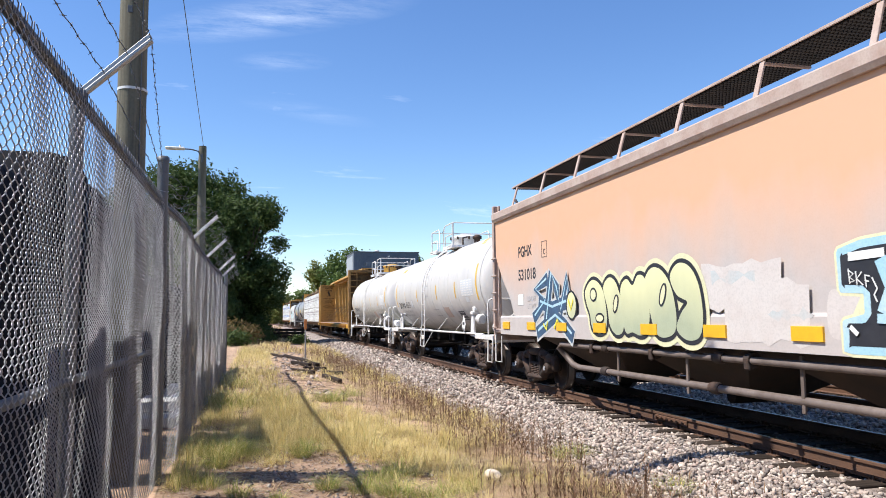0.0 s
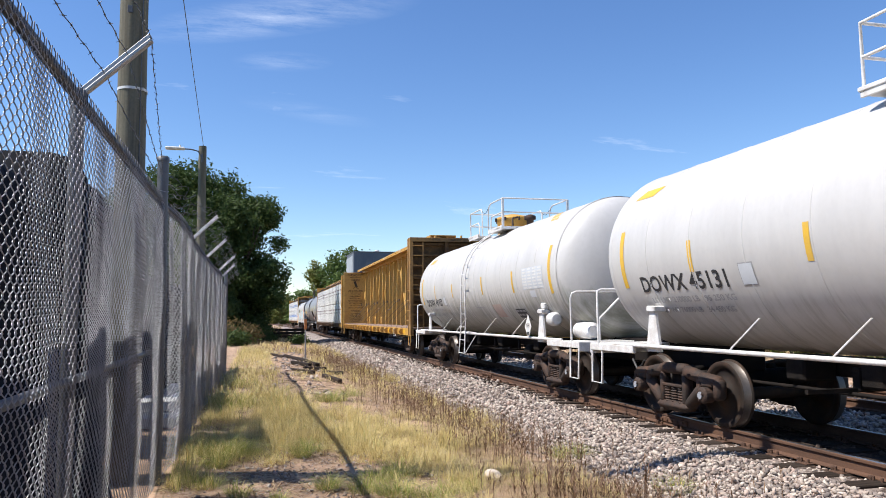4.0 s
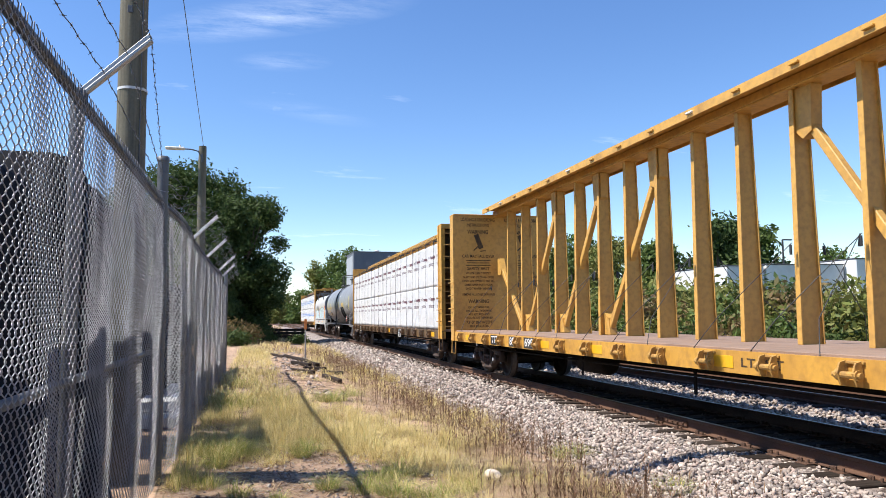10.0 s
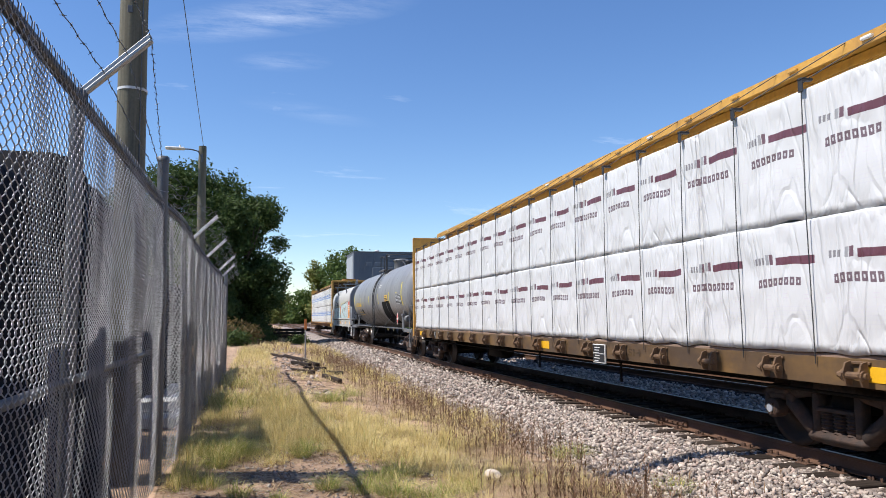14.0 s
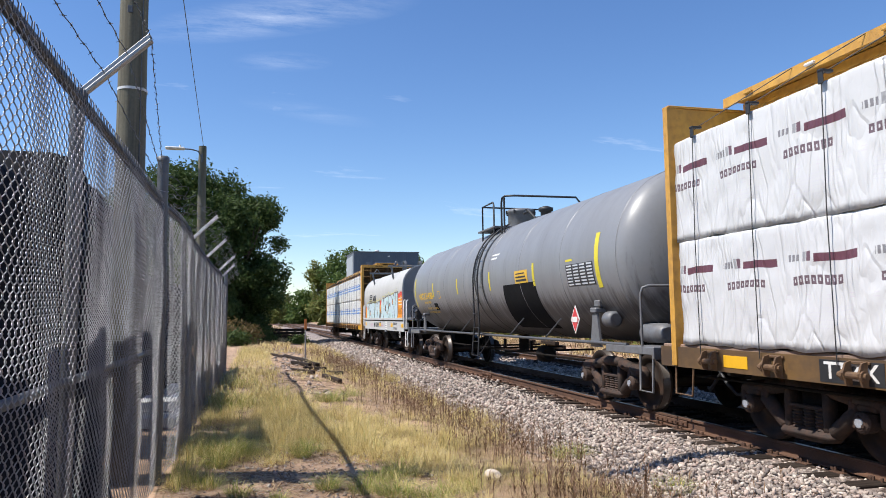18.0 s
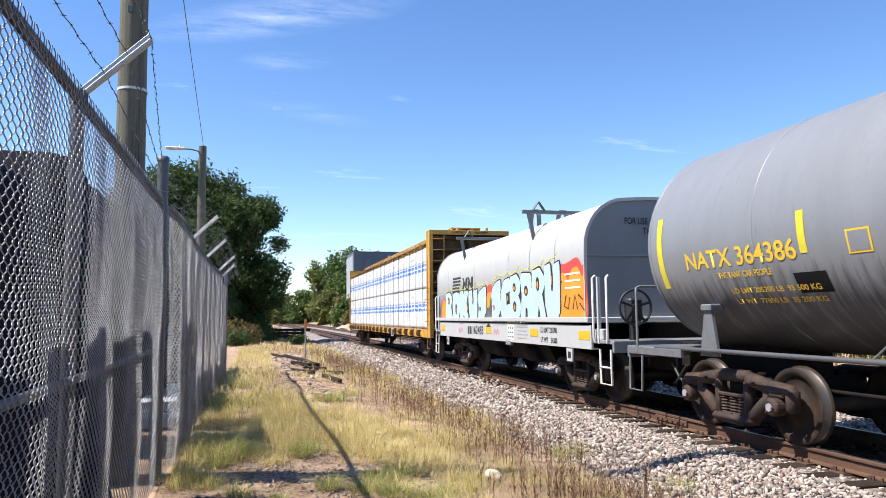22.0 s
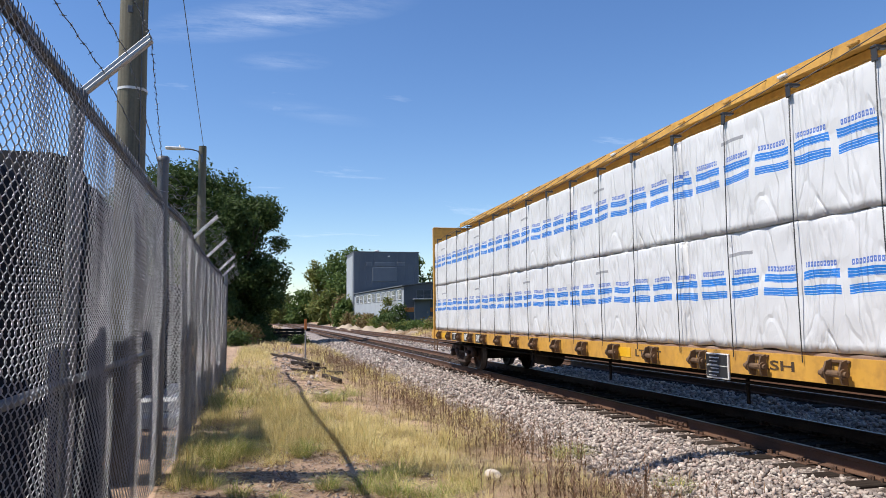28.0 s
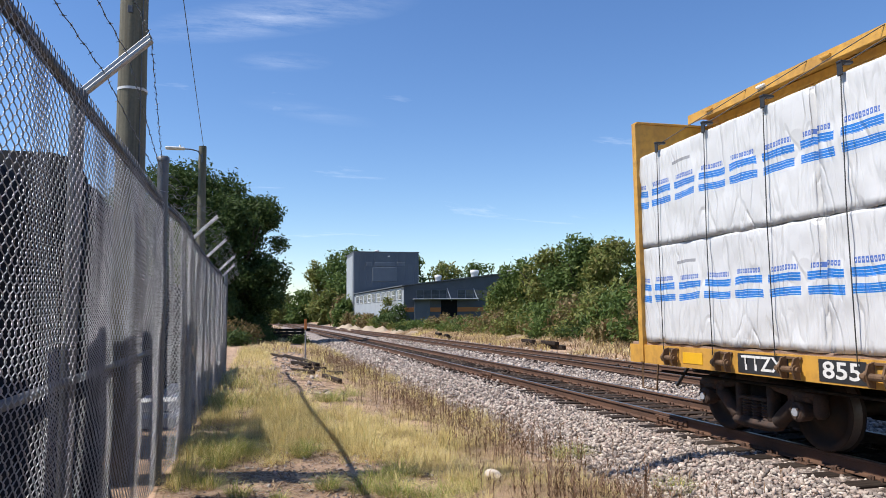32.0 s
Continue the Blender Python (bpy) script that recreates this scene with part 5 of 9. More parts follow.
        bar([(x, 0.80, top), (-x, 0.80, top - 0.02), (-x, 0.80, zt - 0.3)])
        bar([(x, -0.86, zt - 0.35), (x, -0.86, top - 0.12), (x, -0.94, top), (x, -1.15, top + 0.01), (x + 0.2, -1.32, top), (-x - 0.1, -1.34, top), (-x, -1.34, top - 0.12), (-x, -1.34, zt - 0.3)], 0.027)
        bar([(x, -1.08, zt - 0.35), (x, -1.08, top - 0.02)], 0.026)
        # dark saddle bands under the platform
        s = Shape(); s.lathe([(-0.05, r + 0.012), (0.05, r + 0.012)], (0, ly + 0.33, zc), (0, 1, 0), 72, caps=False); part("saddle_band", s, M['black'], c)
        s = Shape(); s.lathe([(-0.05, r + 0.012), (0.05, r + 0.012)], (0, ly - 0.33, zc), (0, 1, 0), 72, caps=False); part("saddle_band", s, M['black'], c)
    return c

M['dome'] = mat("yellow_dome_paint", (0.62, 0.34, 0.06), 0.5, 0, (0.45, 0.22, 0.05), 0.6, 3)

def hazard_sign(c, x, y, z, size, white):
    s = Shape()
    q = size / 2
    s.prism([(y - q * 0.72, z), (y, z + q), (y + q * 0.72, z), (y, z - q)], x - 0.006, x + 0.006, 'x')
    b = part("hazard_sign", s, M['letter_white'], c, "white diamond placard" if white else "red diamond placard")
    col = M['letter'] if white else M['placard_red']
    if not white:
        s = Shape(); s.prism([(y - q * 0.6, z), (y, z + q * 0.85), (y + q * 0.6, z), (y, z - q * 0.85)], x - 0.010, x - 0.007, 'x'); part("sign_field", s, col, b)
        s = Shape(); s.box((x - 0.013, y, z), (0.004, q * 0.85, q * 0.38)); part("sign_bar", s, M['letter_white'], b)
    else:
        s = Shape(); s.prism([(y - q * 0.3, z - q * 0.42), (y + q * 0.3, z - q * 0.42), (y, z - q * 0.85)], x - 0.010, x - 0.007, 'x'); part("sign_field", s, col, b)
        s = Shape(); s.box((x - 0.011, y, z + q * 0.12), (0.004, q * 0.66, q * 0.30)); part("sign_bar", s, M['letter'], b)
    return b

M['placard_red'] = mat("red_placard", (0.62, 0.045, 0.05), 0.5, 0, (0.5, 0.05, 0.05), 0.3, 6, fine_amount=0.1)
M['paper'] = mat("faded_paper_label", (0.56, 0.43, 0.36), 0.7, 0, (0.48, 0.34, 0.28), 0.5, 5, fine_amount=0.1)
M['stencil_white'] = mat("pale_stencil_panel", (0.60, 0.62, 0.64), 0.5, 0, (0.52, 0.54, 0.56), 0.4, 5, fine_amount=0.05)

def table_panel(c, r, zc, y0, y1, z0, z1, back, ink, rows, cols, e=0.004):
    b = part("data_table", patch(r, zc, y0, y1, z0, z1, e), M[back], c, "stencilled data table")
    for i in range(rows):
        za = z0 + (z1 - z0) * (i + 0.25) / rows
        zb = z0 + (z1 - z0) * (i + 0.75) / rows
        for j in range(cols):
            ya = y0 + (y1 - y0) * (j + 0.12) / cols
            yb = y0 + (y1 - y0) * (j + 0.88) / cols
            part("table_cell", patch(r, zc, ya, yb, za, zb, e + 0.003, 1, 2), M[ink], b)

def streaked_paint(name, base, grime_shade, z0, z1, lo, hi, amount):
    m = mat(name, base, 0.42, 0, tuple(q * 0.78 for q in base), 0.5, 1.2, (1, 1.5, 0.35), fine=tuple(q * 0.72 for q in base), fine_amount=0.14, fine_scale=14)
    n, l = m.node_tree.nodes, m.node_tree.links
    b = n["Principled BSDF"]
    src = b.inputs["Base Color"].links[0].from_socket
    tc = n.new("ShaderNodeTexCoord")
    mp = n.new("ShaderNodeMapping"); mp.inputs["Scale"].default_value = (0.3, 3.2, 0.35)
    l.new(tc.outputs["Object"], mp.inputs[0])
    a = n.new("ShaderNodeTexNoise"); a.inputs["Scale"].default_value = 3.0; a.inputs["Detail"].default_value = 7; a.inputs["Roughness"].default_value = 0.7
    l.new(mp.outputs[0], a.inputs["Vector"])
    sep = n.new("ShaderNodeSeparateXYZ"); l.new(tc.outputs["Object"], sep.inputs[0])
    # low band: the belly's shade painted into the colour, mixed with streaky grime
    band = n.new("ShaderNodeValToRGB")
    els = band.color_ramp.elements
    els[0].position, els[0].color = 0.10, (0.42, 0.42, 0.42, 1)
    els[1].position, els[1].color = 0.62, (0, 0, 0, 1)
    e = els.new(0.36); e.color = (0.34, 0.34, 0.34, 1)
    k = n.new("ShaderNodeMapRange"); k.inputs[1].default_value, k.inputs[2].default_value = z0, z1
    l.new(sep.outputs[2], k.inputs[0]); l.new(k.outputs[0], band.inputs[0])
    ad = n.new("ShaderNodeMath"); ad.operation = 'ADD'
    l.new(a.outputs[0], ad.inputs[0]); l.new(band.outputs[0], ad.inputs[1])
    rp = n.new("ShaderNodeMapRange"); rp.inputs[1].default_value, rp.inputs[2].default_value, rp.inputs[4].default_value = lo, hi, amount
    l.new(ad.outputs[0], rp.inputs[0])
    mx = n.new("ShaderNodeMixRGB"); mx.inputs[2].default_value = (*grime_shade, 1)
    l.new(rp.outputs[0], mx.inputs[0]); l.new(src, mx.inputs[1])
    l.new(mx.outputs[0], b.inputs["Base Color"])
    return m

M['white_tank_streaked'] = streaked_paint("streaked_white_tank_paint", (0.585, 0.565, 0.54), (0.24, 0.24, 0.185), 1.0, 3.6, 0.73, 0.98, 0.85)
M['white_tank_grimy_shaded'] = streaked_paint("dusty_belly_shaded_white_tank_paint", (0.585, 0.565, 0.54), (0.30, 0.28, 0.24), 0.9, 3.2, 0.84, 1.10, 0.75)
# the grey tank's black underside is painted-in shade with a streaked edge
M['grey_tank'] = streaked_paint("belly_shaded_grey_tank_paint", (0.235, 0.24, 0.25), (0.035, 0.034, 0.034), 0.95, 3.0, 0.60, 0.86, 0.88)

def white_tank(y0, label, number, dirty):
    half, r, zc = 6.86, 1.46, 2.52
    c = tank_car("tank_car", label, y0, half, r, zc, 'white_tank_streaked' if dirty else 'white_tank_grimy_shaded', 'white_trim', 5.15, 'white')
    for y, z0, z1, w in ((3.97, 2.15, 2.58, 0.09), (1.77, 2.13, 2.55, 0.09), (-1.28, 2.13, 2.60, 0.10), (-3.68, 2.11, 2.60, 0.10), (-5.92, 2.02, 3.0, 0.13), (5.85, 2.0, 2.9, 0.12)):
        part("orange_stripe", patch(r, zc, y - w / 2, y + w / 2, z0, z1), M['stripe'], c, "orange reflective stripe")
    part("orange_mark", patch(r, zc, 5.35, 5.9, 3.42, 3.56, slant=-0.2), M['stripe'], c)
    for k in range(3):
        part("orange_mark", patch(r, zc, -5.3 + 0.2 * k, -4.9 + 0.2 * k, 3.62 + 0.09 * k, 3.68 + 0.09 * k, slant=0.1), M['stripe'], c)
    wrapped_text(c, number, 0.34, 2.12, r, zc, 4.31, 2.02, M['letter'])
    for k, (txt, w) in enumerate((("LD LMT 210000 LB   95 250 KG", 2.0), ("LT WT 76000 LB   34 450 KG", 1.7))):
        wrapped_text(c, txt, 0.13, w, r, zc, 4.25, 1.79 - 0.15 * k, M['letter_grey'])
    mark = part("plate_mark", patch(r, zc, 2.72, 3.0, 1.92, 2.20), M['letter_grey'], c)
    part("plate_field", patch(r, zc, 2.735, 2.985, 1.935, 2.185, 0.007), M['stencil_white'], mark)
    table_panel(c, r, zc, -5.55, -4.35, 2.15, 2.62, 'stencil_white', 'letter_white', 7, 4)
    table_panel(c, r, zc, -3.9, -3.28, 1.47, 1.74, 'letter', 'letter_grey', 3, 3)
    part("paper_label", patch(r, zc, -2.4, -1.75, 1.55, 1.87), M['paper'], c, "faded brown paper label")
    part("paper_label", patch(r, zc, -5.0, -4.7, 1.98, 2.12), M['stencil_white'], c)
    for k in range(2):
        part("stencil_line", patch(r, zc, -1.0, -0.3, 1.80 - 0.2 * k, 1.82 - 0.2 * k), M['letter_grey'], c)
    hz = hazard_sign(c, -1.47, -4.72, 1.34, 0.52, True)
    if dirty:
        part("lettering", text_mesh("3265", 0.12, M['letter_white'], 0.17), None, hz, at=side_at(-1.485, -4.72, 1.375))
    return c

def grey_tank(y0):
    half, r, zc = 8.62, 1.50, 2.57
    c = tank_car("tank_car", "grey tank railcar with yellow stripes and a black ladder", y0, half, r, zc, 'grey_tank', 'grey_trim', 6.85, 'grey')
    for y, z0, z1, w in ((-7.30, 2.05, 3.0, 0.15), (-4.29, 2.2, 2.69, 0.11), (-1.25, 2.22, 2.68, 0.10), (1.87, 2.22, 2.68, 0.11), (4.92, 2.22, 2.68, 0.11), (7.75, 1.95, 2.95, 0.13)):
        part("yellow_stripe", patch(r, zc, y - w / 2, y + w / 2, z0, z1), M['stripe_y'], c, "lemon yellow reflective stripe")
    part("grey_patch", patch(r, zc, -4.22, -1.72, 1.30, 2.30, slant=-0.12, lean=-0.55), M['black_patch'], c, "dark repainted patch")
    b = part("notice_panel", patch(r, zc, -3.95, -3.15, 2.30, 2.58, 0.006), M['stripe'], c, "orange notice panel")
    for k in range(3):
        part("notice_line", patch(r, zc, -3.88 + 0.05 * k, -3.22, 2.34 + 0.08 * k, 2.385 + 0.07 * k, 0.009, 1, 2), M['letter'], b)
    table_panel(c, r, zc, -7.15, -6.0, 2.12, 2.52, 'letter', 'stencil_white', 7, 4)
    part("small_label", patch(r, zc, -6.3, -6.0, 2.58, 2.62), M['stripe_y'], c)
    for k in range(2):
        part("stencil_line", patch(r, zc, -1.85 + 0.12 * k, -1.3, 3.07 - 0.09 * k, 3.11 - 0.09 * k), M['letter_white'], c)
    wrapped_text(c, "NATX 364386", 0.32, 2.1, r, zc, 6.09, 2.27, M['letter_yellow'])
    wrapped_text(c, "THE TANK CAR PEOPLE", 0.11, 1.0, r, zc, 6.0, 2.06, M['letter_yellow'])
    for k, w in enumerate((1.5, 1.5)):
        wrapped_text(c, ("LD LMT 205200 LB  93 500 KG", "LT WT  77800 LB  35 200 KG")[k], 0.10, w, r, zc, 5.6, 1.86 - 0.13 * k, M['letter_yellow'])
    part("grey_patch", patch(r, zc, 4.70, 5.18, 1.80, 2.02), M['black_patch'], c)
    lb = part("small_label", patch(r, zc, 4.02, 4.32, 2.16, 2.40), M['letter_yellow'], c)
    part("label_field", patch(r, zc, 4.045, 4.295, 2.18, 2.38, 0.006), M['grey_tank'], lb)
    hazard_sign(c, -1.47, -6.32, 1.50, 0.52, False)
    return c

# ---- spray paint ----
def closed_curve(pts, n=6):
    out = []
    m = len(pts)
    for i in range(m):
        p = [Vector(pts[(i + k) % m]).to_2d() for k in (-1, 0, 1, 2)]
        for j in range(n):
            f = j / n
            out.append(p[1] + 0.5 * f * (p[2] - p[0] + f * (2 * p[0] - 5 * p[1] + 4 * p[2] - p[3] + f * (3 * (p[1] - p[2]) + p[3] - p[0]))))
    return out

def grown(poly, d):
    m = len(poly)
    area = sum(poly[i].x * poly[(i + 1) % m].y - poly[(i + 1) % m].x * poly[i].y for i in range(m))
    sg = 1 if area > 0 else -1
    out = []
    for i in range(m):
        t = (poly[(i + 1) % m] - poly[i - 1])
        t = t.normalized() if t.length > 1e-6 else Vector((1, 0))
        out.append(poly[i] + Vector((t.y, -t.x)) * d * sg)
    return out

def sprayed(c, name, poly, x, material, label=""):
    s = Shape()
    s.add([(x, q.x, q.y) for q in poly], [tuple(range(len(poly)))])
    return part(name, s, material, c, label)

def stroke(pts, w, x, dy=0.0):
    pts = [Vector((p[0] + dy, p[1])) for p in pts]
    s = Shape()
    vs = []
    for i, p in enumerate(pts):
        a, b = pts[max(0, i - 1)], pts[min(len(pts) - 1, i + 1)]
        t = (b - a).normalized()
        nrm = Vector((-t.y, t.x))
        e = p + (t * w * 0.4 if i == len(pts) - 1 else (-t * w * 0.4 if i == 0 else Vector((0, 0))))
        vs += [(x, *(e + nrm * w / 2)), (x, *(e - nrm * w / 2))]
    s.add(vs, [(2 * i, 2 * i + 1, 2 * i + 3, 2 * i + 2) for i in range(len(pts) - 1)])
    return s

def gradient_paint(name, low, high, z0, z1, rough=0.5):
    m = mat(name, low, rough, 0, tuple(q * 0.8 for q in low), 0.3, 5, fine_amount=0.1)
    n, l = m.node_tree.nodes, m.node_tree.links
    b = n["Principled BSDF"]
    src = b.inputs["Base Color"].links[0].from_socket
    tc = n.new("ShaderNodeTexCoord"); sep = n.new("ShaderNodeSeparateXYZ"); l.new(tc.outputs["Object"], sep.inputs[0])
    no = n.new("ShaderNodeTexNoise"); no.inputs["Scale"].default_value = 1.1; no.inputs["Detail"].default_value = 7
    mp = n.new("ShaderNodeMapping"); mp.inputs["Scale"].default_value = (1, 1, 0.35); l.new(tc.outputs["Object"], mp.inputs[0]); l.new(mp.outputs[0], no.inputs["Vector"])
    k = n.new("ShaderNodeMath"); k.operation = 'MULTIPLY_ADD'; k.inputs[1].default_value = (z1 - z0) * 1.3; k.inputs[2].default_value = -(z1 - z0) * 0.65
    l.new(no.outputs[0], k.inputs[0])
    ad = n.new("ShaderNodeMath"); ad.operation = 'ADD'; l.new(sep.outputs[2], ad.inputs[0]); l.new(k.outputs[0], ad.inputs[1])
    mr = n.new("ShaderNodeMapRange"); mr.inputs[1].default_value, mr.inputs[2].default_value = z0, z1; l.new(ad.outputs[0], mr.inputs[0])
    mx = n.new("ShaderNodeMixRGB"); l.new(mr.outputs[0], mx.inputs[0]); l.new(src, mx.inputs[1]); mx.inputs[2].default_value = (*high, 1)
    l.new(mx.outputs[0], b.inputs["Base Color"])
    return m

M['hopper'] = gradient_paint("faded_hopper_paint", (0.50, 0.45, 0.42), (0.60, 0.345, 0.215), 2.0, 3.3, 0.6)
M['spray_olive'] = gradient_paint("olive_yellow_spray", (0.40, 0.44, 0.30), (0.66, 0.64, 0.36), 1.4, 2.2)
M['spray_dark'] = mat("dark_spray_outline", (0.016, 0.017, 0.022), 0.6, 0, (0.04, 0.04, 0.048), 0.5, 6)
M['spray_pale'] = mat("pale_yellow_spray", (0.70, 0.68, 0.42), 0.55, 0, (0.6, 0.55, 0.38), 0.5, 6)
M['spray_blue'] = mat("deep_blue_spray", (0.035, 0.075, 0.14), 0.5, 0, (0.07, 0.15, 0.25), 0.6, 4)
M['spray_sky'] = mat("sky_blue_spray", (0.34, 0.56, 0.66), 0.5, 0, (0.60, 0.68, 0.70), 0.6, 3)
M['spray_ice'] = mat("ice_blue_spray", (0.44, 0.60, 0.60), 0.6, 0, (0.50, 0.53, 0.65), 0.8, 2.2, fine_amount=0.05)
M['spray_lilac'] = mat("pale_lilac_spray", (0.50, 0.50, 0.66), 0.5, 0, (0.52, 0.62, 0.68), 0.6, 4)
M['spray_wash'] = mat("washed_blue_spray", (0.50, 0.53, 0.52), 0.6, 0, (0.56, 0.50, 0.46), 0.9, 3)
M['spray_chalk'] = mat("chalky_white_spray", (0.61, 0.565, 0.525), 0.6, 0, (0.56, 0.50, 0.46), 0.9, 3)
M['spray_white'] = mat("white_spray", (0.74, 0.74, 0.70), 0.5, 0, (0.62, 0.62, 0.58), 0.5, 4)
M['spray_yellow'] = mat("yellow_spray", (0.78, 0.72, 0.05), 0.5, 0, (0.7, 0.6, 0.1), 0.4, 5)
M['spray_orange'] = mat("orange_spray", (0.80, 0.27, 0.02), 0.5, 0, (0.82, 0.38, 0.03), 0.6, 2)
M['spray_red'] = mat("red_spray", (0.66, 0.06, 0.05), 0.5, 0, (0.7, 0.12, 0.06), 0.5, 3)
M['spray_pink'] = mat("pink_spray", (0.72, 0.12, 0.36), 0.5, 0, (0.65, 0.2, 0.4), 0.5, 3)

def bubble_letters(c, x, dy):
    """Five fat rounded shapes in a row, halo, outline and filling."""
    L = [[(5.05, 2.25), (4.8, 2.5), (4.55, 2.45), (4.35, 2.2), (4.25, 1.7), (4.3, 1.35), (4.55, 1.24), (4.8, 1.36), (4.88, 1.7), (5.0, 1.95)],
         [(4.35, 2.3), (4.15, 2.52), (3.92, 2.42), (3.75, 2.05), (3.68, 1.6), (3.72, 1.3), (3.95, 1.24), (4.15, 1.45), (4.22, 1.85)],
         [(3.75, 2.25), (3.55, 2.45), (3.36, 2.3), (3.2, 2.5), (3.0, 2.44), (2.88, 2.1), (2.9, 1.5), (3.02, 1.28), (3.2, 1.24), (3.4, 1.3), (3.6, 1.28), (3.72, 1.6)],
         [(2.98, 2.4), (2.78, 2.62), (2.52, 2.55), (2.3, 2.25), (2.18, 1.75), (2.22, 1.35), (2.48, 1.22), (2.72, 1.3), (2.85, 1.65), (2.9, 2.0)],
         [(2.3, 2.4), (2.1, 2.64), (1.82, 2.56), (1.62, 2.2), (1.55, 1.6), (1.66, 1.25), (1.95, 1.2), (2.18, 1.4), (2.05, 1.7), (1.9, 1.9), (2.15, 2.05)]]
    for k, pts in enumerate(L):
        poly = closed_curve([(a + dy, 1.25 + (b - 1.22) * 0.72) for a, b in pts], 5)
        e = -0.0006 * k
        sprayed(c, "paint_halo", grown(poly, 0.13), x - 0.002 + e, M['spray_pale'])
        sprayed(c, "paint_outline", grown(poly, 0.06), x - 0.007 + e, M['spray_dark'])
        sprayed(c, "paint_fill", poly, x - 0.012 + e, M['spray_olive'])
    for y, z, a, b, lean in ((4.72, 2.16, 0.10, 0.11, 0), (3.92, 1.92, 0.055, 0.15, -0.04), (2.5, 2.06, 0.055, 0.17, -0.05), (4.5, 1.6, 0.13, 0.07, 0)):
        el = [Vector((y + dy + a * math.cos(t) + lean * math.sin(t), 1.25 + (z - 1.22) * 0.72 + b * 0.8 * math.sin(t))) for t in np.linspace(0, 2 * math.pi, 18)[:-1]]
        sprayed(c, "paint_outline", grown(el, 0.035), x - 0.017, M['spray_dark'])
        sprayed(c, "paint_fill", el, x - 0.020, M['spray_pale'])

def hopper_car(y0):
    c = car("covered_hopper", "faded pink and grey covered hopper railcar with spray-painted sides", y0)
    H, W = 9.32, 1.50
    trim = M['hopper_trim']
    # body: straight upper sides, ends raked in towards the hoppers
    s = Shape()
    side = [(-H, 3.92), (-H, 3.0), (-8.85, 2.45), (-8.35, 2.0), (-8.05, 1.56), (8.05, 1.56), (8.35, 2.0), (8.85, 2.45), (H, 3.0), (H, 3.92)]
    s.prism(side, -W, W, 'x')
    body = part("body", s, M['hopper'], c)
    for sx in (-1, 1):
        s = Shape()
        s.prism([(sx * W, 1.15), (sx * (W + 0.035), 1.15), (sx * (W + 0.035), 1.54), (sx * (W + 0.012), 1.58), (sx * W, 1.58)], -8.95, 8.95, 'y')
        part("side_sill", s, M['hopper'], c)
        s = Shape()
        s.prism([(sx * (W - 0.02), 3.86), (sx * (W + 0.05), 3.86), (sx * (W + 0.085), 3.92), (sx * (W + 0.085), 4.06), (sx * (W + 0.03), 4.10), (sx * (W - 0.3), 4.14)], -H - 0.05, H + 0.05, 'y')
        part("cornice", s, trim, c, "pinkish rounded roof edge")
        for k in range(11):
            y = -8.0 + k * 1.6
            s = Shape(); s.box((sx * (W + 0.047), y + 0.5, 1.36), (0.03, 0.46, 0.16), 0.002); part("reflective_plate", s, M['reflect'], c)
    s = Shape()
    roof = [(W - 0.02, 4.07)] + [((W - 0.05) * math.cos(a), 4.07 + 0.26 * math.sin(a)) for a in np.linspace(0.15, math.pi - 0.15, 12)] + [(-W + 0.02, 4.07)]
    s.prism(roof, -H, H, 'y')
    part("roof", s, trim, c)
    # roof walk on stanchions
    zr = 4.72
    for sx in (-1, 1):
        g = Shape()
        for k in range(13):
            g.box((sx * (0.36 + k * 0.055), 0, zr), (0.010, 2 * H, 0.03))
        for k in range(0, 230):
            g.box((sx * 0.69, -H + k * 0.081, zr), (0.68, 0.014, 0.02))
        part("walkway_grating", g, M['under'], c, "dark steel roof walkway grating")
        g = Shape()
        g.box((sx * 1.05, 0, zr + 0.02), (0.02, 2 * H, 0.04), 0.005)
        part("walkway_edge", g, trim, c)
        for k in range(11):
            y = -H + 0.35 + k * (2 * H - 0.7) / 10
            s = Shape()
            s.beam((sx * 1.20, y, 4.14), (sx * 1.03, y, zr), 0.03, 0.09, 0.005, up=(0, 1, 0))
            s.box((sx * 0.69, y, zr - 0.03), (0.7, 0.05, 0.03))
            part("stanchion", s, trim, c)
    for k in range(5):
        s = Shape(); s.box((0, -7 + k * 3.5, 4.40), (0.75, 3.0, 0.12), 0.04); part("roof_hatch", s, trim, c)
    # ends
    for sg in (-1, 1):
        for sx in (-1, 1):
            s = Shape()
            s.box((sx * 1.42, sg * 9.55, 2.75), (0.16, 0.12, 3.1), 0.012)
            s.box((sx * 1.36, sg * 9.50, 2.75), (0.05, 0.16, 3.1), 0.008)
            post = part("end_post", s, trim, c)
            s = Shape()
            s.box((sx * 1.46, sg * 9.25, 2.15), (0.03, 0.05, 1.9), 0.006)
            part("ladder_stile", s, trim, post)
            for k in range(5):
                s = Shape()
                s.tube([(sx * 1.53, sg * 9.58, 1.3 + k * 0.42), (sx * 1.53, sg * 9.22, 1.3 + k * 0.42)], 0.014, 6)
                part("ladder_rung", s, trim, post)
            s = Shape()
            s.beam((sx * 1.1, sg * 9.45, 2.9), (sx * 1.0, sg * 8.5, 1.3), 0.10, 0.08, 0.01)
            part("end_brace", s, trim, c)
            s = Shape()
            s.tube([(sx * 1.46, sg * 9.55, 1.12), (sx * 1.47, sg * 9.55, 0.48), (sx * 1.47, sg * 9.10, 0.48), (sx * 1.46, sg * 9.10, 1.1)], 0.018, 6)
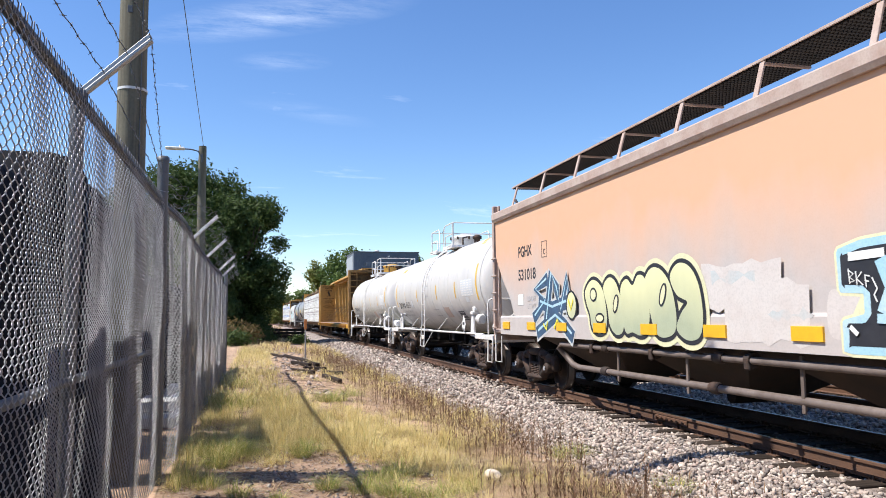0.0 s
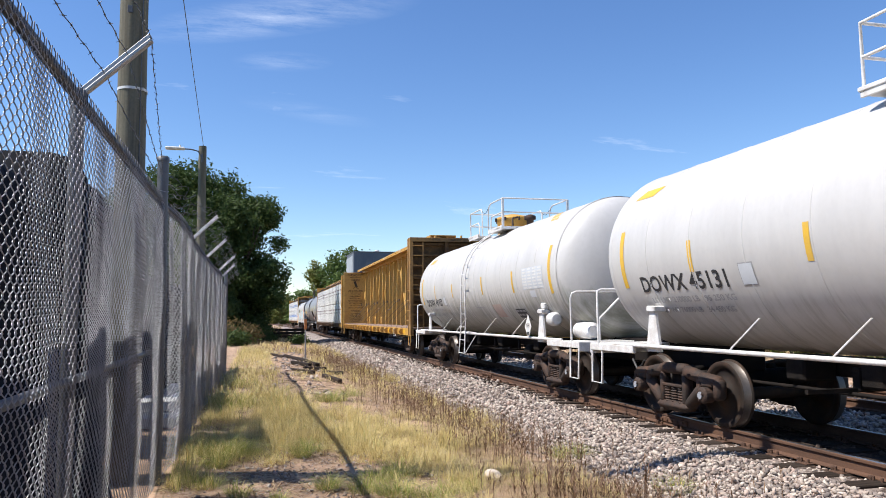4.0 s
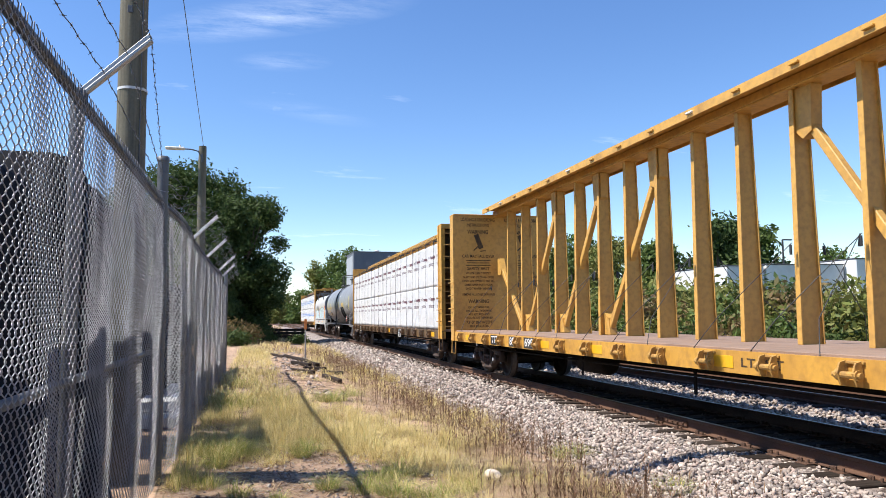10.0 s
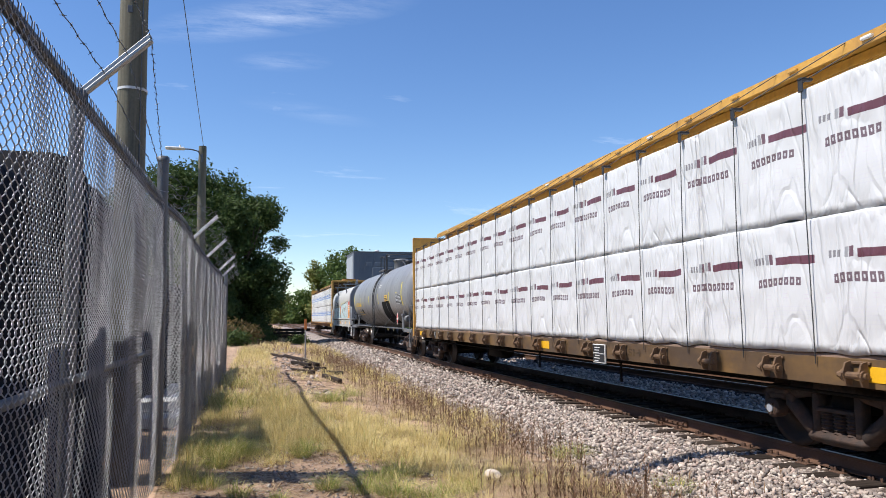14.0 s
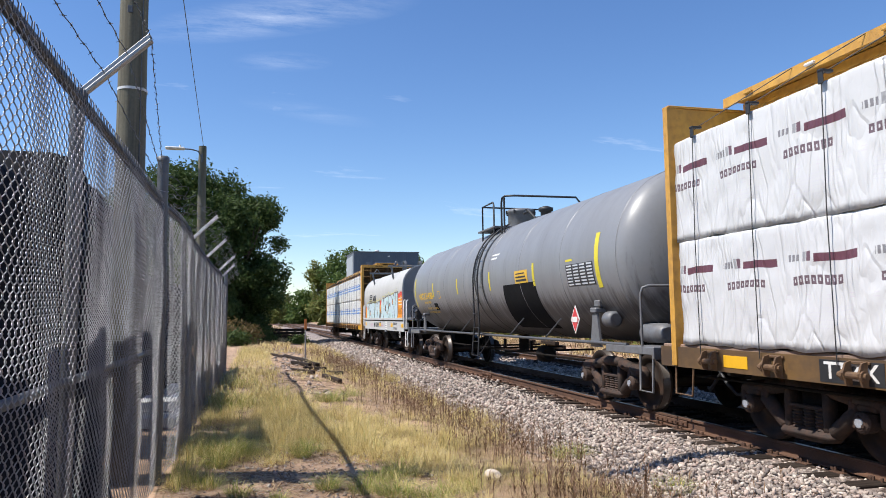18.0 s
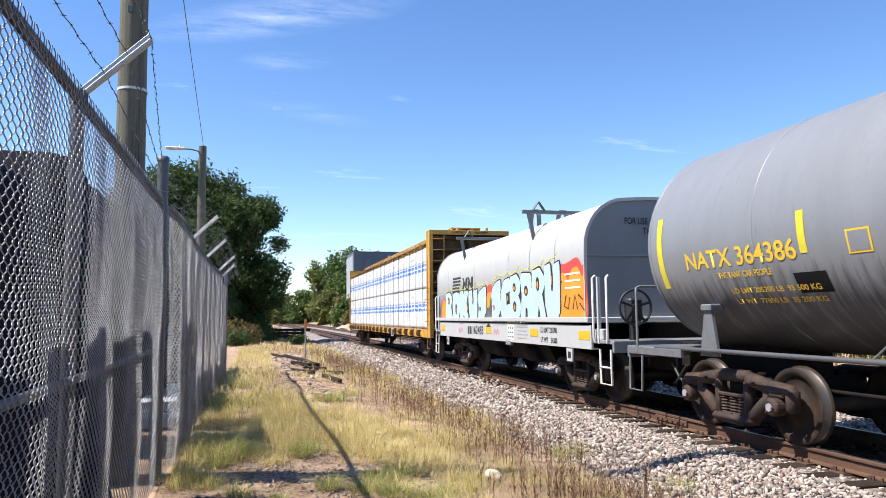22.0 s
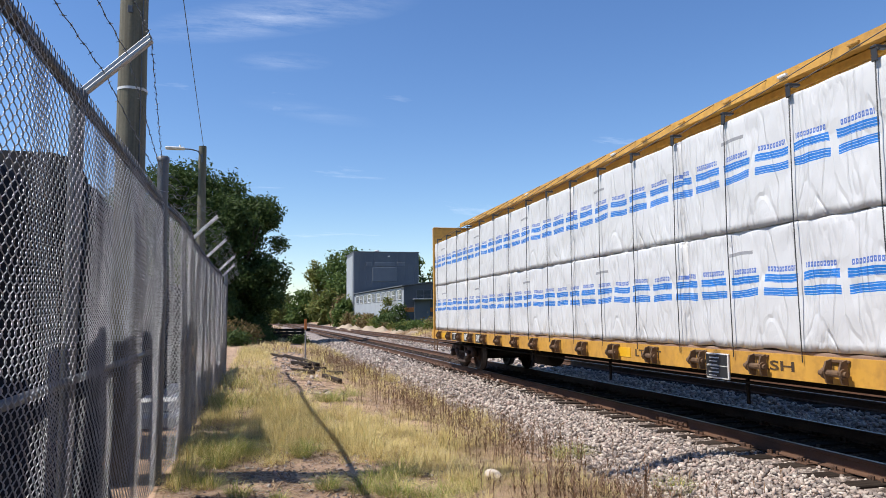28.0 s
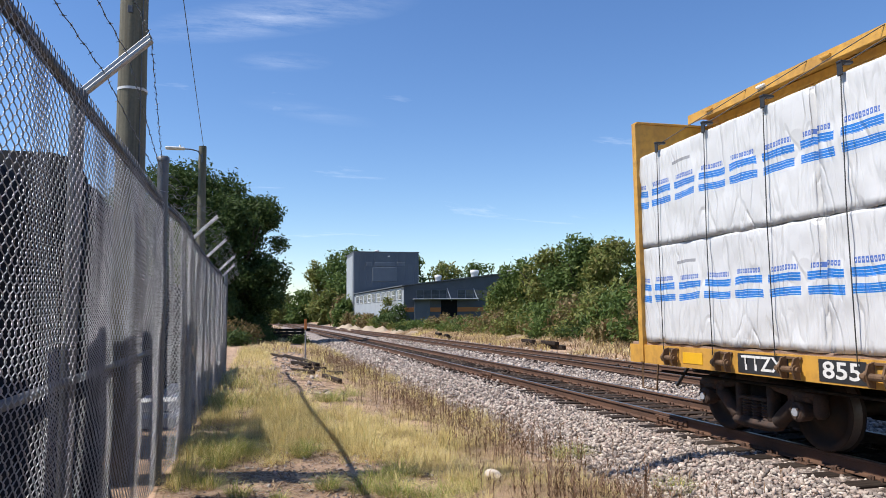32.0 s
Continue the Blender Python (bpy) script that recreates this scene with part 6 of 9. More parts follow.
            part("sill_step", s, M['white_trim'], c)
        s = Shape()
        s.box((0, sg * 9.3, 1.22), (2.95, 0.75, 0.10), 0.02)
        s.box((0, sg * 9.62, 1.12), (2.95, 0.08, 0.28), 0.02)
        part("end_platform", s, trim, c)
        s = Shape(); s.box((-0.95, sg * 9.0, 1.78), (0.34, 0.35, 0.62), 0.05); part("brake_box", s, M['black'], c)
        s = Shape(); s.box((0, sg * 8.7, 0.92), (0.6, 2.2, 0.42), 0.03); part("stub_sill", s, M['under'], c)
        add_truck(c, sg * 8.0)
        add_coupler(c, sg * 9.6, sg)
    s = Shape(); s.tube([(-0.95, 9.1, 4.25), (-0.95, 9.35, 4.45), (-0.85, 9.45, 4.35), (-0.8, 9.4, 4.15)], 0.035, 6); part("vent_hose", s, M['black'], c)
    # hopper bays
    for k in range(4):
        yc = -5.1 + k * 3.4
        s = Shape()
        s.add([(-1.42, yc - 1.65, 1.15), (1.42, yc - 1.65, 1.15), (1.42, yc + 1.65, 1.15), (-1.42, yc + 1.65, 1.15), (-0.45, yc - 0.35, 0.42), (0.45, yc - 0.35, 0.42), (0.45, yc + 0.35, 0.42), (-0.45, yc + 0.35, 0.42)],
              [(0, 1, 2, 3), (4, 7, 6, 5), (0, 4, 5, 1), (1, 5, 6, 2), (2, 6, 7, 3), (3, 7, 4, 0)])
        part("hopper_bay", s, M['bay'], c)
        s = Shape(); s.lathe([(-0.5, 0.11), (0.5, 0.11)], (0, yc, 0.40), (1, 0, 0), 12); part("outlet_tube", s, M['under'], c)
    for x, z, ya, yb, rr in ((-1.43, 1.02, -6.8, 5.6, 0.046), (-1.36, 0.62, -6.6, 5.0, 0.05)):
        s = Shape(); s.tube([(x, ya, z), (x, yb, z)], rr, 10); pp = part("transfer_pipe", s, M['pipe'], c, "long pale unloading pipe")
        for k in range(4):
            y = ya + 1.2 + k * 3.1
            s = Shape(); s.lathe([(-0.10, rr + 0.015), (-0.06, rr + 0.03), (0.06, rr + 0.03), (0.10, rr + 0.015)], (x, y, z), (0, 1, 0), 10); part("pipe_collar", s, M['cast'], pp)
    s = Shape(); s.tube([(-1.43, 5.6, 1.02), (-1.42, 5.75, 0.95), (-1.38, 5.2, 0.66), (-1.36, 5.0, 0.62)], 0.055, 8); part("pipe_elbow", s, M['pipe'], c)
    for y in (-5.2, -3.0, -0.8, 1.4, 3.4):
        s = Shape(); s.box((-1.38, y, 0.80), (0.03, 0.05, 0.62), 0.004); part("pipe_hanger", s, M['pipe'], c)
        s = Shape(); s.lathe([(-0.05, 0.10), (0.05, 0.10)], (-1.40, y + 0.8, 1.02), (0, 1, 0), 10); s.box((-1.46, y + 0.8, 0.98), (0.08, 0.10, 0.16), 0.02); part("pipe_valve", s, M['cast'], c)
    # markings
    part("lettering", text_mesh("PGHX", 0.33, M['letter'], 0.82), None, c, at=side_at(-W - 0.004, 7.32, 2.97))
    part("lettering", text_mesh("531018", 0.33, M['letter'], 1.05), None, c, at=side_at(-W - 0.004, 7.22, 2.46))
    s = Shape()
    for q in ((0, 0.16, 0.30, 0.008), (0, -0.16, 0.30, 0.008)):
        s.box((-W - 0.003, 6.2, 2.93 + q[1]), (0.004, 0.28, 0.01))
    for q in (-0.14, 0.14):
        s.box((-W - 0.003, 6.2 + q, 2.93), (0.004, 0.01, 0.32))
    part("plate_mark", s, M['letter'], c)
    part("lettering", text_mesh("C", 0.16, M['letter'], 0.10), None, c, at=side_at(-W - 0.004, 6.2, 2.87))
    for k in range(2):
        part("lettering", text_mesh(("LD LMT", "LT WT")[k], 0.15, M['letter_grey'], 0.5), None, c, at=side_at(-W - 0.004, 6.95, 1.93 - 0.16 * k))
    s = Shape(); s.box((-W - 0.003, 7.62, 1.93), (0.004, 0.35, 0.24)); part("paper_label", s, M['spray_white'], c)
    # spray paint
    bubble_letters(c, -W - 0.038, -0.82)
    # dark blue jagged scrawl: broad strokes, pale strokes laid over them, a yellowish round tag
    k = 0
    scrawl = ([(6.05, 2.28), (6.62, 2.10), (6.10, 1.86), (6.68, 1.56)], [(6.06, 1.50), (5.78, 2.40), (5.52, 2.10), (5.34, 1.66), (5.02, 2.26), (4.95, 1.70)], [(6.50, 1.25), (6.02, 1.42), (5.61, 1.56), (5.19, 1.40), (4.88, 1.22)], [(6.36, 1.84), (5.75, 1.72), (5.05, 1.82)])
    for q, w, dz in (('spray_wash', 0.36, 0.0), ('spray_blue', 0.26, 0.0), ('spray_sky', 0.05, 0.03)):
        for pts in scrawl:
            k += 1
            part("paint_stroke", stroke([(u, v + dz) for u, v in pts], w, -W - 0.038 - 0.0006 * k), M[q], c, "dark blue spray-painted scrawl" if q == 'spray_blue' else "")
    ring = [Vector((4.84 + 0.2 * math.cos(a), 1.76 + 0.24 * math.sin(a))) for a in np.linspace(0, 2 * math.pi, 16)[:-1]]
    sprayed(c, "paint_outline", grown(ring, 0.04), -W - 0.0455, M['spray_dark'])
    sprayed(c, "paint_fill", ring, -W - 0.0462, M['spray_olive'])
    for pts in ([(6.2, 1.4), (6.05, 1.3), (6.0, 1.45)], [(5.65, 1.34), (5.5, 1.5), (5.35, 1.32)], [(4.95, 1.85), (4.86, 1.68), (4.76, 1.84)]):
        k += 1
        part("paint_stroke", stroke(pts, 0.05, -W - 0.0475 - 0.0004 * k), M['spray_yellow'], c)
    # broad notched letter: cream rim, sky-blue edge, dark body with white strokes
    notched = [(-1.55, 2.20), (-1.85, 2.27), (-2.6, 2.30), (-3.6, 2.27), (-4.4, 2.22), (-4.75, 1.95), (-4.75, 1.45), (-4.4, 1.19), (-3.2, 1.18), (-1.58, 1.18), (-1.58, 1.50), (-1.86, 1.56), (-1.86, 1.76), (-1.56, 1.78)]
    big = [Vector(notched[i]).lerp(Vector(notched[(i + 1) % len(notched)]), f) for i in range(len(notched)) for f in (0.06, 0.5, 0.94)]
    blot = closed_curve([(-1.42, 1.78), (-1.38, 1.45), (-1.46, 1.32), (-1.62, 1.34), (-1.88, 1.52), (-1.86, 1.74), (-1.62, 1.80)], 4)
    sprayed(c, "paint_fill", blot, -W - 0.0375, M['spray_chalk'])
    sprayed(c, "paint_halo", grown(big, 0.035), -W - 0.038, M['spray_pale'])
    sprayed(c, "paint_edge", grown(big, 0.004), -W - 0.040, M['spray_sky'])
    sprayed(c, "paint_fill", grown(big, -0.075), -W - 0.042, M['spray_dark'], "black, pale blue and white spray paint")
    for pts, w, q in (([(-1.74, 2.12), (-2.10, 2.13)], 0.085, 'spray_white'), ([(-1.98, 1.90), (-2.03, 1.80), (-1.99, 1.74), (-2.02, 1.68)], 0.018, 'spray_white'), ([(-1.70, 2.00), (-1.71, 1.86)], 0.014, 'spray_white'),
                      ([(-1.70, 1.99), (-1.76, 1.95), (-1.71, 1.92), (-1.77, 1.88), (-1.71, 1.87)], 0.014, 'spray_white'), ([(-1.79, 1.97), (-1.80, 1.85)], 0.014, 'spray_white'), ([(-1.86, 1.96), (-1.80, 1.90), (-1.87, 1.84)], 0.014, 'spray_white'),
                      ([(-1.90, 1.93), (-1.91, 1.82)], 0.014, 'spray_white'), ([(-1.90, 1.93), (-1.95, 1.92)], 0.014, 'spray_white'), ([(-1.90, 1.88), (-1.94, 1.87)], 0.014, 'spray_white'), ([(-1.70, 1.43), (-1.76, 1.38)], 0.05, 'spray_white'),
                      ([(-2.12, 2.02), (-2.2, 1.80), (-2.12, 1.62)], 0.16, 'spray_sky'), ([(-2.05, 1.52), (-2.5, 1.50)], 0.09, 'spray_sky'), ([(-2.8, 2.15), (-3.1, 1.8), (-2.8, 1.4)], 0.2, 'spray_sky'), ([(-3.7, 2.1), (-4.2, 1.8), (-3.8, 1.4)], 0.2, 'spray_white')):
        k += 1
        part("paint_stroke", stroke(pts, w, -W - 0.044 - 0.0005 * k), M[q], c)
    # buffed-over patches
    for i, (ya, yb, za, zb, q) in enumerate(((0.75, -0.75, 1.6, 2.2, 'spray_chalk'), (0.3, -1.15, 1.22, 1.95, 'spray_chalk'), (0.55, -0.3, 1.95, 2.08, 'spray_wash'), (-0.5, -1.2, 1.5, 1.62, 'spray_wash'))):
        rr = random.Random(i)
        m = 9
        pts = [(ya + (yb - ya) * t / m, zb + rr.uniform(-0.08, 0.05)) for t in range(m + 1)] + [(yb + (ya - yb) * t / m + rr.uniform(-0.03, 0.03), za + rr.uniform(-0.02, 0.08)) for t in range(m + 1)]
        sprayed(c, "buffed_patch", [Vector(p) for p in pts], -W - 0.037 - 0.0005 * i, M[q], "chalky buffed-over paint patch")
    return c

# rusty bay colour, darkened to hold the shadow under the car
M['bay'] = mat("rusty_shaded_bay", (0.055, 0.043, 0.036), 0.8, 0, (0.10, 0.07, 0.052), 0.6, 2, spec=0.2)
M['pipe'] = mat("pinkish_grey_pipe", (0.20, 0.16, 0.14), 0.55, 0.1, (0.09, 0.065, 0.05), 0.7, 3, spec=0.3)

# ---- coil car ----
def coil_car(y0):
    c = car("coil_car", "grey covered coil railcar with spray-painted side and brake wheel", y0)
    H, H0, H1 = 5.38, -5.30, 5.78
    prof = [(-1.47, 1.5), (-1.47, 2.78)]
    for k in range(1, 9):
        a = k / 8 * math.pi / 2
        prof.append((-1.47 + 0.80 * (1 - math.cos(a)), 2.78 + 0.90 * math.sin(a)))
    prof += [(-0.3, 3.705), (0, 3.71)]
    prof += [(-u, v) for u, v in prof[:-1][::-1]]
    s = Shape()
    n = len(prof)
    s.prism(prof, H0, H1, 'y', 0, True, caps=False)
    hood = part("hood", s, M['coil'], c, "rounded light grey steel hood")
    for sg in (-1, 1):
        s = Shape()
        ye = H1 if sg > 0 else H0
        # end plate takes the darker grey that stands for its shaded side
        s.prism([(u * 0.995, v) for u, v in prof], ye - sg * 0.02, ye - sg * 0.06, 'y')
        part("hood_end", s, M['coil_shade'], hood, "hood end plate in a darker, shaded grey")
        s = Shape()
        for (u0, v0), (u1, v1) in zip(prof[:-1], prof[1:]):
            s.beam((u0, ye, v0), (u1, ye, v1), 0.06, 0.03, 0, up=(0, 1, 0))
        part("hood_rim", s, M['coil'], hood)
        s = Shape(); s.box((0, ye - sg * 0.005, 2.66), (2.88, 0.03, 0.035)); part("end_seam", s, M['coil_shade'], hood)
    for k in range(1, 8):
        y = H0 + k * (H1 - H0) / 8
        s = Shape()
        rib = [(u * 1.004, v + (0.006 if abs(u) < 1.4 else 0)) for u, v in prof]
        vs = [(u, y - 0.006, v) for u, v in rib] + [(u, y + 0.006, v) for u, v in rib]
        s.add(vs, [(i, i + 1, n + i + 1, n + i) for i in range(n - 1)], 0, True)
        part("hood_seam", s, M['coil_shade'], hood)
    s = Shape(); s.box((0, 0.25, 1.49), (3.06, 2 * H + 0.6, 0.10), 0.015); part("hood_ledge", s, M['coil'], c)
    for sx in (-1, 1):
        s = Shape()
        s.prism([(sx * 1.44, 0.98), (sx * 1.48, 0.98), (sx * 1.48, 1.40), (sx * 1.44, 1.40)], -H - 0.1, H + 0.1, 'y')
        s.box((sx * 1.40, 0, 0.99), (0.14, 2 * H + 0.2, 0.03))
        part("side_sill", s, M['coil'], c)
        for y in (-5.2, -2.75, 0.42, 5.1):
            s = Shape(); s.box((sx * 1.484, y, 1.22), (0.006, 0.46, 0.16), 0.002); part("reflective_plate", s, M['reflect'], c)
        for y in (-4.5, 4.6):
            s = Shape()
            s.prism([(y - 0.14, 0.98), (y + 0.14, 0.98), (y + 0.12, 0.72), (y - 0.12, 0.72)], sx * 1.45 - 0.015, sx * 1.45 + 0.015, 'x')
            q = part("jacking_pad", s, M['coil'], c)
            s = Shape(); s.box((sx * 1.468, y, 0.84), (0.006, 0.12, 0.12), 0.002); part("pad_hole", s, M['black'], q)
        s = Shape(); s.box((sx * 1.46, -1.1, 0.96), (0.08, 0.34, 0.12), 0.02); part("sill_bracket", s, M['coil_shade'], c)
    s = Shape(); s.box((0, 0, 0.82), (0.7, 12.6, 0.40), 0.03)
    part("centre_sill", s, M['under'], c)
    s = Shape()
    s.prism([(-1.35, 1.36), (1.35, 1.36), (0.9, 0.55), (-0.9, 0.55)], -2.6, 2.6, 'y')
    part("belly", s, M['under'], c)
    for y in (-1.6, 0.6):
        s = Shape(); s.lathe([(-0.4, 0.14), (-0.34, 0.18), (0.34, 0.18), (0.4, 0.14)], (-1.0, y, 0.72), (0, 1, 0), 14); part("air_reservoir", s, M['under'], c)
    # lifting gear on the roof
    for y in (-2.50, 2.95):
        s = Shape()
        s.box((0, y, 3.83), (3.20, 0.08, 0.08), 0.01)
        beam = part("lifting_beam", s, M['gear'], c)
        for sx in (-1, 1):
            s = Shape()
            s.prism([(sx * 1.49, 3.80), (sx * 1.40, 3.80), (sx * 1.31, 3.24), (sx * 1.37, 3.20)], y - 0.03, y + 0.03, 'y')
            part("lifting_leg", s, M['gear'], beam)
            s = Shape()
            s.beam((sx * 1.34, y + 0.02, 3.24), (sx * 1.05, y + 0.02, 3.58), 0.03, 0.16, 0.004, up=(0, 1, 0))
            part("leg_pad", s, M['gear'], beam)
            s = Shape()
            s.beam((sx * 1.36, y, 3.86), (sx * 1.22, y, 4.06), 0.025, 0.09, 0.006, up=(0, 1, 0))
            s.beam((sx * 1.22, y, 4.06), (sx * 1.08, y, 3.86), 0.025, 0.09, 0.006, up=(0, 1, 0))
            part("lifting_eye", s, M['gear'], beam)
    for x in (-0.37, 0.37):
        s = Shape()
        arc = [(0.27 * math.cos(q) - 0.12, 3.98 + 0.27 * math.sin(q)) for q in np.linspace(0, math.pi, 13)]
        arc = [(arc[0][0], 3.62)] + arc + [(arc[-1][0], 3.62)]
        for (u0, v0), (u1, v1) in zip(arc[:-1], arc[1:]):
            s.beam((x, u0, v0), (x, u1, v1), 0.03, 0.11, 0, up=(1, 0, 0))
        part("lifting_hoop", s, M['gear'], c)
    # end platforms, ladders, hand rails, brake wheel
    for sg in (-1, 1):
        ye = sg * 6.15
        s = Shape()
        s.box((0, sg * 5.85, 1.12), (2.9, 0.8, 0.06), 0.01)
        s.box((0, sg * 6.22, 1.05), (2.9, 0.06, 0.20), 0.01)
        part("end_platform", s, M['coil_shade'], c)
        for sx in (-1, 1):
            s = Shape()
            s.tube([(sx * 1.46, sg * 5.62, 1.1), (sx * 1.50, sg * 5.62, 1.2), (sx * 1.50, sg * 5.62, 2.22), (sx * 1.44, sg * 5.60, 2.26)], 0.022, 7)
            part("hand_rail", s, M['white_trim'], c)
            s = Shape()
            s.tube([(sx * 1.46, sg * 6.05, 1.1), (sx * 1.48, sg * 6.10, 1.2), (sx * 1.48, sg * 6.10, 2.2), (sx * 1.42, sg * 6.05, 2.24)], 0.022, 7)
            part("hand_rail", s, M['white_trim'], c)
            s = Shape()
            s.box((sx * 1.44, sg * 5.72, 1.66), (0.06, 0.05, 1.15), 0.006)
            part("rail_stanchion", s, M['coil'], c)
            s = Shape()
            s.tube([(sx * 1.45, sg * 5.75, 1.0), (sx * 1.46, sg * 5.78, 0.42), (sx * 1.46, sg * 6.18, 0.42), (sx * 1.45, sg * 6.15, 1.0)], 0.022, 7)
            s.tube([(sx * 1.46, sg * 5.77, 0.70), (sx * 1.46, sg * 6.17, 0.70)], 0.018, 6)
            part("corner_step", s, M['white_trim'], c)
            s = Shape(); s.box((sx * 1.40, sg * 5.70, 1.24), (0.10, 0.30, 0.20), 0.02); part("corner_box", s, M['coil'], c)
        add_coupler(c, sg * 6.1, sg)
        add_truck(c, sg * 4.12)
    yb = -6.28
    s = Shape()
    s.tube([(-1.05 + 0.29 * math.cos(t), yb, 1.70 + 0.29 * math.sin(t)) for t in np.linspace(0, 2 * math.pi, 29)[:-1]], 0.022, 7, close=True)
    for k in range(5):
        a = k * 2 * math.pi / 5 + 0.3
        s.beam((-1.05, yb, 1.70), (-1.05 + 0.29 * math.cos(a), yb, 1.70 + 0.29 * math.sin(a)), 0.04, 0.012, up=(0, 1, 0))
    s.lathe([(-0.03, 0.06), (0.05, 0.06)], (-1.05, yb, 1.70), (0, 1, 0), 12)
    part("brake_wheel", s, M['black'], c, "black spoked hand-brake wheel")
    s = Shape(); s.box((-1.0, yb + 0.16, 1.66), (0.26, 0.22, 0.4), 0.04); s.box((-1.0, yb + 0.18, 1.25), (0.12, 0.12, 0.5), 0.02); part("brake_gear_box", s, M['black'], c)
    # lettering
    part("lettering", text_mesh("FOR USE ON NKLX 400000", 0.17, M['letter'], 1.47), None, c, at=Matrix.Translation((0.07, H0 + 0.008, 3.28)) @ Matrix(((1, 0, 0, 0), (0, 0, -1, 0), (0, 1, 0, 0), (0, 0, 0, 1))))
    part("lettering", text_mesh("THRU 400314", 0.17, M['letter'], 0.74), None, c, at=Matrix.Translation((0.07, H0 + 0.008, 3.10)) @ Matrix(((1, 0, 0, 0), (0, 0, -1, 0), (0, 1, 0, 0), (0, 0, 0, 1))))
    part("lettering", text_mesh("162483", 0.30, M['letter'], 0.95), None, c, at=side_at(-1.486, 1.35, 1.20))
    s = Shape()
    for k in range(2):
        s.box((-1.485, 2.22 - 0.2 * k, 1.20), (0.004, 0.15, 0.21))
    part("lettering_bar", s, M['letter'], c)
    part("lettering", text_mesh("LD LMT 231700", 0.15, M['letter'], 0.85), None, c, at=side_at(-1.486, -2.05 - 1.5, 1.28))
    part("lettering", text_mesh("LT WT    54300", 0.15, M['letter'], 0.85), None, c, at=side_at(-1.486, -2.05 - 1.5, 1.08))
    s = Shape()
    for k in range(4):
        s.box((-1.485, -2.02, 1.33 - 0.08 * k), (0.004, 0.72 - 0.1 * (k % 2), 0.022))
    part("small_print", s, M['letter_grey'], c)
    s = Shape(); s.box((-1.483, -1.28, 1.2), (0.006, 0.44, 0.34), 0.002)
    panel = part("data_panel", s, M['spray_white'], c, "white data panel with small print")
    for k in range(9):
        s = Shape(); s.box((-1.488, -1.14 - 0.14 * (k % 3), 1.30 - 0.1 * (k // 3)), (0.004, 0.07, 0.03)); part("small_print", s, M['letter'], panel)
    part("lettering", text_mesh("MAX COIL TEMP 250\u00b0F", 0.06, M['letter'], 0.75), None, c, at=side_at(-1.533, -0.55, 1.44))
    part("lettering", text_mesh("COIL DIA  40-84", 0.06, M['letter'], 0.62), None, c, at=side_at(-1.533, -2.0, 1.44))
    for y in (3.0, 0.9):
        s = Shape(); s.box((-1.532, y, 1.46), (0.004, 0.42, 0.035)); part("small_print", s, M['letter_grey'], c)
    s = Shape(); s.prism([(0.62, 1.30), (0.20, 1.30), (0.36, 1.39), (0.42, 1.39)], -1.486, -1.482, 'x'); part("warning_mark", s, M['letter'], c)
    # slanted bars and a blocky emblem
    for k in range(5):
        e = Shape()
        z = 2.28 + 0.095 * k
        e.prism([(3.95 - 0.02 * k, z), (2.95 + 0.14 * (4 - k) * 0.3, z), (3.05 + 0.03 * (4 - k), z + 0.056), (3.95 - 0.02 * k, z + 0.056)], -1.476, -1.472, 'x')
        part("emblem_bar", e, M['letter'], c)
    for k, (a, b) in enumerate(((2.85, 2.4), (2.32, 1.85))):
        s = Shape()
        s.prism([(a + 0.05, 2.27), (a - 0.12, 2.27), (a - 0.2, 2.45), (b - 0.05, 2.27), (b - 0.1, 2.66), (b + 0.06, 2.66), (b + 0.14, 2.48), (a - 0.02, 2.66), (a - 0.16, 2.66)], -1.476, -1.472, 'x')
        part("emblem_block", s, M['letter'], c)
    # spray paint: pale blocky strokes with black edges, an orange cloud
    x = -1.474
    cloud = closed_curve([(-3.95, 2.20), (-4.12, 2.46), (-4.38, 2.50), (-4.55, 2.36), (-4.70, 2.54), (-4.98, 2.58), (-5.16, 2.40), (-5.26, 2.44), (-5.29, 2.1), (-5.29, 1.55), (-4.6, 1.55), (-4.0, 1.56), (-3.9, 1.8)], 5)
    sprayed(c, "paint_halo", grown(cloud, 0.05), x - 0.002, M['spray_red'])
    sprayed(c, "paint_fill", [q - Vector((0, 0.12)) if q.y > 2.0 else q for q in cloud], x - 0.004, M['spray_orange'], "orange and red spray-painted cloud")
    for k in range(3):
        s = Shape(); s.box((x - 0.007, -4.75, 2.35 - 0.13 * k), (0.003, 0.7, 0.035)); part("small_print", s, M['spray_white'], c)
    for k, pts in enumerate(([(-3.85, 2.2), (-3.8, 1.9), (-3.95, 1.88)], [(-4.0, 2.2), (-4.25, 2.22)], [(-4.1, 2.2), (-4.08, 1.9)], [(-4.45, 1.95), (-4.35, 1.75), (-4.55, 1.7), (-4.6, 1.9)], [(-4.75, 1.7), (-4.85, 1.95), (-4.95, 1.7)], [(-5.0, 1.95), (-5.2, 1.85), (-5.05, 1.8), (-5.3, 1.62)])):
        part("paint_stroke", stroke(pts, 0.035, x - 0.008 - 0.0004 * k), M['spray_dark'], c)
    small = closed_curve([(5.2, 1.9), (5.0, 2.1), (4.75, 1.95), (4.6, 1.6), (5.0, 1.55), (5.3, 1.6)], 4)
    sprayed(c, "paint_halo", grown(small, 0.05), x - 0.002, M['spray_red'])
    sprayed(c, "paint_fill", small, x - 0.004, M['spray_orange'])
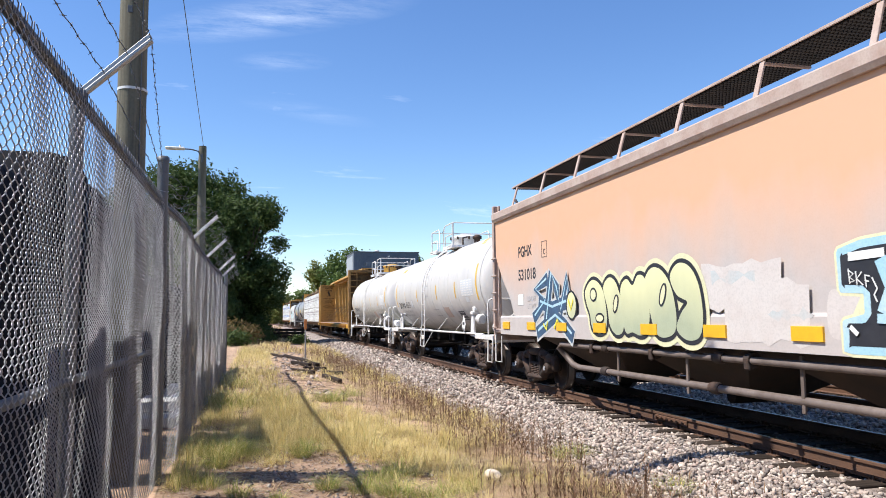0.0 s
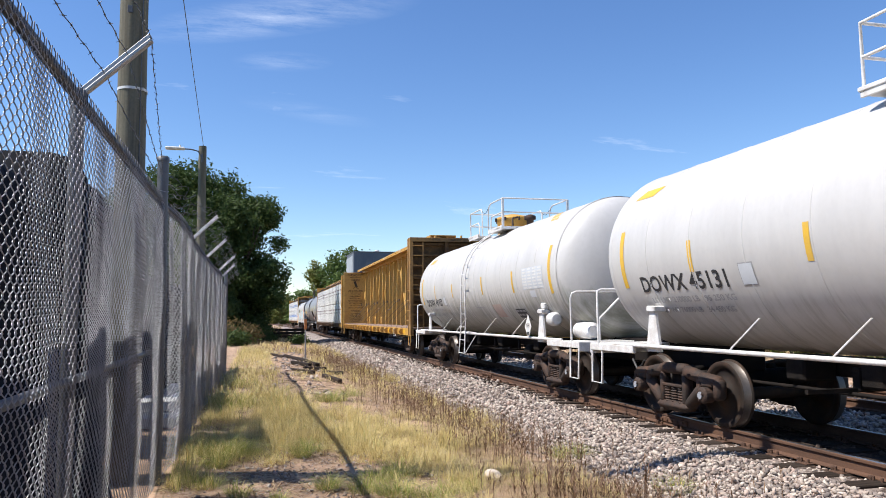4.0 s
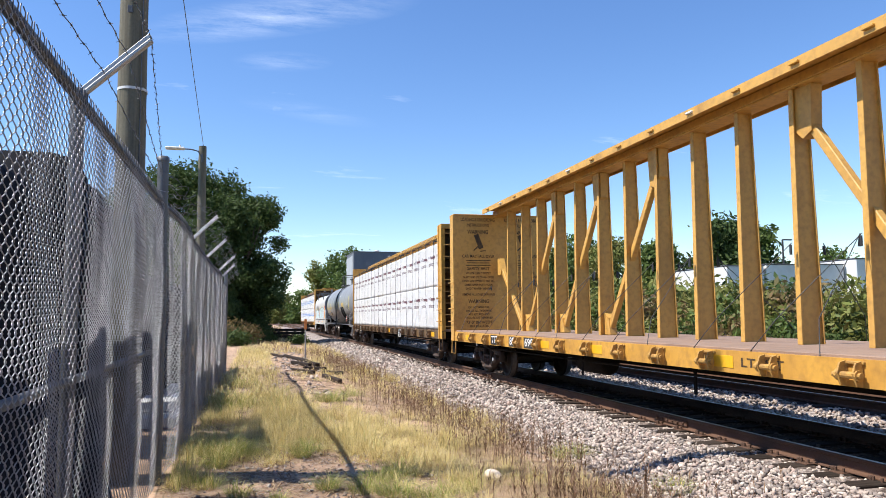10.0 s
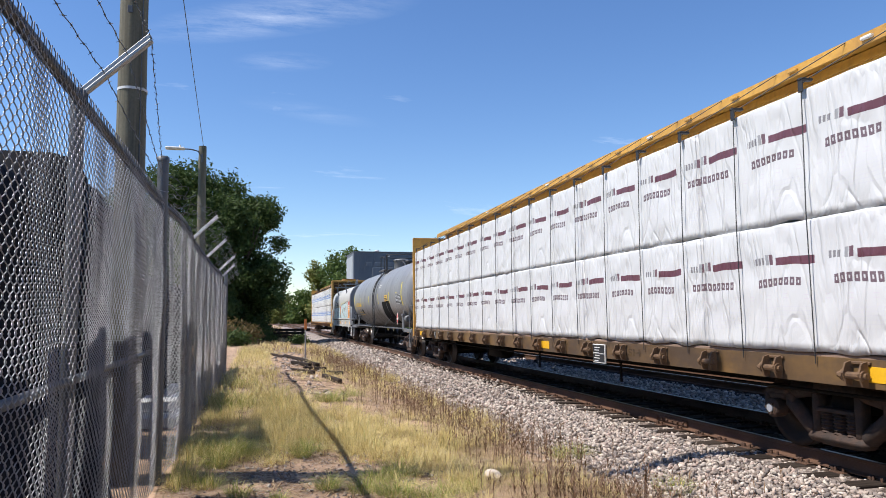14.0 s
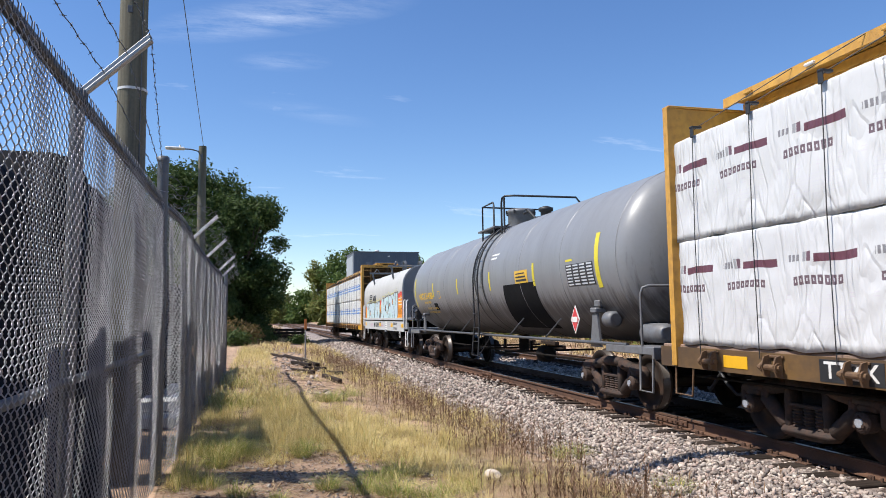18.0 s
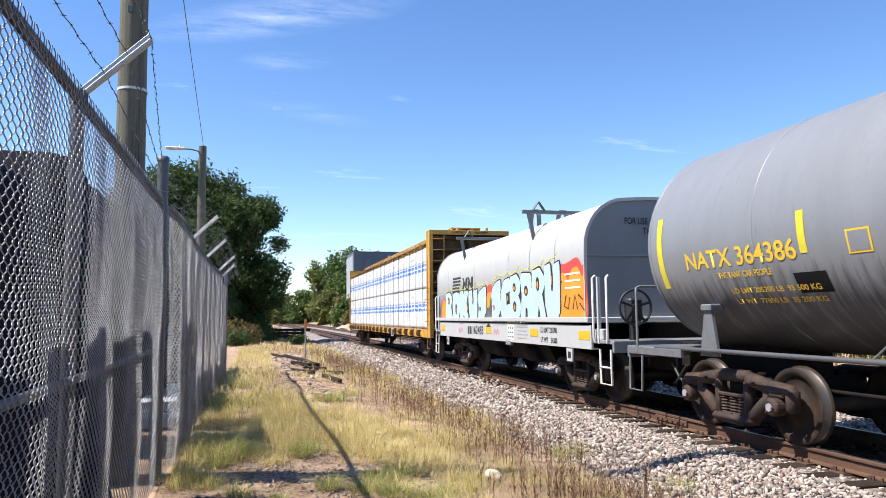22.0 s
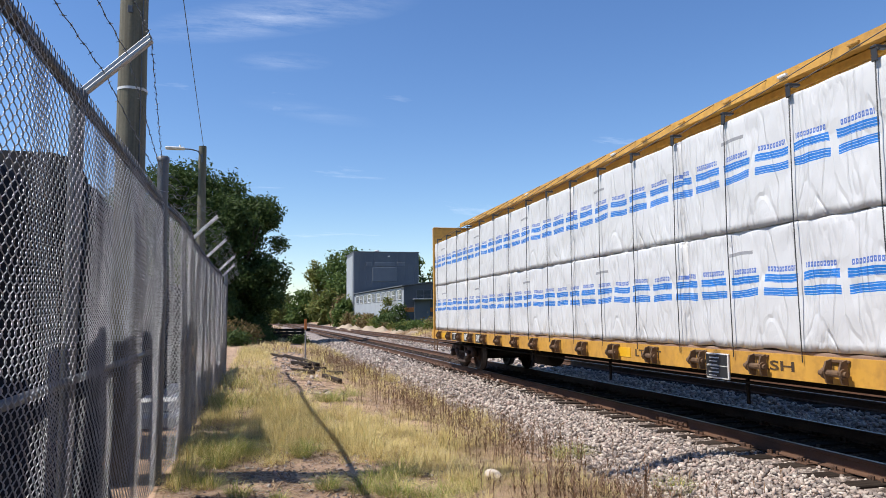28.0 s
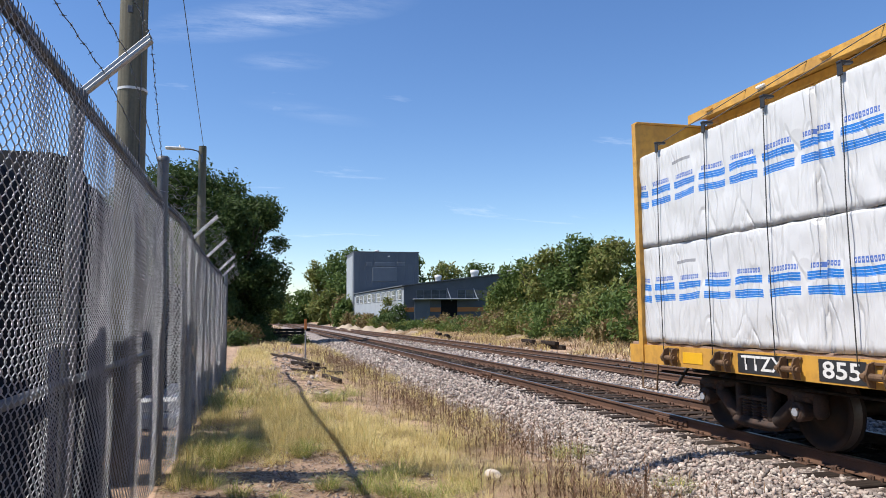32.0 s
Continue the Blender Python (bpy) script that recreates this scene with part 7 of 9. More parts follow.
    # block letters packed side by side, drawn in a unit box, with their dark gaps
    forms = {'r': ([(0.02, 0), (0.10, 0.98), (0.62, 1.03), (0.90, 0.86), (0.94, 0.66), (0.76, 0.48), (1.0, 0.0), (0.68, 0.0), (0.52, 0.34), (0.44, 0.0)], [(0.48, 0.70, 0.10, 0.13)]),
             'o': ([(0.12, 0.0), (0.02, 0.45), (0.08, 0.97), (0.55, 1.03), (0.97, 0.97), (1.0, 0.4), (0.88, 0.0)], [(0.50, 0.34, 0.09, 0.20)]),
             'k': ([(0.02, 0), (0.04, 1.0), (0.42, 1.04), (0.46, 0.80), (0.60, 1.02), (1.0, 1.0), (0.78, 0.56), (1.0, 0.0), (0.62, 0.0), (0.48, 0.30), (0.40, 0.0)], [(0.92, 0.36, 0.07, 0.16)]),
             'u': ([(0.06, 0.2), (0.0, 1.0), (0.40, 1.04), (0.42, 0.50), (0.58, 0.46), (0.62, 1.0), (1.0, 1.05), (0.98, 0.12), (0.84, 0.0), (0.2, 0.0)], [(0.52, 0.72, 0.05, 0.16)]),
             's': ([(0.96, 1.05), (0.62, 1.02), (0.20, 0.88), (0.02, 0.66), (0.14, 0.46), (0.44, 0.36), (0.10, 0.22), (0.08, 0.0), (0.72, 0.0), (0.98, 0.24), (0.94, 0.48), (0.62, 0.64), (0.98, 0.76)], [(0.28, 0.29, 0.07, 0.06)]),
             'c': ([(0.96, 1.05), (0.40, 1.0), (0.06, 0.72), (0.0, 0.2), (0.14, 0.0), (0.98, 0.0), (0.96, 0.34), (0.60, 0.30), (0.58, 0.68), (0.98, 0.72)], [(0.78, 0.52, 0.10, 0.10)]),
             'b': ([(0.0, 0.0), (0.04, 1.0), (0.66, 1.05), (0.96, 0.86), (0.90, 0.62), (0.76, 0.54), (1.0, 0.30), (0.92, 0.06), (0.74, 0.0)], [(0.42, 0.74, 0.12, 0.09), (0.44, 0.26, 0.13, 0.11)]),
             'a': ([(0.0, 0.0), (0.16, 0.55), (0.02, 0.88), (0.10, 1.04), (0.96, 1.0), (1.0, 0.0), (0.68, 0.0), (0.62, 0.24), (0.42, 0.24), (0.38, 0.0)], [(0.50, 0.62, 0.15, 0.10)])}
    row = [(4.76, 3.93, 2.26, 'r'), (3.92, 3.11, 2.24, 'o'), (3.10, 2.22, 2.26, 'k'), (2.18, 1.36, 2.24, 'u'), (1.32, 0.56, 2.28, 's'), (0.14, -0.60, 2.38, 's'), (-0.60, -1.27, 2.40, 'c'), (-1.27, -1.98, 2.45, 'b'),
           (-1.98, -2.66, 2.46, 'a'), (-2.64, -3.42, 2.52, 'r'), (-3.40, -4.16, 2.56, 'u')]
    halo = [(4.85, 2.30), (4.0, 2.36), (3.1, 2.36), (2.2, 2.32), (1.3, 2.40), (0.4, 2.36), (-0.5, 2.52), (-1.3, 2.52), (-2.0, 2.60), (-2.7, 2.58), (-3.5, 2.66), (-4.15, 2.74)]
    rz = random.Random(5)
    spiky = []
    for (y0, z0), (y1, z1) in zip(halo[:-1], halo[1:]):
        for q in range(5):
            f = q / 5
            spiky.append((y0 + (y1 - y0) * f, z0 + (z1 - z0) * f + rz.uniform(-0.02, 0.03) + (0.09 if q == 4 else 0)))
    for q in range(0, len(spiky) - 4, 6):
        part("paint_stroke", stroke(spiky[q:q + 7], 0.020, x - 0.002), M['spray_yellow'], c)
    # red and orange horn between the two words
    horn = closed_curve([(0.56, 2.12), (0.46, 2.30), (0.22, 2.36), (0.10, 2.28), (0.24, 2.10), (0.30, 1.86), (0.50, 1.80), (0.58, 1.94)], 4)
    sprayed(c, "paint_halo", grown(horn, 0.02), x - 0.0035, M['spray_red'], "red sprayed horn shape")
    sprayed(c, "paint_fill", [Vector((q.x * 0.92 + 0.03, 1.78 + (q.y - 1.80) * 0.72)) for q in horn], x - 0.0045, M['spray_orange'])
    def even(poly):
        # points closely along the edges, corners a little rounded
        m = len(poly)
        return [poly[i].lerp(poly[(i + 1) % m], f) for i in range(m) for f in (0.08, 0.36, 0.64, 0.92)]
    for k, (ya, yb, top, f) in enumerate(row):
        w = ya - yb
        poly = even([Vector((ya - u * w, 1.548 + v * (top - 1.548))) for u, v in forms[f][0]])
        base = x - 0.005 - 0.0003 * k
        sprayed(c, "paint_outline", [q + Vector((-0.022, 0.012)) for q in grown(poly, 0.045)], base, M['spray_dark'])
        sprayed(c, "paint_edge", grown(poly, 0.022), base - 0.004, M['spray_white'])
        sprayed(c, "paint_fill", grown(poly, 0.010), base - 0.0044, M['spray_ice'], "ice-blue sprayed block letter")
        for u, v, a, b in forms[f][1]:
            cy, cz = ya - u * w, 1.548 + v * (top - 1.548)
            a, b = a * w, b * (top - 1.548)
            gap = closed_curve([(cy + a, cz - b * 0.2), (cy + a * 0.5, cz + b), (cy - a * 0.7, cz + b * 0.8), (cy - a, cz - b * 0.5), (cy, cz - b)], 4)
            sprayed(c, "paint_gap", grown(gap, 0.018), base - 0.0048, M['spray_dark'])
            sprayed(c, "paint_fill", [Vector((cy + 0.012, cz - 0.012)) + (q - Vector((cy, cz))) * 0.6 for q in gap], base - 0.0052, M['spray_orange'])
        # a loose lilac star on some of the letters
        if k % 3 != 1:
            cy, cz, e = ya - 0.30 * w, 1.548 + 0.30 * (top - 1.548), 0.13
            star = [(cy + e * math.cos(2.513 * j + 1.57), cz + e * math.sin(2.513 * j + 1.57)) for j in range(6)]
            part("paint_stroke", stroke(star, 0.020, base - 0.0050), M['spray_lilac'], c)
    for k, (y, z) in enumerate(((3.2, 1.18), (-0.0, 1.18))):
        pts = [(y, z - 0.05), (y - 0.1, z + 0.08), (y - 0.2, z - 0.06), (y - 0.32, z + 0.08), (y - 0.42, z - 0.04)]
        part("paint_stroke", stroke(pts, 0.035, -1.487), M['spray_pink'], c)
    return c

# ---- the cars, from the leading one back ----
hopper_car(-36.85)
white_tank(-19.72, "white tank railcar with orange stripes and a railed top platform", "DOWX 45131", False)
white_tank(-4.88, "white tank railcar with a yellow dome cover and black streaks", "DOWX 49107", True)
centerbeam("centerbeam_car", "empty yellow centre-beam flat railcar with printed bulkheads", 14.73, 'yellow_worn', False, ((7.2, 0.75, "TTZX"), (5.95, 0.5, "857"), (4.95, 0.5, "699")), tall=1.045)
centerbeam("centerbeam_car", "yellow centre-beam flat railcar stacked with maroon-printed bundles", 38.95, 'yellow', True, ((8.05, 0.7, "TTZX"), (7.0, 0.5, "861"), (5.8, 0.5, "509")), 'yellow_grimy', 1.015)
load_car(38.95, 'wrap_red', "board stack wrapped in white film with maroon print")
grey_tank(59.70)
coil_car(75.30)
centerbeam("centerbeam_car", "yellow centre-beam flat railcar stacked with blue-printed bundles", 93.92, 'yellow', True, ((8.45, 0.75, "TTZX"), (7.25, 0.5, "855"), (6.1, 0.5, "019")), tall=1.015)
load_car(93.92, 'wrap_blue', "board stack wrapped in white film with blue print")

# ---- the fence ----
FX, FY0, FY1 = -0.95, 0.6, 23.5

def fence_x(y):
    return FX + 0.06 * math.sin((y - 7.7) / 3.6 * math.pi) * smooth(7.6, 8.3, y) * (1 - smooth(10.9, 11.4, y)) + 0.06 * smooth(15.8, 18.0, y) - 0.11 * smooth(18.2, 20.9, y)

def fence_top(y):
    return 2.852 - 0.012 * y

fence = thing("chain_link_fence", "galvanised chain-link fence topped with barbed wire", "fence", pose(0, 0, 0))
POSTS = [0.95, 4.35, 7.73, 11.34, 14.3, 17.6, 20.1, 23.4]

def fence_mesh():
    """Flattened wire spirals, each hooked into the next."""
    r, pitch = 0.0030, 0.036
    V, F, k = [], [], 0
    ring = np.array([(math.cos(a), math.sin(a)) for a in (0.5, 2.6, 4.7)])
    i, y = 0, FY0
    while y < FY1:
        zt, zb = fence_top(y), ground_z(FX, y) + 0.03
        per = 4 if y < 2.7 else (8 if y < 4.6 else (6 if y < 7.5 else 4))
        n = int((zt - zb) / (2 * pitch) * per)
        th = np.arange(n) / per * 2 * math.pi + (math.pi if i % 2 else 0)
        z = zb + np.arange(n) * 2 * pitch / per
        c = np.cos(th)
        yy = y + pitch * 0.56 * np.sign(c) * np.abs(c) ** 0.8
        sag = 0.013 * np.sin(y * 4.4 + 1.1 * np.sin(z * 1.3 + y)) + 0.003 * np.sin(y * 10.3 + 2.0 * np.sin(z * 0.9 + y * 0.4)) + 0.008 * np.sin(z * 5.1 + y * 0.6)
        x = fence_x(y) + sag + 0.0065 * np.sin(th)
        pts = np.stack([x, yy, z], 1)
        d = np.gradient(pts, axis=0)
        d /= np.linalg.norm(d, axis=1)[:, None]
        u = np.cross(d, (1.0, 0, 0)); u /= np.linalg.norm(u, axis=1)[:, None]
        w = np.cross(d, u)
        V.append((pts[:, None, :] + r * (ring[None, :, :1] * u[:, None, :] + ring[None, :, 1:] * w[:, None, :])).reshape(-1, 3))
        q = k + 3 * np.arange(n - 1)
        for e in range(3):
            F.append(np.stack([q + e, q + (e + 1) % 3, q + 3 + (e + 1) % 3, q + 3 + e], 1))
        k += 3 * n
        y += pitch
        i += 1
    v, f = np.concatenate(V), np.concatenate(F)
    me = bpy.data.meshes.new("mesh_fabric")
    me.vertices.add(len(v)); me.vertices.foreach_set("co", v.ravel().astype(np.float32))
    me.loops.add(f.size); me.loops.foreach_set("vertex_index", f.ravel().astype(np.int32))
    me.polygons.add(len(f))
    me.polygons.foreach_set("loop_start", np.arange(0, f.size, 4, dtype=np.int32))
    me.polygons.foreach_set("loop_total", np.full(len(f), 4, dtype=np.int32))
    me.polygons.foreach_set("use_smooth", np.ones(len(f), dtype=bool))
    me.update(calc_edges=True)
    me.materials.append(M['wire'])
    return me

part("mesh_fabric", fence_mesh(), None, fence, "woven galvanised diamond wire mesh")

def fence_frame():
    s = Shape()
    pts = [(fence_x(y) - 0.03, y, fence_top(y)) for y in np.arange(FY0, FY1 + 0.1, 0.4)]
    s.tube(pts, 0.030, 8)
    part("top_rail", s, M['steel'], fence)
    s = Shape()
    s.tube([(fence_x(y) - 0.035, y, 1.22 + 0.009 * y) for y in np.arange(FY0, 7.8, 0.6)], 0.026, 8)
    part("middle_rail", s, M['steel'], fence)
    s = Shape()
    s.tube([(fence_x(y), y, ground_z(FX, y) + 0.06 + 0.02 * math.sin(y * 3)) for y in np.arange(FY0, FY1, 0.3)], 0.003, 5)
    part("tension_wire", s, M['wire'], fence)
    for i, y in enumerate(POSTS):
        big = i in (2, 7)
        top = 3.19 if i == 2 else fence_top(y) + (0.35 if big else 0.02)
        x = fence_x(y) - (0.05 if not big else 0.015)
        s = Shape()
        rr = 0.055 if big else 0.039
        s.tube([(x, y, ground_z(x, y) - 0.3), (x, y, top)], rr, 14)
        p = part("post", s, M['steel'], fence)
        s = Shape()
        if big:
            s.lathe([(0, rr + 0.006), (0.04, rr + 0.006), (0.055, rr * 0.6), (0.06, 0.005)], (x, y, top - 0.01), (0, 0, 1), 14)
            part("post_cap", s, M['steel'], p)
        else:
            s.lathe([(-0.03, 0.045), (0.05, 0.045), (0.06, 0.025)], (x, y, top), (0, 0, 1), 12)
            s.box((x + 0.02, y, top + 0.03), (0.06, 0.05, 0.05), 0.01)
            part("post_cap", s, M['steel'], p)
            s = Shape()
            s.beam((x + 0.02, y, top + 0.02), (x + 0.38, y, top + 0.37), 0.045, 0.022, 0.004)
            s.beam((x + 0.01, y, top + 0.045), (x + 0.37, y, top + 0.40), 0.014, 0.024, 0.003)
            part("barb_arm", s, M['arm'], p)
        for k in range(4 if y < 15 else 0):
            s = Shape()
            zc = top - 0.32 - 0.52 * k
            ring = [(x + (rr + 0.003) * math.cos(a), y + (rr + 0.003) * math.sin(a), zc + 0.01 * math.sin(a * 2)) for a in np.linspace(0, 5.9, 14)]
            s.tube(ring, 0.0022, 5)
            part("wire_tie", s, M['wire'], p)
    # barbed strands
    for k in range(3):
        f = (k + 1) / 3
        path = []
        for i, y in enumerate(POSTS):
            if i == 2:
                path.append(Vector((fence_x(y) - 0.02, y, 3.12 - 0.08 * (2 - k))))
            else:
                path.append(Vector((fence_x(y) - 0.03 - (0.06 if i == 0 else 0.0) + 0.355 * f, y, fence_top(y) + 0.05 + 0.35 * f - (0.03 if i > 6 else 0))))
        path.insert(0, path[0] + Vector((0, -2.0, 0)))
        pts, barbs = [], []
        rr = random.Random(k)
        for a, b in zip(path[:-1], path[1:]):
            ln = (b - a).length
            m = max(4, int(ln / 0.06))
            loose = 0.03 if a.y < 7.6 else 0.11
            for q in range(m):
                t = q / m
                p = a.lerp(b, t)
                p.z -= loose * 4 * t * (1 - t) * 0.6
                if a.y > 7.6:
                    p.x += 0.05 * math.sin(q * 0.9 + k * 2)
                    p.z += 0.05 * math.sin(q * 0.7 + k)
                p += Vector((math.sin(q * 1.3) * 0.003, 0, math.cos(q * 1.3) * 0.003))
                pts.append(p)
                if q % 2 == 0:
                    barbs.append(p)
        pts.append(path[-1])
        s = Shape()
        s.tube(pts, 0.0026, 5)
        for p in barbs:
            d = Vector((rr.gauss(0, 1), rr.gauss(0, 0.3), rr.gauss(0, 1))).normalized() * 0.016
            s.tube([p - d, p + d], 0.0017, 3, caps=False)
            s.lathe([(-0.007, 0.0048), (0.007, 0.0048)], p, (0, 1, 0), 5)
        part("barbed_strand", s, M['barb'], fence, "twisted dark barbed wire strand")
    # knuckled wire ends above the rail
    s = Shape()
    y = FY0
    j = 0
    while y < FY1:
        z = fence_top(y)
        x = fence_x(y)
        lean = 0.010 if j % 2 else -0.010
        s.tube([(x + 0.002, y, z - 0.03), (x + 0.004, y + lean, z + 0.03), (x, y - lean * 0.8, z + 0.05)], 0.0030, 4, caps=False)
        y += 0.0456
        j += 1
    part("wire_selvage", s, M['barb'], fence)

fence_frame()

# ---- poles ----
def utility_pole():
    p = thing("utility_pole", "tall weathered round wooden utility pole behind a fence", "pole", pose(-1.32, 8.0, 0))
    s = Shape()
    pts = [(0.006 * math.sin(z), 0.006 * math.cos(z * 1.3), z) for z in np.arange(-0.2, 11.1, 0.45)]
    s.tube(pts, [0.158 - 0.004 * z for z in np.arange(-0.2, 11.1, 0.45)], 28)
    part("shaft", s, M['pole'], p)
    s = Shape()
    s.lathe([(-0.014, 0.148), (0.014, 0.148)], (0, 0, 3.97), (0, 0, 1), 24, caps=False)
    s.box((0.10, -0.10, 3.97), (0.06, 0.02, 0.03), 0.004)
    part("strap", s, M['white_trim'], p, "pale metal strap round the pole")
    for z, a in ((2.6, 0.4), (3.3, 2.0), (4.8, 0.3)):
        s = Shape()
        s.box((-0.02, -0.155, z), (0.05, 0.012, 0.08), 0.004)
        part("pole_tag", s, M['steel'], p)
    s = Shape()
    s.tube([(0.10, -0.115, z) for z in np.arange(0, 10.6, 0.8)], 0.006, 5)
    part("ground_wire", s, M['barb'], p)

utility_pole()

def street_lamp():
    p = thing("street_lamp", "wooden pole carrying a grey street lamp on a short arm", "street lamp", pose(-1.9, 25.0, 0.1))
    s = Shape()
    s.tube([(0, 0, z) for z in (-0.3, 1.5, 3.5, 5.5, 7.2)], [0.15, 0.145, 0.138, 0.13, 0.125], 16)
    part("shaft", s, M['pole'], p)
    s = Shape()
    s.tube([(0, -0.13, 6.75), (-0.12, -0.14, 7.0), (-0.35, -0.14, 7.06), (-0.6, -0.14, 7.06)], 0.022, 8)
    s.box((0, -0.13, 6.78), (0.06, 0.03, 0.3), 0.006)
    part("arm", s, M['steel'], p)
    s = Shape()
    s.box((-0.85, -0.14, 7.07), (0.62, 0.20, 0.09), 0.035)
    s.lathe([(0, 0.03), (0.07, 0.03), (0.08, 0.01)], (-0.7, -0.14, 7.11), (0, 0, 1), 10)
    part("lamp_head", s, M['white_trim'], p, "pale grey flat lamp head")

street_lamp()

def overhead_cable():
    a, b = Vector((-1.85, 24.95, 7.15)), Vector((-1.32, 8.1, 8.35))
    s = Shape()
    pts = []
    for k in range(31):
        t = k / 30
        q = a.lerp(b, t)
        q.z -= 0.05 * 4 * t * (1 - t)
        pts.append(q)
    s.tube(pts, 0.009, 6)
    thing("overhead_cable", "thin black overhead cable hung between two poles", "cable", None, s, M['steel'])

overhead_cable()

# ---- covered pile in the yard ----
M['tarp'] = mat("black_tarpaulin", (0.007, 0.008, 0.012), 0.9, 0, (0.014, 0.016, 0.022), 0.7, 2.0, (1, 1, 0.4), bump=0.5, bscale=9, rough_var=0.15, spec=0.12)

PILES = ((-1.4, 3.42, 2.68, -1.78), (3.74, 4.18, 2.74, -1.78), (4.48, 5.16, 2.78, -1.78), (5.40, 6.36, 2.78, -1.80), (6.70, 7.16, 2.78, -1.82),
         (7.72, 8.2, 3.2, -1.78), (9.15, 10.8, 3.36, -2.1), (11.2, 11.9, 3.3, -2.1), (12.5, 16.1, 2.55, -2.2), (16.6, 23.5, 2.5, -2.2))

def covered_pile():
    p = thing("covered_pile", "goods stacked under a dark grey tarpaulin in a yard", "stack", pose(0, 0, 0))
    for k, (y0, y1, h, xf) in enumerate(PILES):
        n, m = 28, 16
        vs, fs = [], []
        r = random.Random(k)
        for i in range(n + 1):
            y = y0 + (y1 - y0) * i / n
            for j in range(m + 1):
                u = j / m
                if u < 0.62:
                    zz = -0.25 + (h + 0.1) * u / 0.62
                    q = Vector((xf + (0.62 if k < 5 else 0.08 if k == 5 else 0.32) * (1 - smooth(-0.3, 1.6, zz)) + 0.12 * noise.noise(Vector((y * 0.8, k, 2.0))) * (1 - smooth(0.2, 1.6, zz)), y, zz))
                elif u < 0.74:
                    a = (u - 0.62) / 0.12 * math.pi / 2
                    q = Vector((xf - 0.15 + 0.15 * math.cos(a), y, h - 0.15 + 0.15 * math.sin(a)))
                else:
                    q = Vector((xf - 0.15 - (u - 0.74) / 0.26 * 2.2, y, h + 0.02))
                w = noise.noise(Vector((y * 2.1, q.z * 1.1, k * 7))) * 0.06 + noise.noise(Vector((y * 6, q.z * 1.4, k))) * 0.02
                q.x += w
                q.z += w * 0.3
                vs.append(q)
        for i in range(n):
            for j in range(m):
                a = i * (m + 1) + j
                fs.append((a, a + 1, a + m + 2, a + m + 1))
        e0 = [i for i in range(m + 1)]
        e1 = [n * (m + 1) + i for i in range(m + 1)]
        b0 = len(vs); vs += [(-4.45, y0, -0.25), (-4.45, y1, -0.25)]
        fs += [tuple(e0[::-1] + [b0][::-1]), tuple(e1 + [b0 + 1]), (e0[-1], b0, b0 + 1, e1[-1])]
        part("tarpaulin", quick("tarpaulin", vs, fs, M['tarp'], True), None, p)

covered_pile()

def pale_slabs():
    r = random.Random(3)
    for x, y, z, w, ln in ((-1.48, 12.1, 0.02, 0.62, 1.3), (-1.52, 12.5, 0.20, 0.55, 1.0), (-1.5, 14.9, 0.0, 0.6, 1.5), (-1.46, 15.2, 0.17, 0.5, 1.2), (-1.5, 18.6, 0.0, 0.55, 2.2), (-1.5, 18.9, 0.17, 0.5, 1.6)):
        s = Shape(); s.box((0, 0, 0.06), (w, ln, 0.15), 0.012)
        thing("slab", "pale grey concrete slab stacked on the ground behind a fence", "slab", pose(x, y, z + ground_z(x, y) + 0.02, 0, 0, r.uniform(-3, 3)), s, M['white_wall'], group="slabs behind the fence")

pale_slabs()

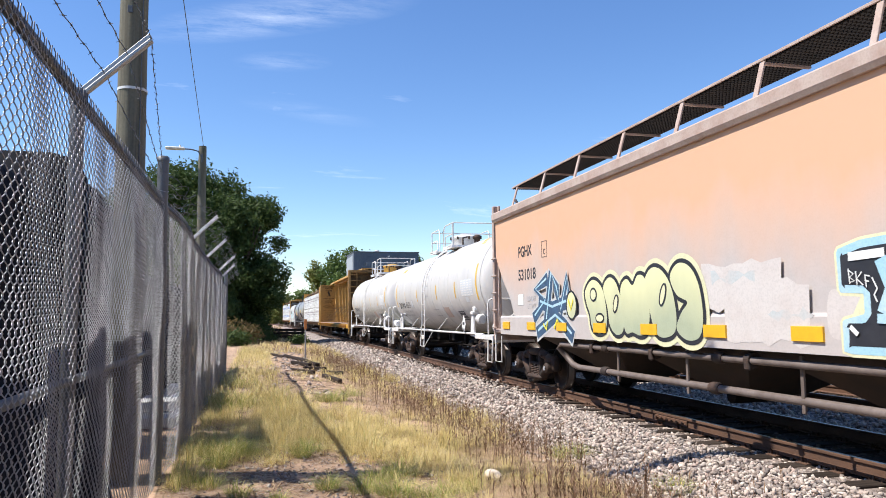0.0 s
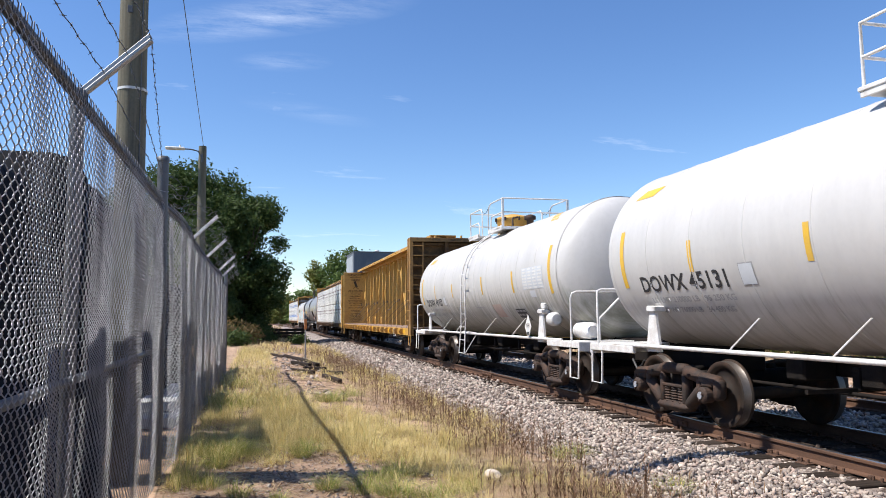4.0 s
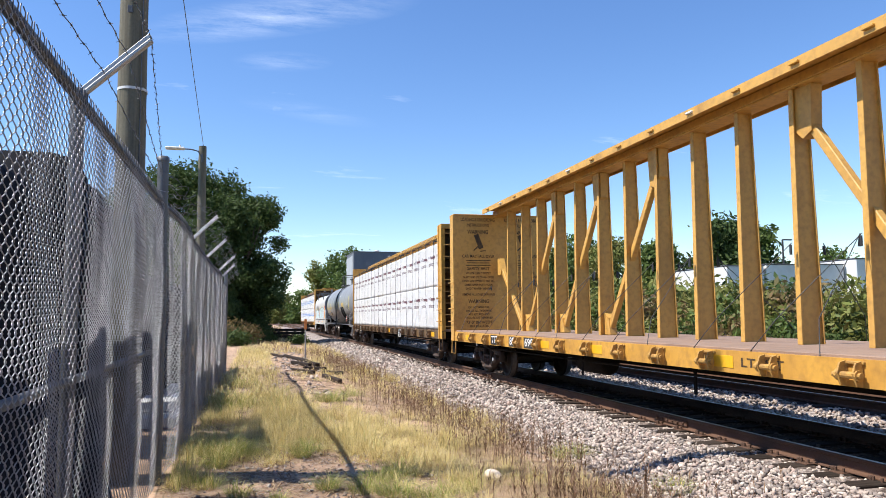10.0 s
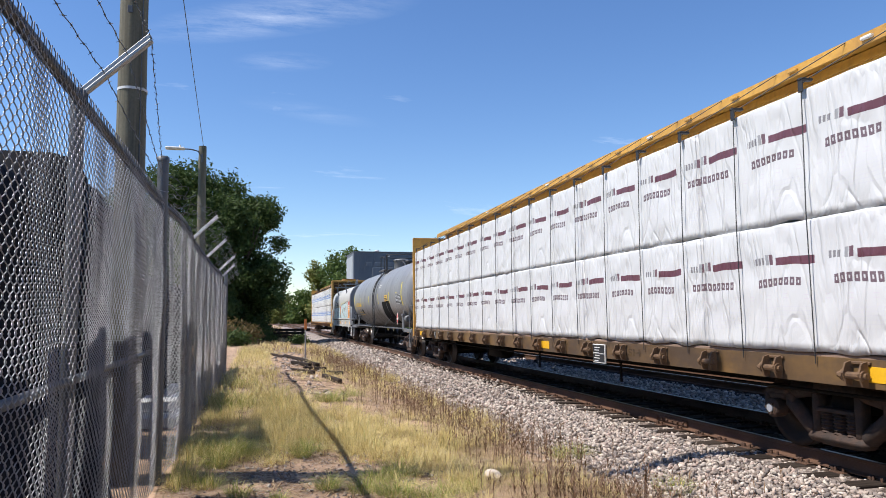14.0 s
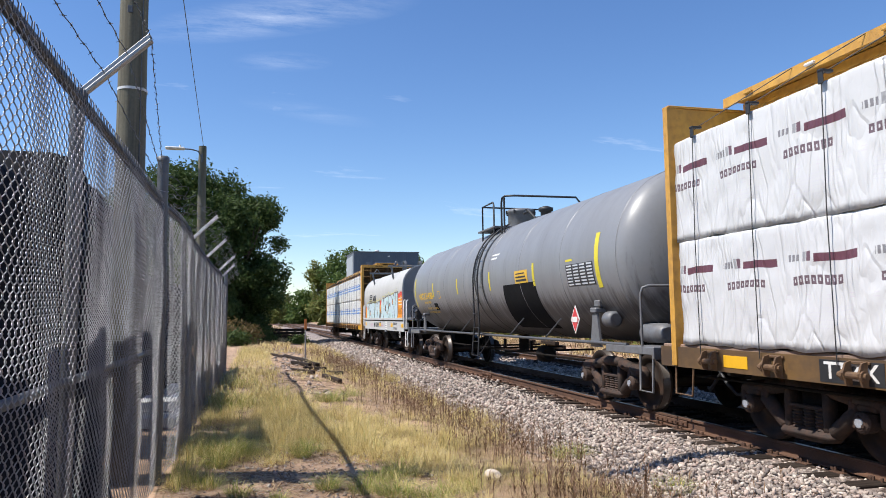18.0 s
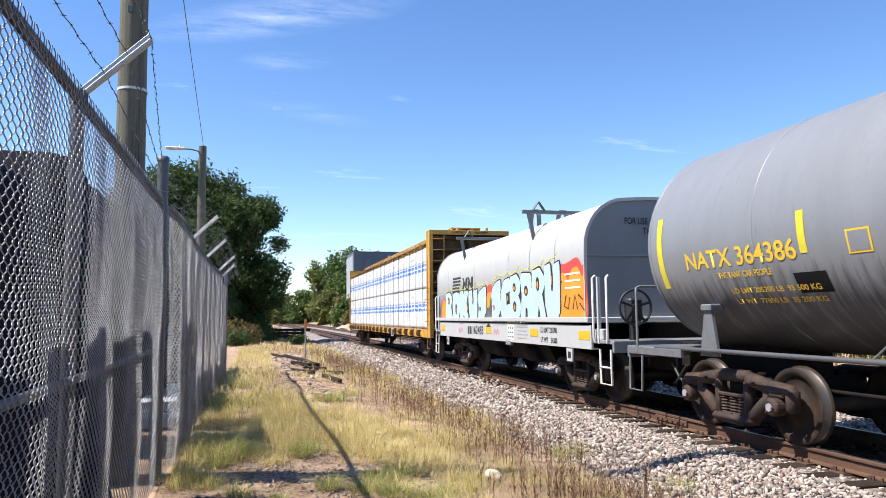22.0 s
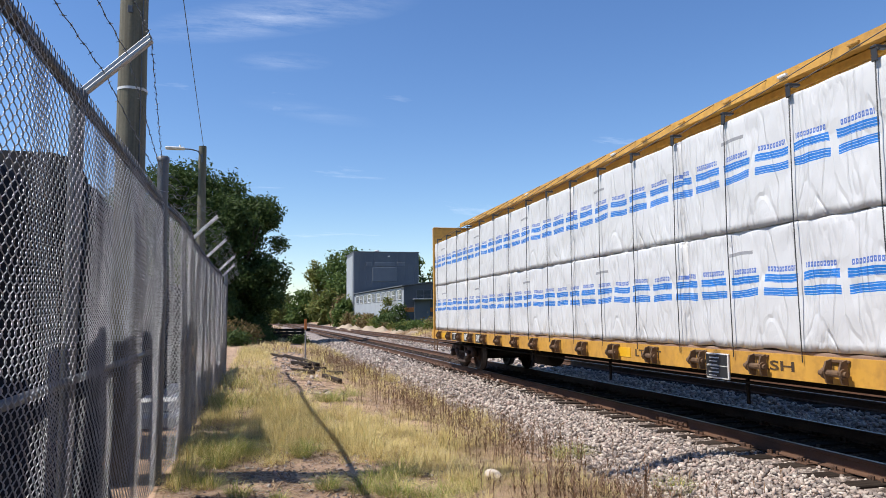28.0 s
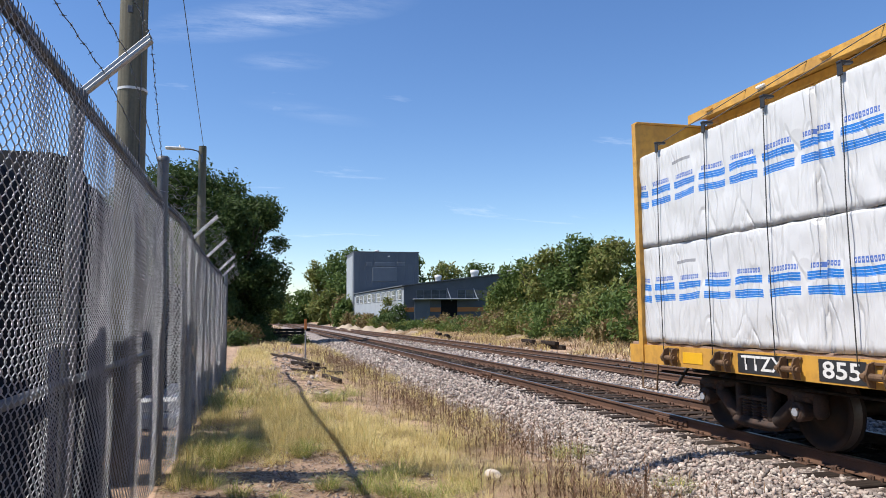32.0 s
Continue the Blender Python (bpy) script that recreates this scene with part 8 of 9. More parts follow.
# ---- foliage ----
def leaf_cloud(name, blobs, count, size, material, seed, droop=0.0, shell=0.55):
    """Many small folded leaves in clumps. blobs: rows of x, y, z, rx, ry, rz."""
    r = np.random.RandomState(seed)
    w = np.array([b[3] * b[4] + b[4] * b[5] + b[3] * b[5] for b in blobs]); w = w / w.sum()
    which = r.choice(len(blobs), count // 9 + 1, p=w)
    B = np.array(blobs)[which]
    d = r.normal(size=(len(B), 3)); d /= np.linalg.norm(d, axis=1)[:, None]
    rad = shell + (1.02 - shell) * r.rand(len(B)) ** 0.7
    rad *= 1 + 0.16 * np.sin(d[:, 0] * 7 + B[:, 0]) * np.sin(d[:, 2] * 6 + B[:, 1] * 2)
    cen = B[:, :3] + d * B[:, 3:6] * rad[:, None]
    per = 9
    c = np.repeat(cen, per, axis=0) + r.normal(size=(len(cen) * per, 3)) * size * 1.25
    n = len(c)
    out = np.repeat(d, per, axis=0)
    nrm = out * 0.7 + r.normal(size=(n, 3)) * 0.75 + np.array([0, 0, 0.35])
    nrm /= np.linalg.norm(nrm, axis=1)[:, None]
    t = np.cross(nrm, r.normal(size=(n, 3))); t /= np.linalg.norm(t, axis=1)[:, None] + 1e-9
    b = np.cross(nrm, t)
    s = size * (0.6 + 0.8 * r.rand(n))[:, None]
    t[:, 2] -= droop
    p0, p1, p2, p3 = c - t * s, c + b * s * 0.42 + nrm * s * 0.12, c + t * s, c - b * s * 0.42 + nrm * s * 0.12
    v = np.stack([p0, p1, p2, p3], 1).reshape(-1, 3)
    f = np.arange(n * 4).reshape(n, 4)
    me = bpy.data.meshes.new(name)
    me.vertices.add(len(v)); me.vertices.foreach_set("co", v.ravel().astype(np.float32))
    me.loops.add(f.size); me.loops.foreach_set("vertex_index", f.ravel().astype(np.int32))
    me.polygons.add(n)
    me.polygons.foreach_set("loop_start", np.arange(0, f.size, 4, dtype=np.int32))
    me.polygons.foreach_set("loop_total", np.full(n, 4, dtype=np.int32))
    me.update(calc_edges=True)
    me.materials.append(material)
    return me

def crown_blobs(seed, rx, ry, z0, z1, n, k=0.36, lean=0.0):
    r = random.Random(seed)
    out = []
    for i in range(n):
        t = r.random()
        z = z0 + (z1 - z0) * t
        w = math.sin(math.pi * (0.14 + 0.78 * t)) ** 0.7
        a = r.uniform(0, 6.283)
        q = r.random() ** 0.5
        m = k * r.uniform(0.65, 1.2)
        out.append((math.cos(a) * q * rx * w * 0.8 + lean * t, math.sin(a) * q * ry * w * 0.8, z, rx * m, ry * m, rx * m * 0.8))
    return out

def tree(label, at, height, rx, seed, leaf, material, count, crown_from=0.25, n=26, name="tree", trunk_r=0.22, cat="tree", k=0.36, group=""):
    t = thing(name, label, cat, pose(*at), group=group)
    r = random.Random(seed)
    s = Shape()
    top = height * 0.8
    pts = [Vector((0.25 * math.sin(q * 2.1 + seed), 0.25 * math.cos(q * 1.7 + seed), -0.3 + (top + 0.3) * q)) for q in np.linspace(0, 1, 7)]
    s.tube(pts, [trunk_r * (1 - 0.85 * q) for q in np.linspace(0, 1, 7)], 9)
    part("trunk", s, M['bark'], t)
    for i in range(7):
        q = r.uniform(0.25, 0.8)
        b = pts[min(6, int(q * 6))]
        a = r.uniform(0, 6.283)
        e = b + Vector((math.cos(a) * rx * 0.7, math.sin(a) * rx * 0.7, height * r.uniform(0.12, 0.25)))
        m = b.lerp(e, 0.5) + Vector((0, 0, -height * 0.03))
        s = Shape()
        s.tube([b, m, e], [trunk_r * 0.45, trunk_r * 0.25, 0.03], 6)
        part("limb", s, M['bark'], t)
    blobs = crown_blobs(seed, rx, rx, height * crown_from, height * 0.93, n, k)
    part("crown", leaf_cloud("crown", blobs, count, leaf, M[material], seed), None, t)
    return t

tree("tall leafy tree with a dense dark green crown", (-5.2, 57, 0), 13.5, 5.6, 3, 0.14, 'leaf_dark', 62000, 0.02, 70, k=0.30)
tree("broad leafy tree overhanging the railway path", (-0.9, 55, 0), 10.9, 3.3, 4, 0.13, 'leaf_dark', 44000, 0.10, 56, k=0.32)
tree("dark leafy tree beside the path", (-4.6, 50, 0), 9.0, 3.4, 9, 0.13, 'leaf_dark', 20000, 0.02, 30)
tree("leafy green tree behind the yard", (-9.8, 62, 0), 12.0, 4.5, 14, 0.24, 'leaf_dark', 7000, 0.05, 22)
# far trees left of the grey building
for i, (x, y, h, w, m) in enumerate(((23.5, 196, 20.2, 6.4, 'leaf_mid'), (19.0, 190, 18.5, 5.6, 'leaf_mid'), (15.2, 196, 16.0, 4.2, 'leaf_yellow'), (11.5, 205, 8.5, 4.4, 'leaf_mid'),
                                     (6.0, 215, 8.0, 4.6, 'leaf_yellow'), (3.2, 225, 9.0, 4.0, 'leaf_mid'), (18.5, 170, 10.5, 4.2, 'leaf_mid'), (14.5, 160, 6.5, 3.6, 'leaf_yellow'),
                                     (16.2, 140, 5.0, 2.4, 'leaf_brown'), (15.2, 128, 4.0, 2.2, 'leaf_mid'))):
    tree("leafy green tree standing far along the railway", (x, y, 0.2), h, w, 40 + i, 0.46, m, 3600, 0.03, 24, group="trees far along the railway")
for i, (x, y, h, w, m) in enumerate(((31.5, 150, 13.6, 3.6, 'leaf_mid'), (38.5, 150, 12.5, 5.0, 'leaf_yellow'), (46, 152, 12.8, 4.8, 'leaf_mid'), (52, 150, 11.5, 4.5, 'leaf_mid'))):
    tree("leafy green tree rising behind a low roof", (x, y, 0.4), h, w, 60 + i, 0.36, m, 3800, 0.1, 22, group="trees behind the low building")

# scrub bank along the far track
def shrub(at, w, h, seed, material, leaf, count, label):
    t = thing("shrub", label, "shrub", pose(*at), group="shrubs on the bank")
    r = random.Random(seed)
    for i in range(4):
        a = r.uniform(0, 6.28)
        s = Shape()
        s.tube([(0, 0, -0.2), (math.cos(a) * w * 0.2, math.sin(a) * w * 0.2, h * 0.4), (math.cos(a) * w * 0.45, math.sin(a) * w * 0.45, h * 0.8)], [0.05, 0.035, 0.012], 5)
        part("stem", s, M['bark'], t)
    part("leaves", leaf_cloud("leaves", crown_blobs(seed, w, w, h * 0.12, h * 0.9, 16, 0.42), count, leaf, M[material], seed, 0.25), None, t)

rs = random.Random(77)
BANK = []
y = 16.5
while y < 74:
    k = smooth(23, 33, y)
    tall = 1.5 + 0.35 * k - 1.25 * smooth(44, 54, y)
    BANK.append((16.7 + rs.uniform(-0.4, 0.5), y, 1.3, tall * rs.uniform(0.30, 0.66), 0.10))
    BANK.append((18.2 + rs.uniform(-0.4, 0.6), y + 0.8, 2.0, tall * rs.uniform(0.70, 1.12), 0.13))
    if 24 < y < 50:
        BANK.append((20.5 + rs.uniform(-0.8, 0.8), y + 0.3, 2.4, (tall + 0.35) * rs.uniform(0.8, 1.15), 0.15))
    y += 2.0 + 0.5 * smooth(30, 60, y)
# scrub in front of the low building and along its side
for k in range(26):
    yy = rs.uniform(76, 91)
    BANK.append((rs.uniform(14.5, 28), yy, rs.uniform(0.6, 1.0), rs.uniform(0.10, 0.35), 0.15))
for k in range(12):
    BANK.append((16.4 - 0.06 * 2.6 * k + rs.uniform(-0.8, 0.2), 93 + 2.6 * k, rs.uniform(0.9, 1.4), rs.uniform(0.7, 1.9), 0.2))
BANK += [(17.0, 91.5, 1.5, 2.6, 0.16), (16.6, 97, 0.7, 4.2, 0.15), (19.6, 58.5, 2.0, 2.6, 0.15), (20.6, 61, 2.0, 3.2, 0.16), (21.8, 64, 1.8, 4.6, 0.16), (20.2, 56, 1.9, 2.4, 0.15), (22.4, 58, 2.2, 4.0, 0.16)]
for i, (x, y, w, h, lf) in enumerate(BANK):
    m = rs.choice(['leaf_mid', 'leaf_mid', 'leaf_dark', 'leaf_yellow', 'leaf_yellow'])
    if h < 2.0 and rs.random() < 0.25:
        m = 'leaf_brown'
    kinds = {'leaf_mid': "bushy green shrub grown over with vines", 'leaf_dark': "dense dark green shrub on a railway bank", 'leaf_yellow': "yellowing green shrub on a railway bank", 'leaf_brown': "dry brownish shrub on a railway bank"}
    shrub((x, y, ground_z(x, y)), w, h, 200 + i, m, lf * 1.15, int(650 + 380 * h * (1.0 if y < 50 else 0.5)), kinds[m])
for i, (x, y, h, w) in enumerate(((21.0, 57, 5.6, 2.3), (21.6, 53, 6.4, 2.5), (22.6, 49, 6.6, 2.5), (23.4, 45.5, 6.2, 2.3))):
    tree("vine-covered tree on the bank behind the tracks", (x, y, 0.4), h, w, 90 + i, 0.16, ('leaf_mid', 'leaf_yellow')[i % 2], 6500, 0.12, 24, group="trees on the bank")
tree("round green tree behind the hedge", (31.6, 45, 0.4), 8.2, 3.0, 97, 0.2, 'leaf_dark', 7000, 0.1, 24)
for i, (x, y, h, w) in enumerate(((28.3, 47, 6.2, 1.4), (36.5, 48, 7.6, 2.8), (34.0, 47, 7.8, 2.6), (46, 60, 7.2, 3.5), (56, 62, 7.4, 3.6), (64, 64, 7.0, 3.5), (34, 58, 8.0, 3.5))):
    tree("leafy tree beyond the hedge", (x, y, 0.4), h, w, 110 + i, 0.26, 'leaf_mid', 3200, 0.1, 20, group="trees beyond the hedge")

# ---- buildings ----
M['wall_grey'] = mat("grey_corrugated_wall", (0.135, 0.155, 0.185), 0.6, 0, (0.10, 0.115, 0.14), 0.5, 0.4, (1, 1, 0.2), fine_amount=0.12, fine_scale=3)
M['wall_pale'] = mat("pale_grey_wall", (0.36, 0.39, 0.42), 0.7, 0, (0.27, 0.29, 0.31), 0.5, 0.6, fine_amount=0.15, fine_scale=4)
M['wall_dark'] = mat("dark_grey_wall", (0.085, 0.095, 0.115), 0.65, 0, (0.06, 0.066, 0.08), 0.5, 0.5, fine_amount=0.12, fine_scale=4)
M['orange'] = mat("orange_band_paint", (0.55, 0.19, 0.045), 0.6, 0, (0.33, 0.12, 0.04), 0.4, 1)
M['glass'] = mat("window_glass", (0.055, 0.065, 0.075), 0.12, 0, (0.10, 0.11, 0.12), 0.6, 1.5, fine_amount=0.0, rough_var=0.05)
M['roof'] = mat("dark_roof_sheet", (0.12, 0.13, 0.145), 0.55, 0, (0.16, 0.16, 0.16), 0.5, 0.6)

def tower():
    b = thing("tower_building", "tall windowless grey metal-clad building with a flat roof", "building", pose(21.55, 131, 0))
    s = Shape()
    s.box((0, 0, 6.4), (11.6, 10, 13.0), 0.05)
    part("wall", s, M['wall_grey'], b)
    s = Shape()
    s.box((0, 0, 12.95), (11.8, 10.2, 0.16), 0.03)
    part("roof", s, M['roof'], b)
    s = Shape()
    for k in range(28):
        s.box((-5.5 + k * 0.407, -5.02, 6.35), (0.10, 0.07, 12.7))
    part("wall_ribs", s, M['wall_grey'], b)
    s = Shape()
    s.box((-0.35, -5.06, 9.0), (4.3, 0.12, 2.5), 0.04)
    part("wall_panel", s, M['wall_grey'], b)
    for x, w in ((-3.1, 1.0), (-0.3, 3.6), (2.6, 1.4)):
        s = Shape()
        s.box((x, -5.05, 10.8), (w, 0.10, 0.7), 0.03)
        part("wall_panel", s, M['wall_grey'], b)
    s = Shape()
    s.lathe([(0, 0.25), (0.25, 0.25), (0.3, 0.4), (0.5, 0.4), (0.55, 0.1)], (-1.2, -2, 13.0), (0, 0, 1), 10)
    part("roof_vent", s, M['white_wall'], b)
    s = Shape()
    s.box((0.4, -5.1, 12.2), (0.35, 0.2, 0.2), 0.03)
    part("wall_light", s, M['white_wall'], b)
    s = Shape()
    s.box((-5.85, 0, 6.3), (0.12, 9.0, 12.0), 0.02)
    part("side_panel", s, M['wall_pale'], b)

tower()

def low_building():
    b = thing("low_building", "low grey gabled workshop with window bands and an orange stripe", "building", pose(0, 0, 0))
    x0, y0, x1 = 18.0, 92.0, 44.0
    xe, ye = 15.8, 125.0
    g = 0.4
    s = Shape()
    front = [(x0, g), (x1, g), (x1, 5.5), (31, 7.0), (x0, 5.5)]
    s.prism(front, y0, y0 + 0.3, 'y')
    part("front_wall", s, M['wall_dark'], b)
    s = Shape()
    s.add([(x0, y0 + 0.3, g), (x0, y0 + 0.3, 5.4), (xe, ye, 5.4), (xe, ye, g), (x0 + 0.3, y0 + 0.3, g), (x0 + 0.3, y0 + 0.3, 5.4), (xe + 0.3, ye, 5.4), (xe + 0.3, ye, g)],
          [(0, 1, 2, 3), (4, 7, 6, 5), (1, 5, 6, 2), (0, 4, 5, 1), (3, 2, 6, 7), (0, 3, 7, 4)])
    part("side_wall", s, M['wall_pale'], b)
    s = Shape()
    s.add([(x0 - 0.3, y0 - 0.3, 5.50), (31, y0 - 0.3, 7.06), (28.8, ye, 7.06), (xe - 0.3, ye, 5.50), (x0 - 0.3, y0 - 0.3, 5.62), (31, y0 - 0.3, 7.2), (28.8, ye, 7.2), (xe - 0.3, ye, 5.62)],
          [(0, 3, 2, 1), (4, 5, 6, 7), (0, 1, 5, 4), (1, 2, 6, 5), (2, 3, 7, 6), (3, 0, 4, 7)])
    s.add([(31, y0 - 0.3, 7.06), (x1, y0 - 0.3, 5.5), (x1 - 2, ye, 5.5), (28.8, ye, 7.06), (31, y0 - 0.3, 7.2), (x1, y0 - 0.3, 5.62), (x1 - 2, ye, 5.62), (28.8, ye, 7.2)],
          [(0, 3, 2, 1), (4, 5, 6, 7), (0, 1, 5, 4), (1, 2, 6, 5), (2, 3, 7, 6), (3, 0, 4, 7)])
    part("roof", s, M['roof'], b)
    # orange band
    for xa, xb in ((18.05, 19.3), (21.45, 22.85), (25.1, 34)):
        s = Shape()
        s.box(((xa + xb) / 2, y0 - 0.03, 2.45), (xb - xa, 0.06, 0.55), 0.01)
        part("orange_band", s, M['orange'], b)
    for xa, xb, dk in ((19.35, 21.4, 'wall_grey'), (22.9, 25.05, 'black_patch')):
        s = Shape()
        s.box(((xa + xb) / 2, y0 - 0.05, 2.1), (xb - xa, 0.08, 3.3), 0.02)
        part("loading_door", s, M[dk], b, "roller door" if dk != 'black_patch' else "open dark doorway")
    s = Shape()
    s.box((23.4, y0 - 0.6, 3.8), (8.6, 1.3, 0.12), 0.03)
    part("canopy", s, M['wall_pale'], b)
    def window(cx, w):
        s = Shape()
        for q in (-w / 2, 0, w / 2):
            s.box((cx + q, y0 - 0.05, 4.35), (0.07, 0.10, 1.35))
        for z in (3.7, 4.35, 5.0):
            s.box((cx, y0 - 0.045, z), (w, 0.09, 0.06))
        f = part("window_frame", s, M['wall_grey'], b)
        for q in (-w / 4, w / 4):
            for z in (4.03, 4.68):
                s = Shape()
                s.box((cx + q, y0 - 0.02, z), (w / 2 - 0.08, 0.03, 0.58))
                part("pane", s, M['glass'], f)
    for cx, w in ((20.6, 2.0), (22.65, 2.0), (26.2, 2.2), (28.6, 2.2), (31.2, 2.4)):
        window(cx, w)
    for q in range(2):
        s = Shape()
        s.beam((24.1 + q * 3.6, y0 - 0.9, 3.55), (23.7 + q * 3.6, y0 - 0.1, 5.2), 0.08, 0.08)
        part("canopy_brace", s, M['wall_pale'], b)
    # side windows
    dx, dy = (xe - x0) / 33, 1.0
    for k in range(10):
        ya = y0 + 1.2 + k * 3.1
        s = Shape()
        xa = x0 + dx * (ya + 0.95 - y0)
        s.box((xa - 0.01, ya + 0.95, 4.45), (0.06, 2.0, 1.25), 0.01, Matrix.Rotation(math.atan(-dx), 3, 'Z'))
        f = part("side_window", s, M['glass'], b)
        s = Shape()
        for q in (-0.98, -0.33, 0.33, 0.98):
            s.box((xa - 0.05 + dx * q, ya + 0.95 + q, 4.45), (0.06, 0.08, 1.3))
        for z in (3.83, 4.45, 5.07):
            s.box((xa - 0.05, ya + 0.95, z), (0.06, 2.0, 0.06), 0, Matrix.Rotation(math.atan(-dx), 3, 'Z'))
        part("window_frame", s, M['white_wall'], f)
    for x, y, w in ((24.5, 100, 0.8), (29.0, 97, 1.0), (33.8, 95, 1.0)):
        s = Shape()
        s.lathe([(0, w * 0.5), (0.5, w * 0.5), (0.6, w * 0.62), (0.95, w * 0.62), (1.05, w * 0.3)], (x, y, 5.6 + 0.12 * (x - 18) if x < 31 else 6.8), (0, 0, 1), 12)
        part("roof_vent", s, M['white_wall'], b)

low_building()

def trailers():
    for i, (x, y, w, h) in enumerate(((27.3, 39.5, 2.5, 3.8), (29.95, 39.5, 2.5, 3.9), (32.6, 39.2, 2.5, 3.9), (36.6, 38.4, 5.2, 4.2), (42.0, 37.6, 5.0, 4.3))):
        t = thing("parked_trailer", "white box trailer parked behind the hedge", "trailer", pose(x, y, 0.5), group="parked trailers")
        s = Shape()
        s.box((0, 0, 1.05 + (h - 1.05) / 2), (w, 6, h - 1.05), 0.04)
        part("body", s, M['white_wall'], t)
        s = Shape()
        s.box((0, 0, h + 0.02), (w + 0.08, 6.1, 0.06), 0.02)
        part("roof_edge", s, M['steel'], t)
        s = Shape()
        s.box((0, 0, 0.85), (w * 0.8, 5.6, 0.3))
        for sx in (-1, 1):
            s.lathe([(-0.12, 0.5), (0.12, 0.5)], (sx * w * 0.35, 1.6, 0.5), (1, 0, 0), 14)
        part("running_gear", s, M['black'], t)
trailers()
tl = thing("far_street_lamp", "thin dark street lamp beyond the hedge", "street lamp", pose(33.6, 41, 0.4))
s = Shape(); s.tube([(0, 0, 0), (0, 0, 6.0)], 0.06, 8); part("shaft", s, M['black'], tl)
s = Shape(); s.box((0.35, 0, 6.0), (0.7, 0.15, 0.08), 0.02); part("lamp_head", s, M['black'], tl)

def dirt_mounds():
    r = random.Random(12)
    for x, y, w, h in ((13.4, 112, 3.0, 0.9), (13.0, 100, 2.6, 0.8), (13.6, 92, 2.2, 0.7), (13.8, 84, 1.8, 0.55), (14.4, 76, 1.8, 0.5), (14.2, 68, 1.6, 0.45)):
        vs, fs = [], []
        n, m = 20, 7
        for i in range(m + 1):
            q = i / m
            for j in range(n):
                a = 2 * math.pi * j / n
                e = 1 + 0.28 * noise.noise(Vector((math.cos(a) * 1.7, math.sin(a) * 1.7, y)))
                z = 0.7 * h * (1 - q ** 1.7) * (1 + 0.8 * noise.noise(Vector((math.cos(a) * q * 3, math.sin(a) * q * 3, y * 0.7)))) - 0.15 * q
                vs.append((math.cos(a) * q * w * 0.6 * e, math.sin(a) * q * w * 1.3 * e, z))
        for i in range(m):
            for j in range(n):
                fs.append((i * n + j, i * n + (j + 1) % n, (i + 1) * n + (j + 1) % n, (i + 1) * n + j))
        thing("dirt_mound", "low mound of bare orange-brown soil beside the track", "soil heap", pose(x - bend(y), y, ground_z(x - bend(y), y)), quick("dirt_mound", vs, fs, M['dirt'], True), group="dirt mounds")
dirt_mounds()

# ---- grass and weeds ----
def blades(name, label, places, material, cat="grass"):
    """places: rows of x, y, z, height, lean direction, lean, width."""
    P = np.array(places)
    n = len(P)
    x, y, z, h, a, ln, w = P.T
    dx, dy = np.cos(a), np.sin(a)
    sx, sy = -dy * w, dx * w
    def ring(t, k):
        bx = x + dx * ln * h * t ** 2
        by = y + dy * ln * h * t ** 2
        bz = z + h * t * (1 - 0.35 * ln * t)
        return np.stack([bx - sx * k, by - sy * k, bz], 1), np.stack([bx + sx * k, by + sy * k, bz], 1)
    a0, b0 = ring(0.0, 1.0)
    a1, b1 = ring(0.55, 0.75)
    tip, _ = ring(1.0, 0.0)
    v = np.stack([a0, b0, a1, b1, tip], 1).reshape(-1, 3)
    base = np.arange(n) * 5
    tri = np.stack([base, base + 1, base + 3, base, base + 3, base + 2, base + 2, base + 3, base + 4], 1).reshape(-1, 3)
    me = bpy.data.meshes.new(name)
    me.vertices.add(len(v)); me.vertices.foreach_set("co", v.ravel().astype(np.float32))
    me.loops.add(tri.size); me.loops.foreach_set("vertex_index", tri.ravel().astype(np.int32))
    me.polygons.add(len(tri))
    me.polygons.foreach_set("loop_start", np.arange(0, tri.size, 3, dtype=np.int32))
    me.polygons.foreach_set("loop_total", np.full(len(tri), 3, dtype=np.int32))
    me.update(calc_edges=True)
    me.materials.append(material)
    return thing(name, label, cat, None, me, kind="stuff")

def dry_amount(x, y):
    """How thick the straw stands; the trodden path and the wheel ruts are bare."""
    k = noise.noise(Vector((x * 0.55, y * 0.22, 4.4))) + 0.9 * noise.noise(Vector((x * 2.1, y * 1.1, 8.1)))
    v = 0.34 + 1.5 * k
    # the thick band that runs from the fence foot across to the ballast
    band = math.exp(-((x - (0.25 + 0.16 * (13 - y))) / 1.15) ** 2) if 8.5 < y < 16 else 0
    v += 0.85 * band
    v -= 1.3 * math.exp(-((x - 1.2) / 0.75) ** 2) * smooth(13.5, 17, y)
    v -= 1.5 * math.exp(-((x - 0.55) / 0.9) ** 2) * (1 - smooth(8.7, 9.6, y))
    v -= 0.9 * math.exp(-((x - 2.3) / 0.6) ** 2) * (1 - smooth(7.2, 8.4, y))
    if x > 3.8:
        v -= (x - 3.8) * 1.8
    return max(0.0, min(1.5, v))

M['grass_tan'] = mat("withered_grass_blade", (0.42, 0.30, 0.17), 0.85, 0, (0.30, 0.2, 0.11), 0.5, 2, island=0.4,
                       stops=[(0.40, 0.27, 0.15), (0.52, 0.38, 0.22), (0.30, 0.20, 0.12), (0.46, 0.36, 0.17)])

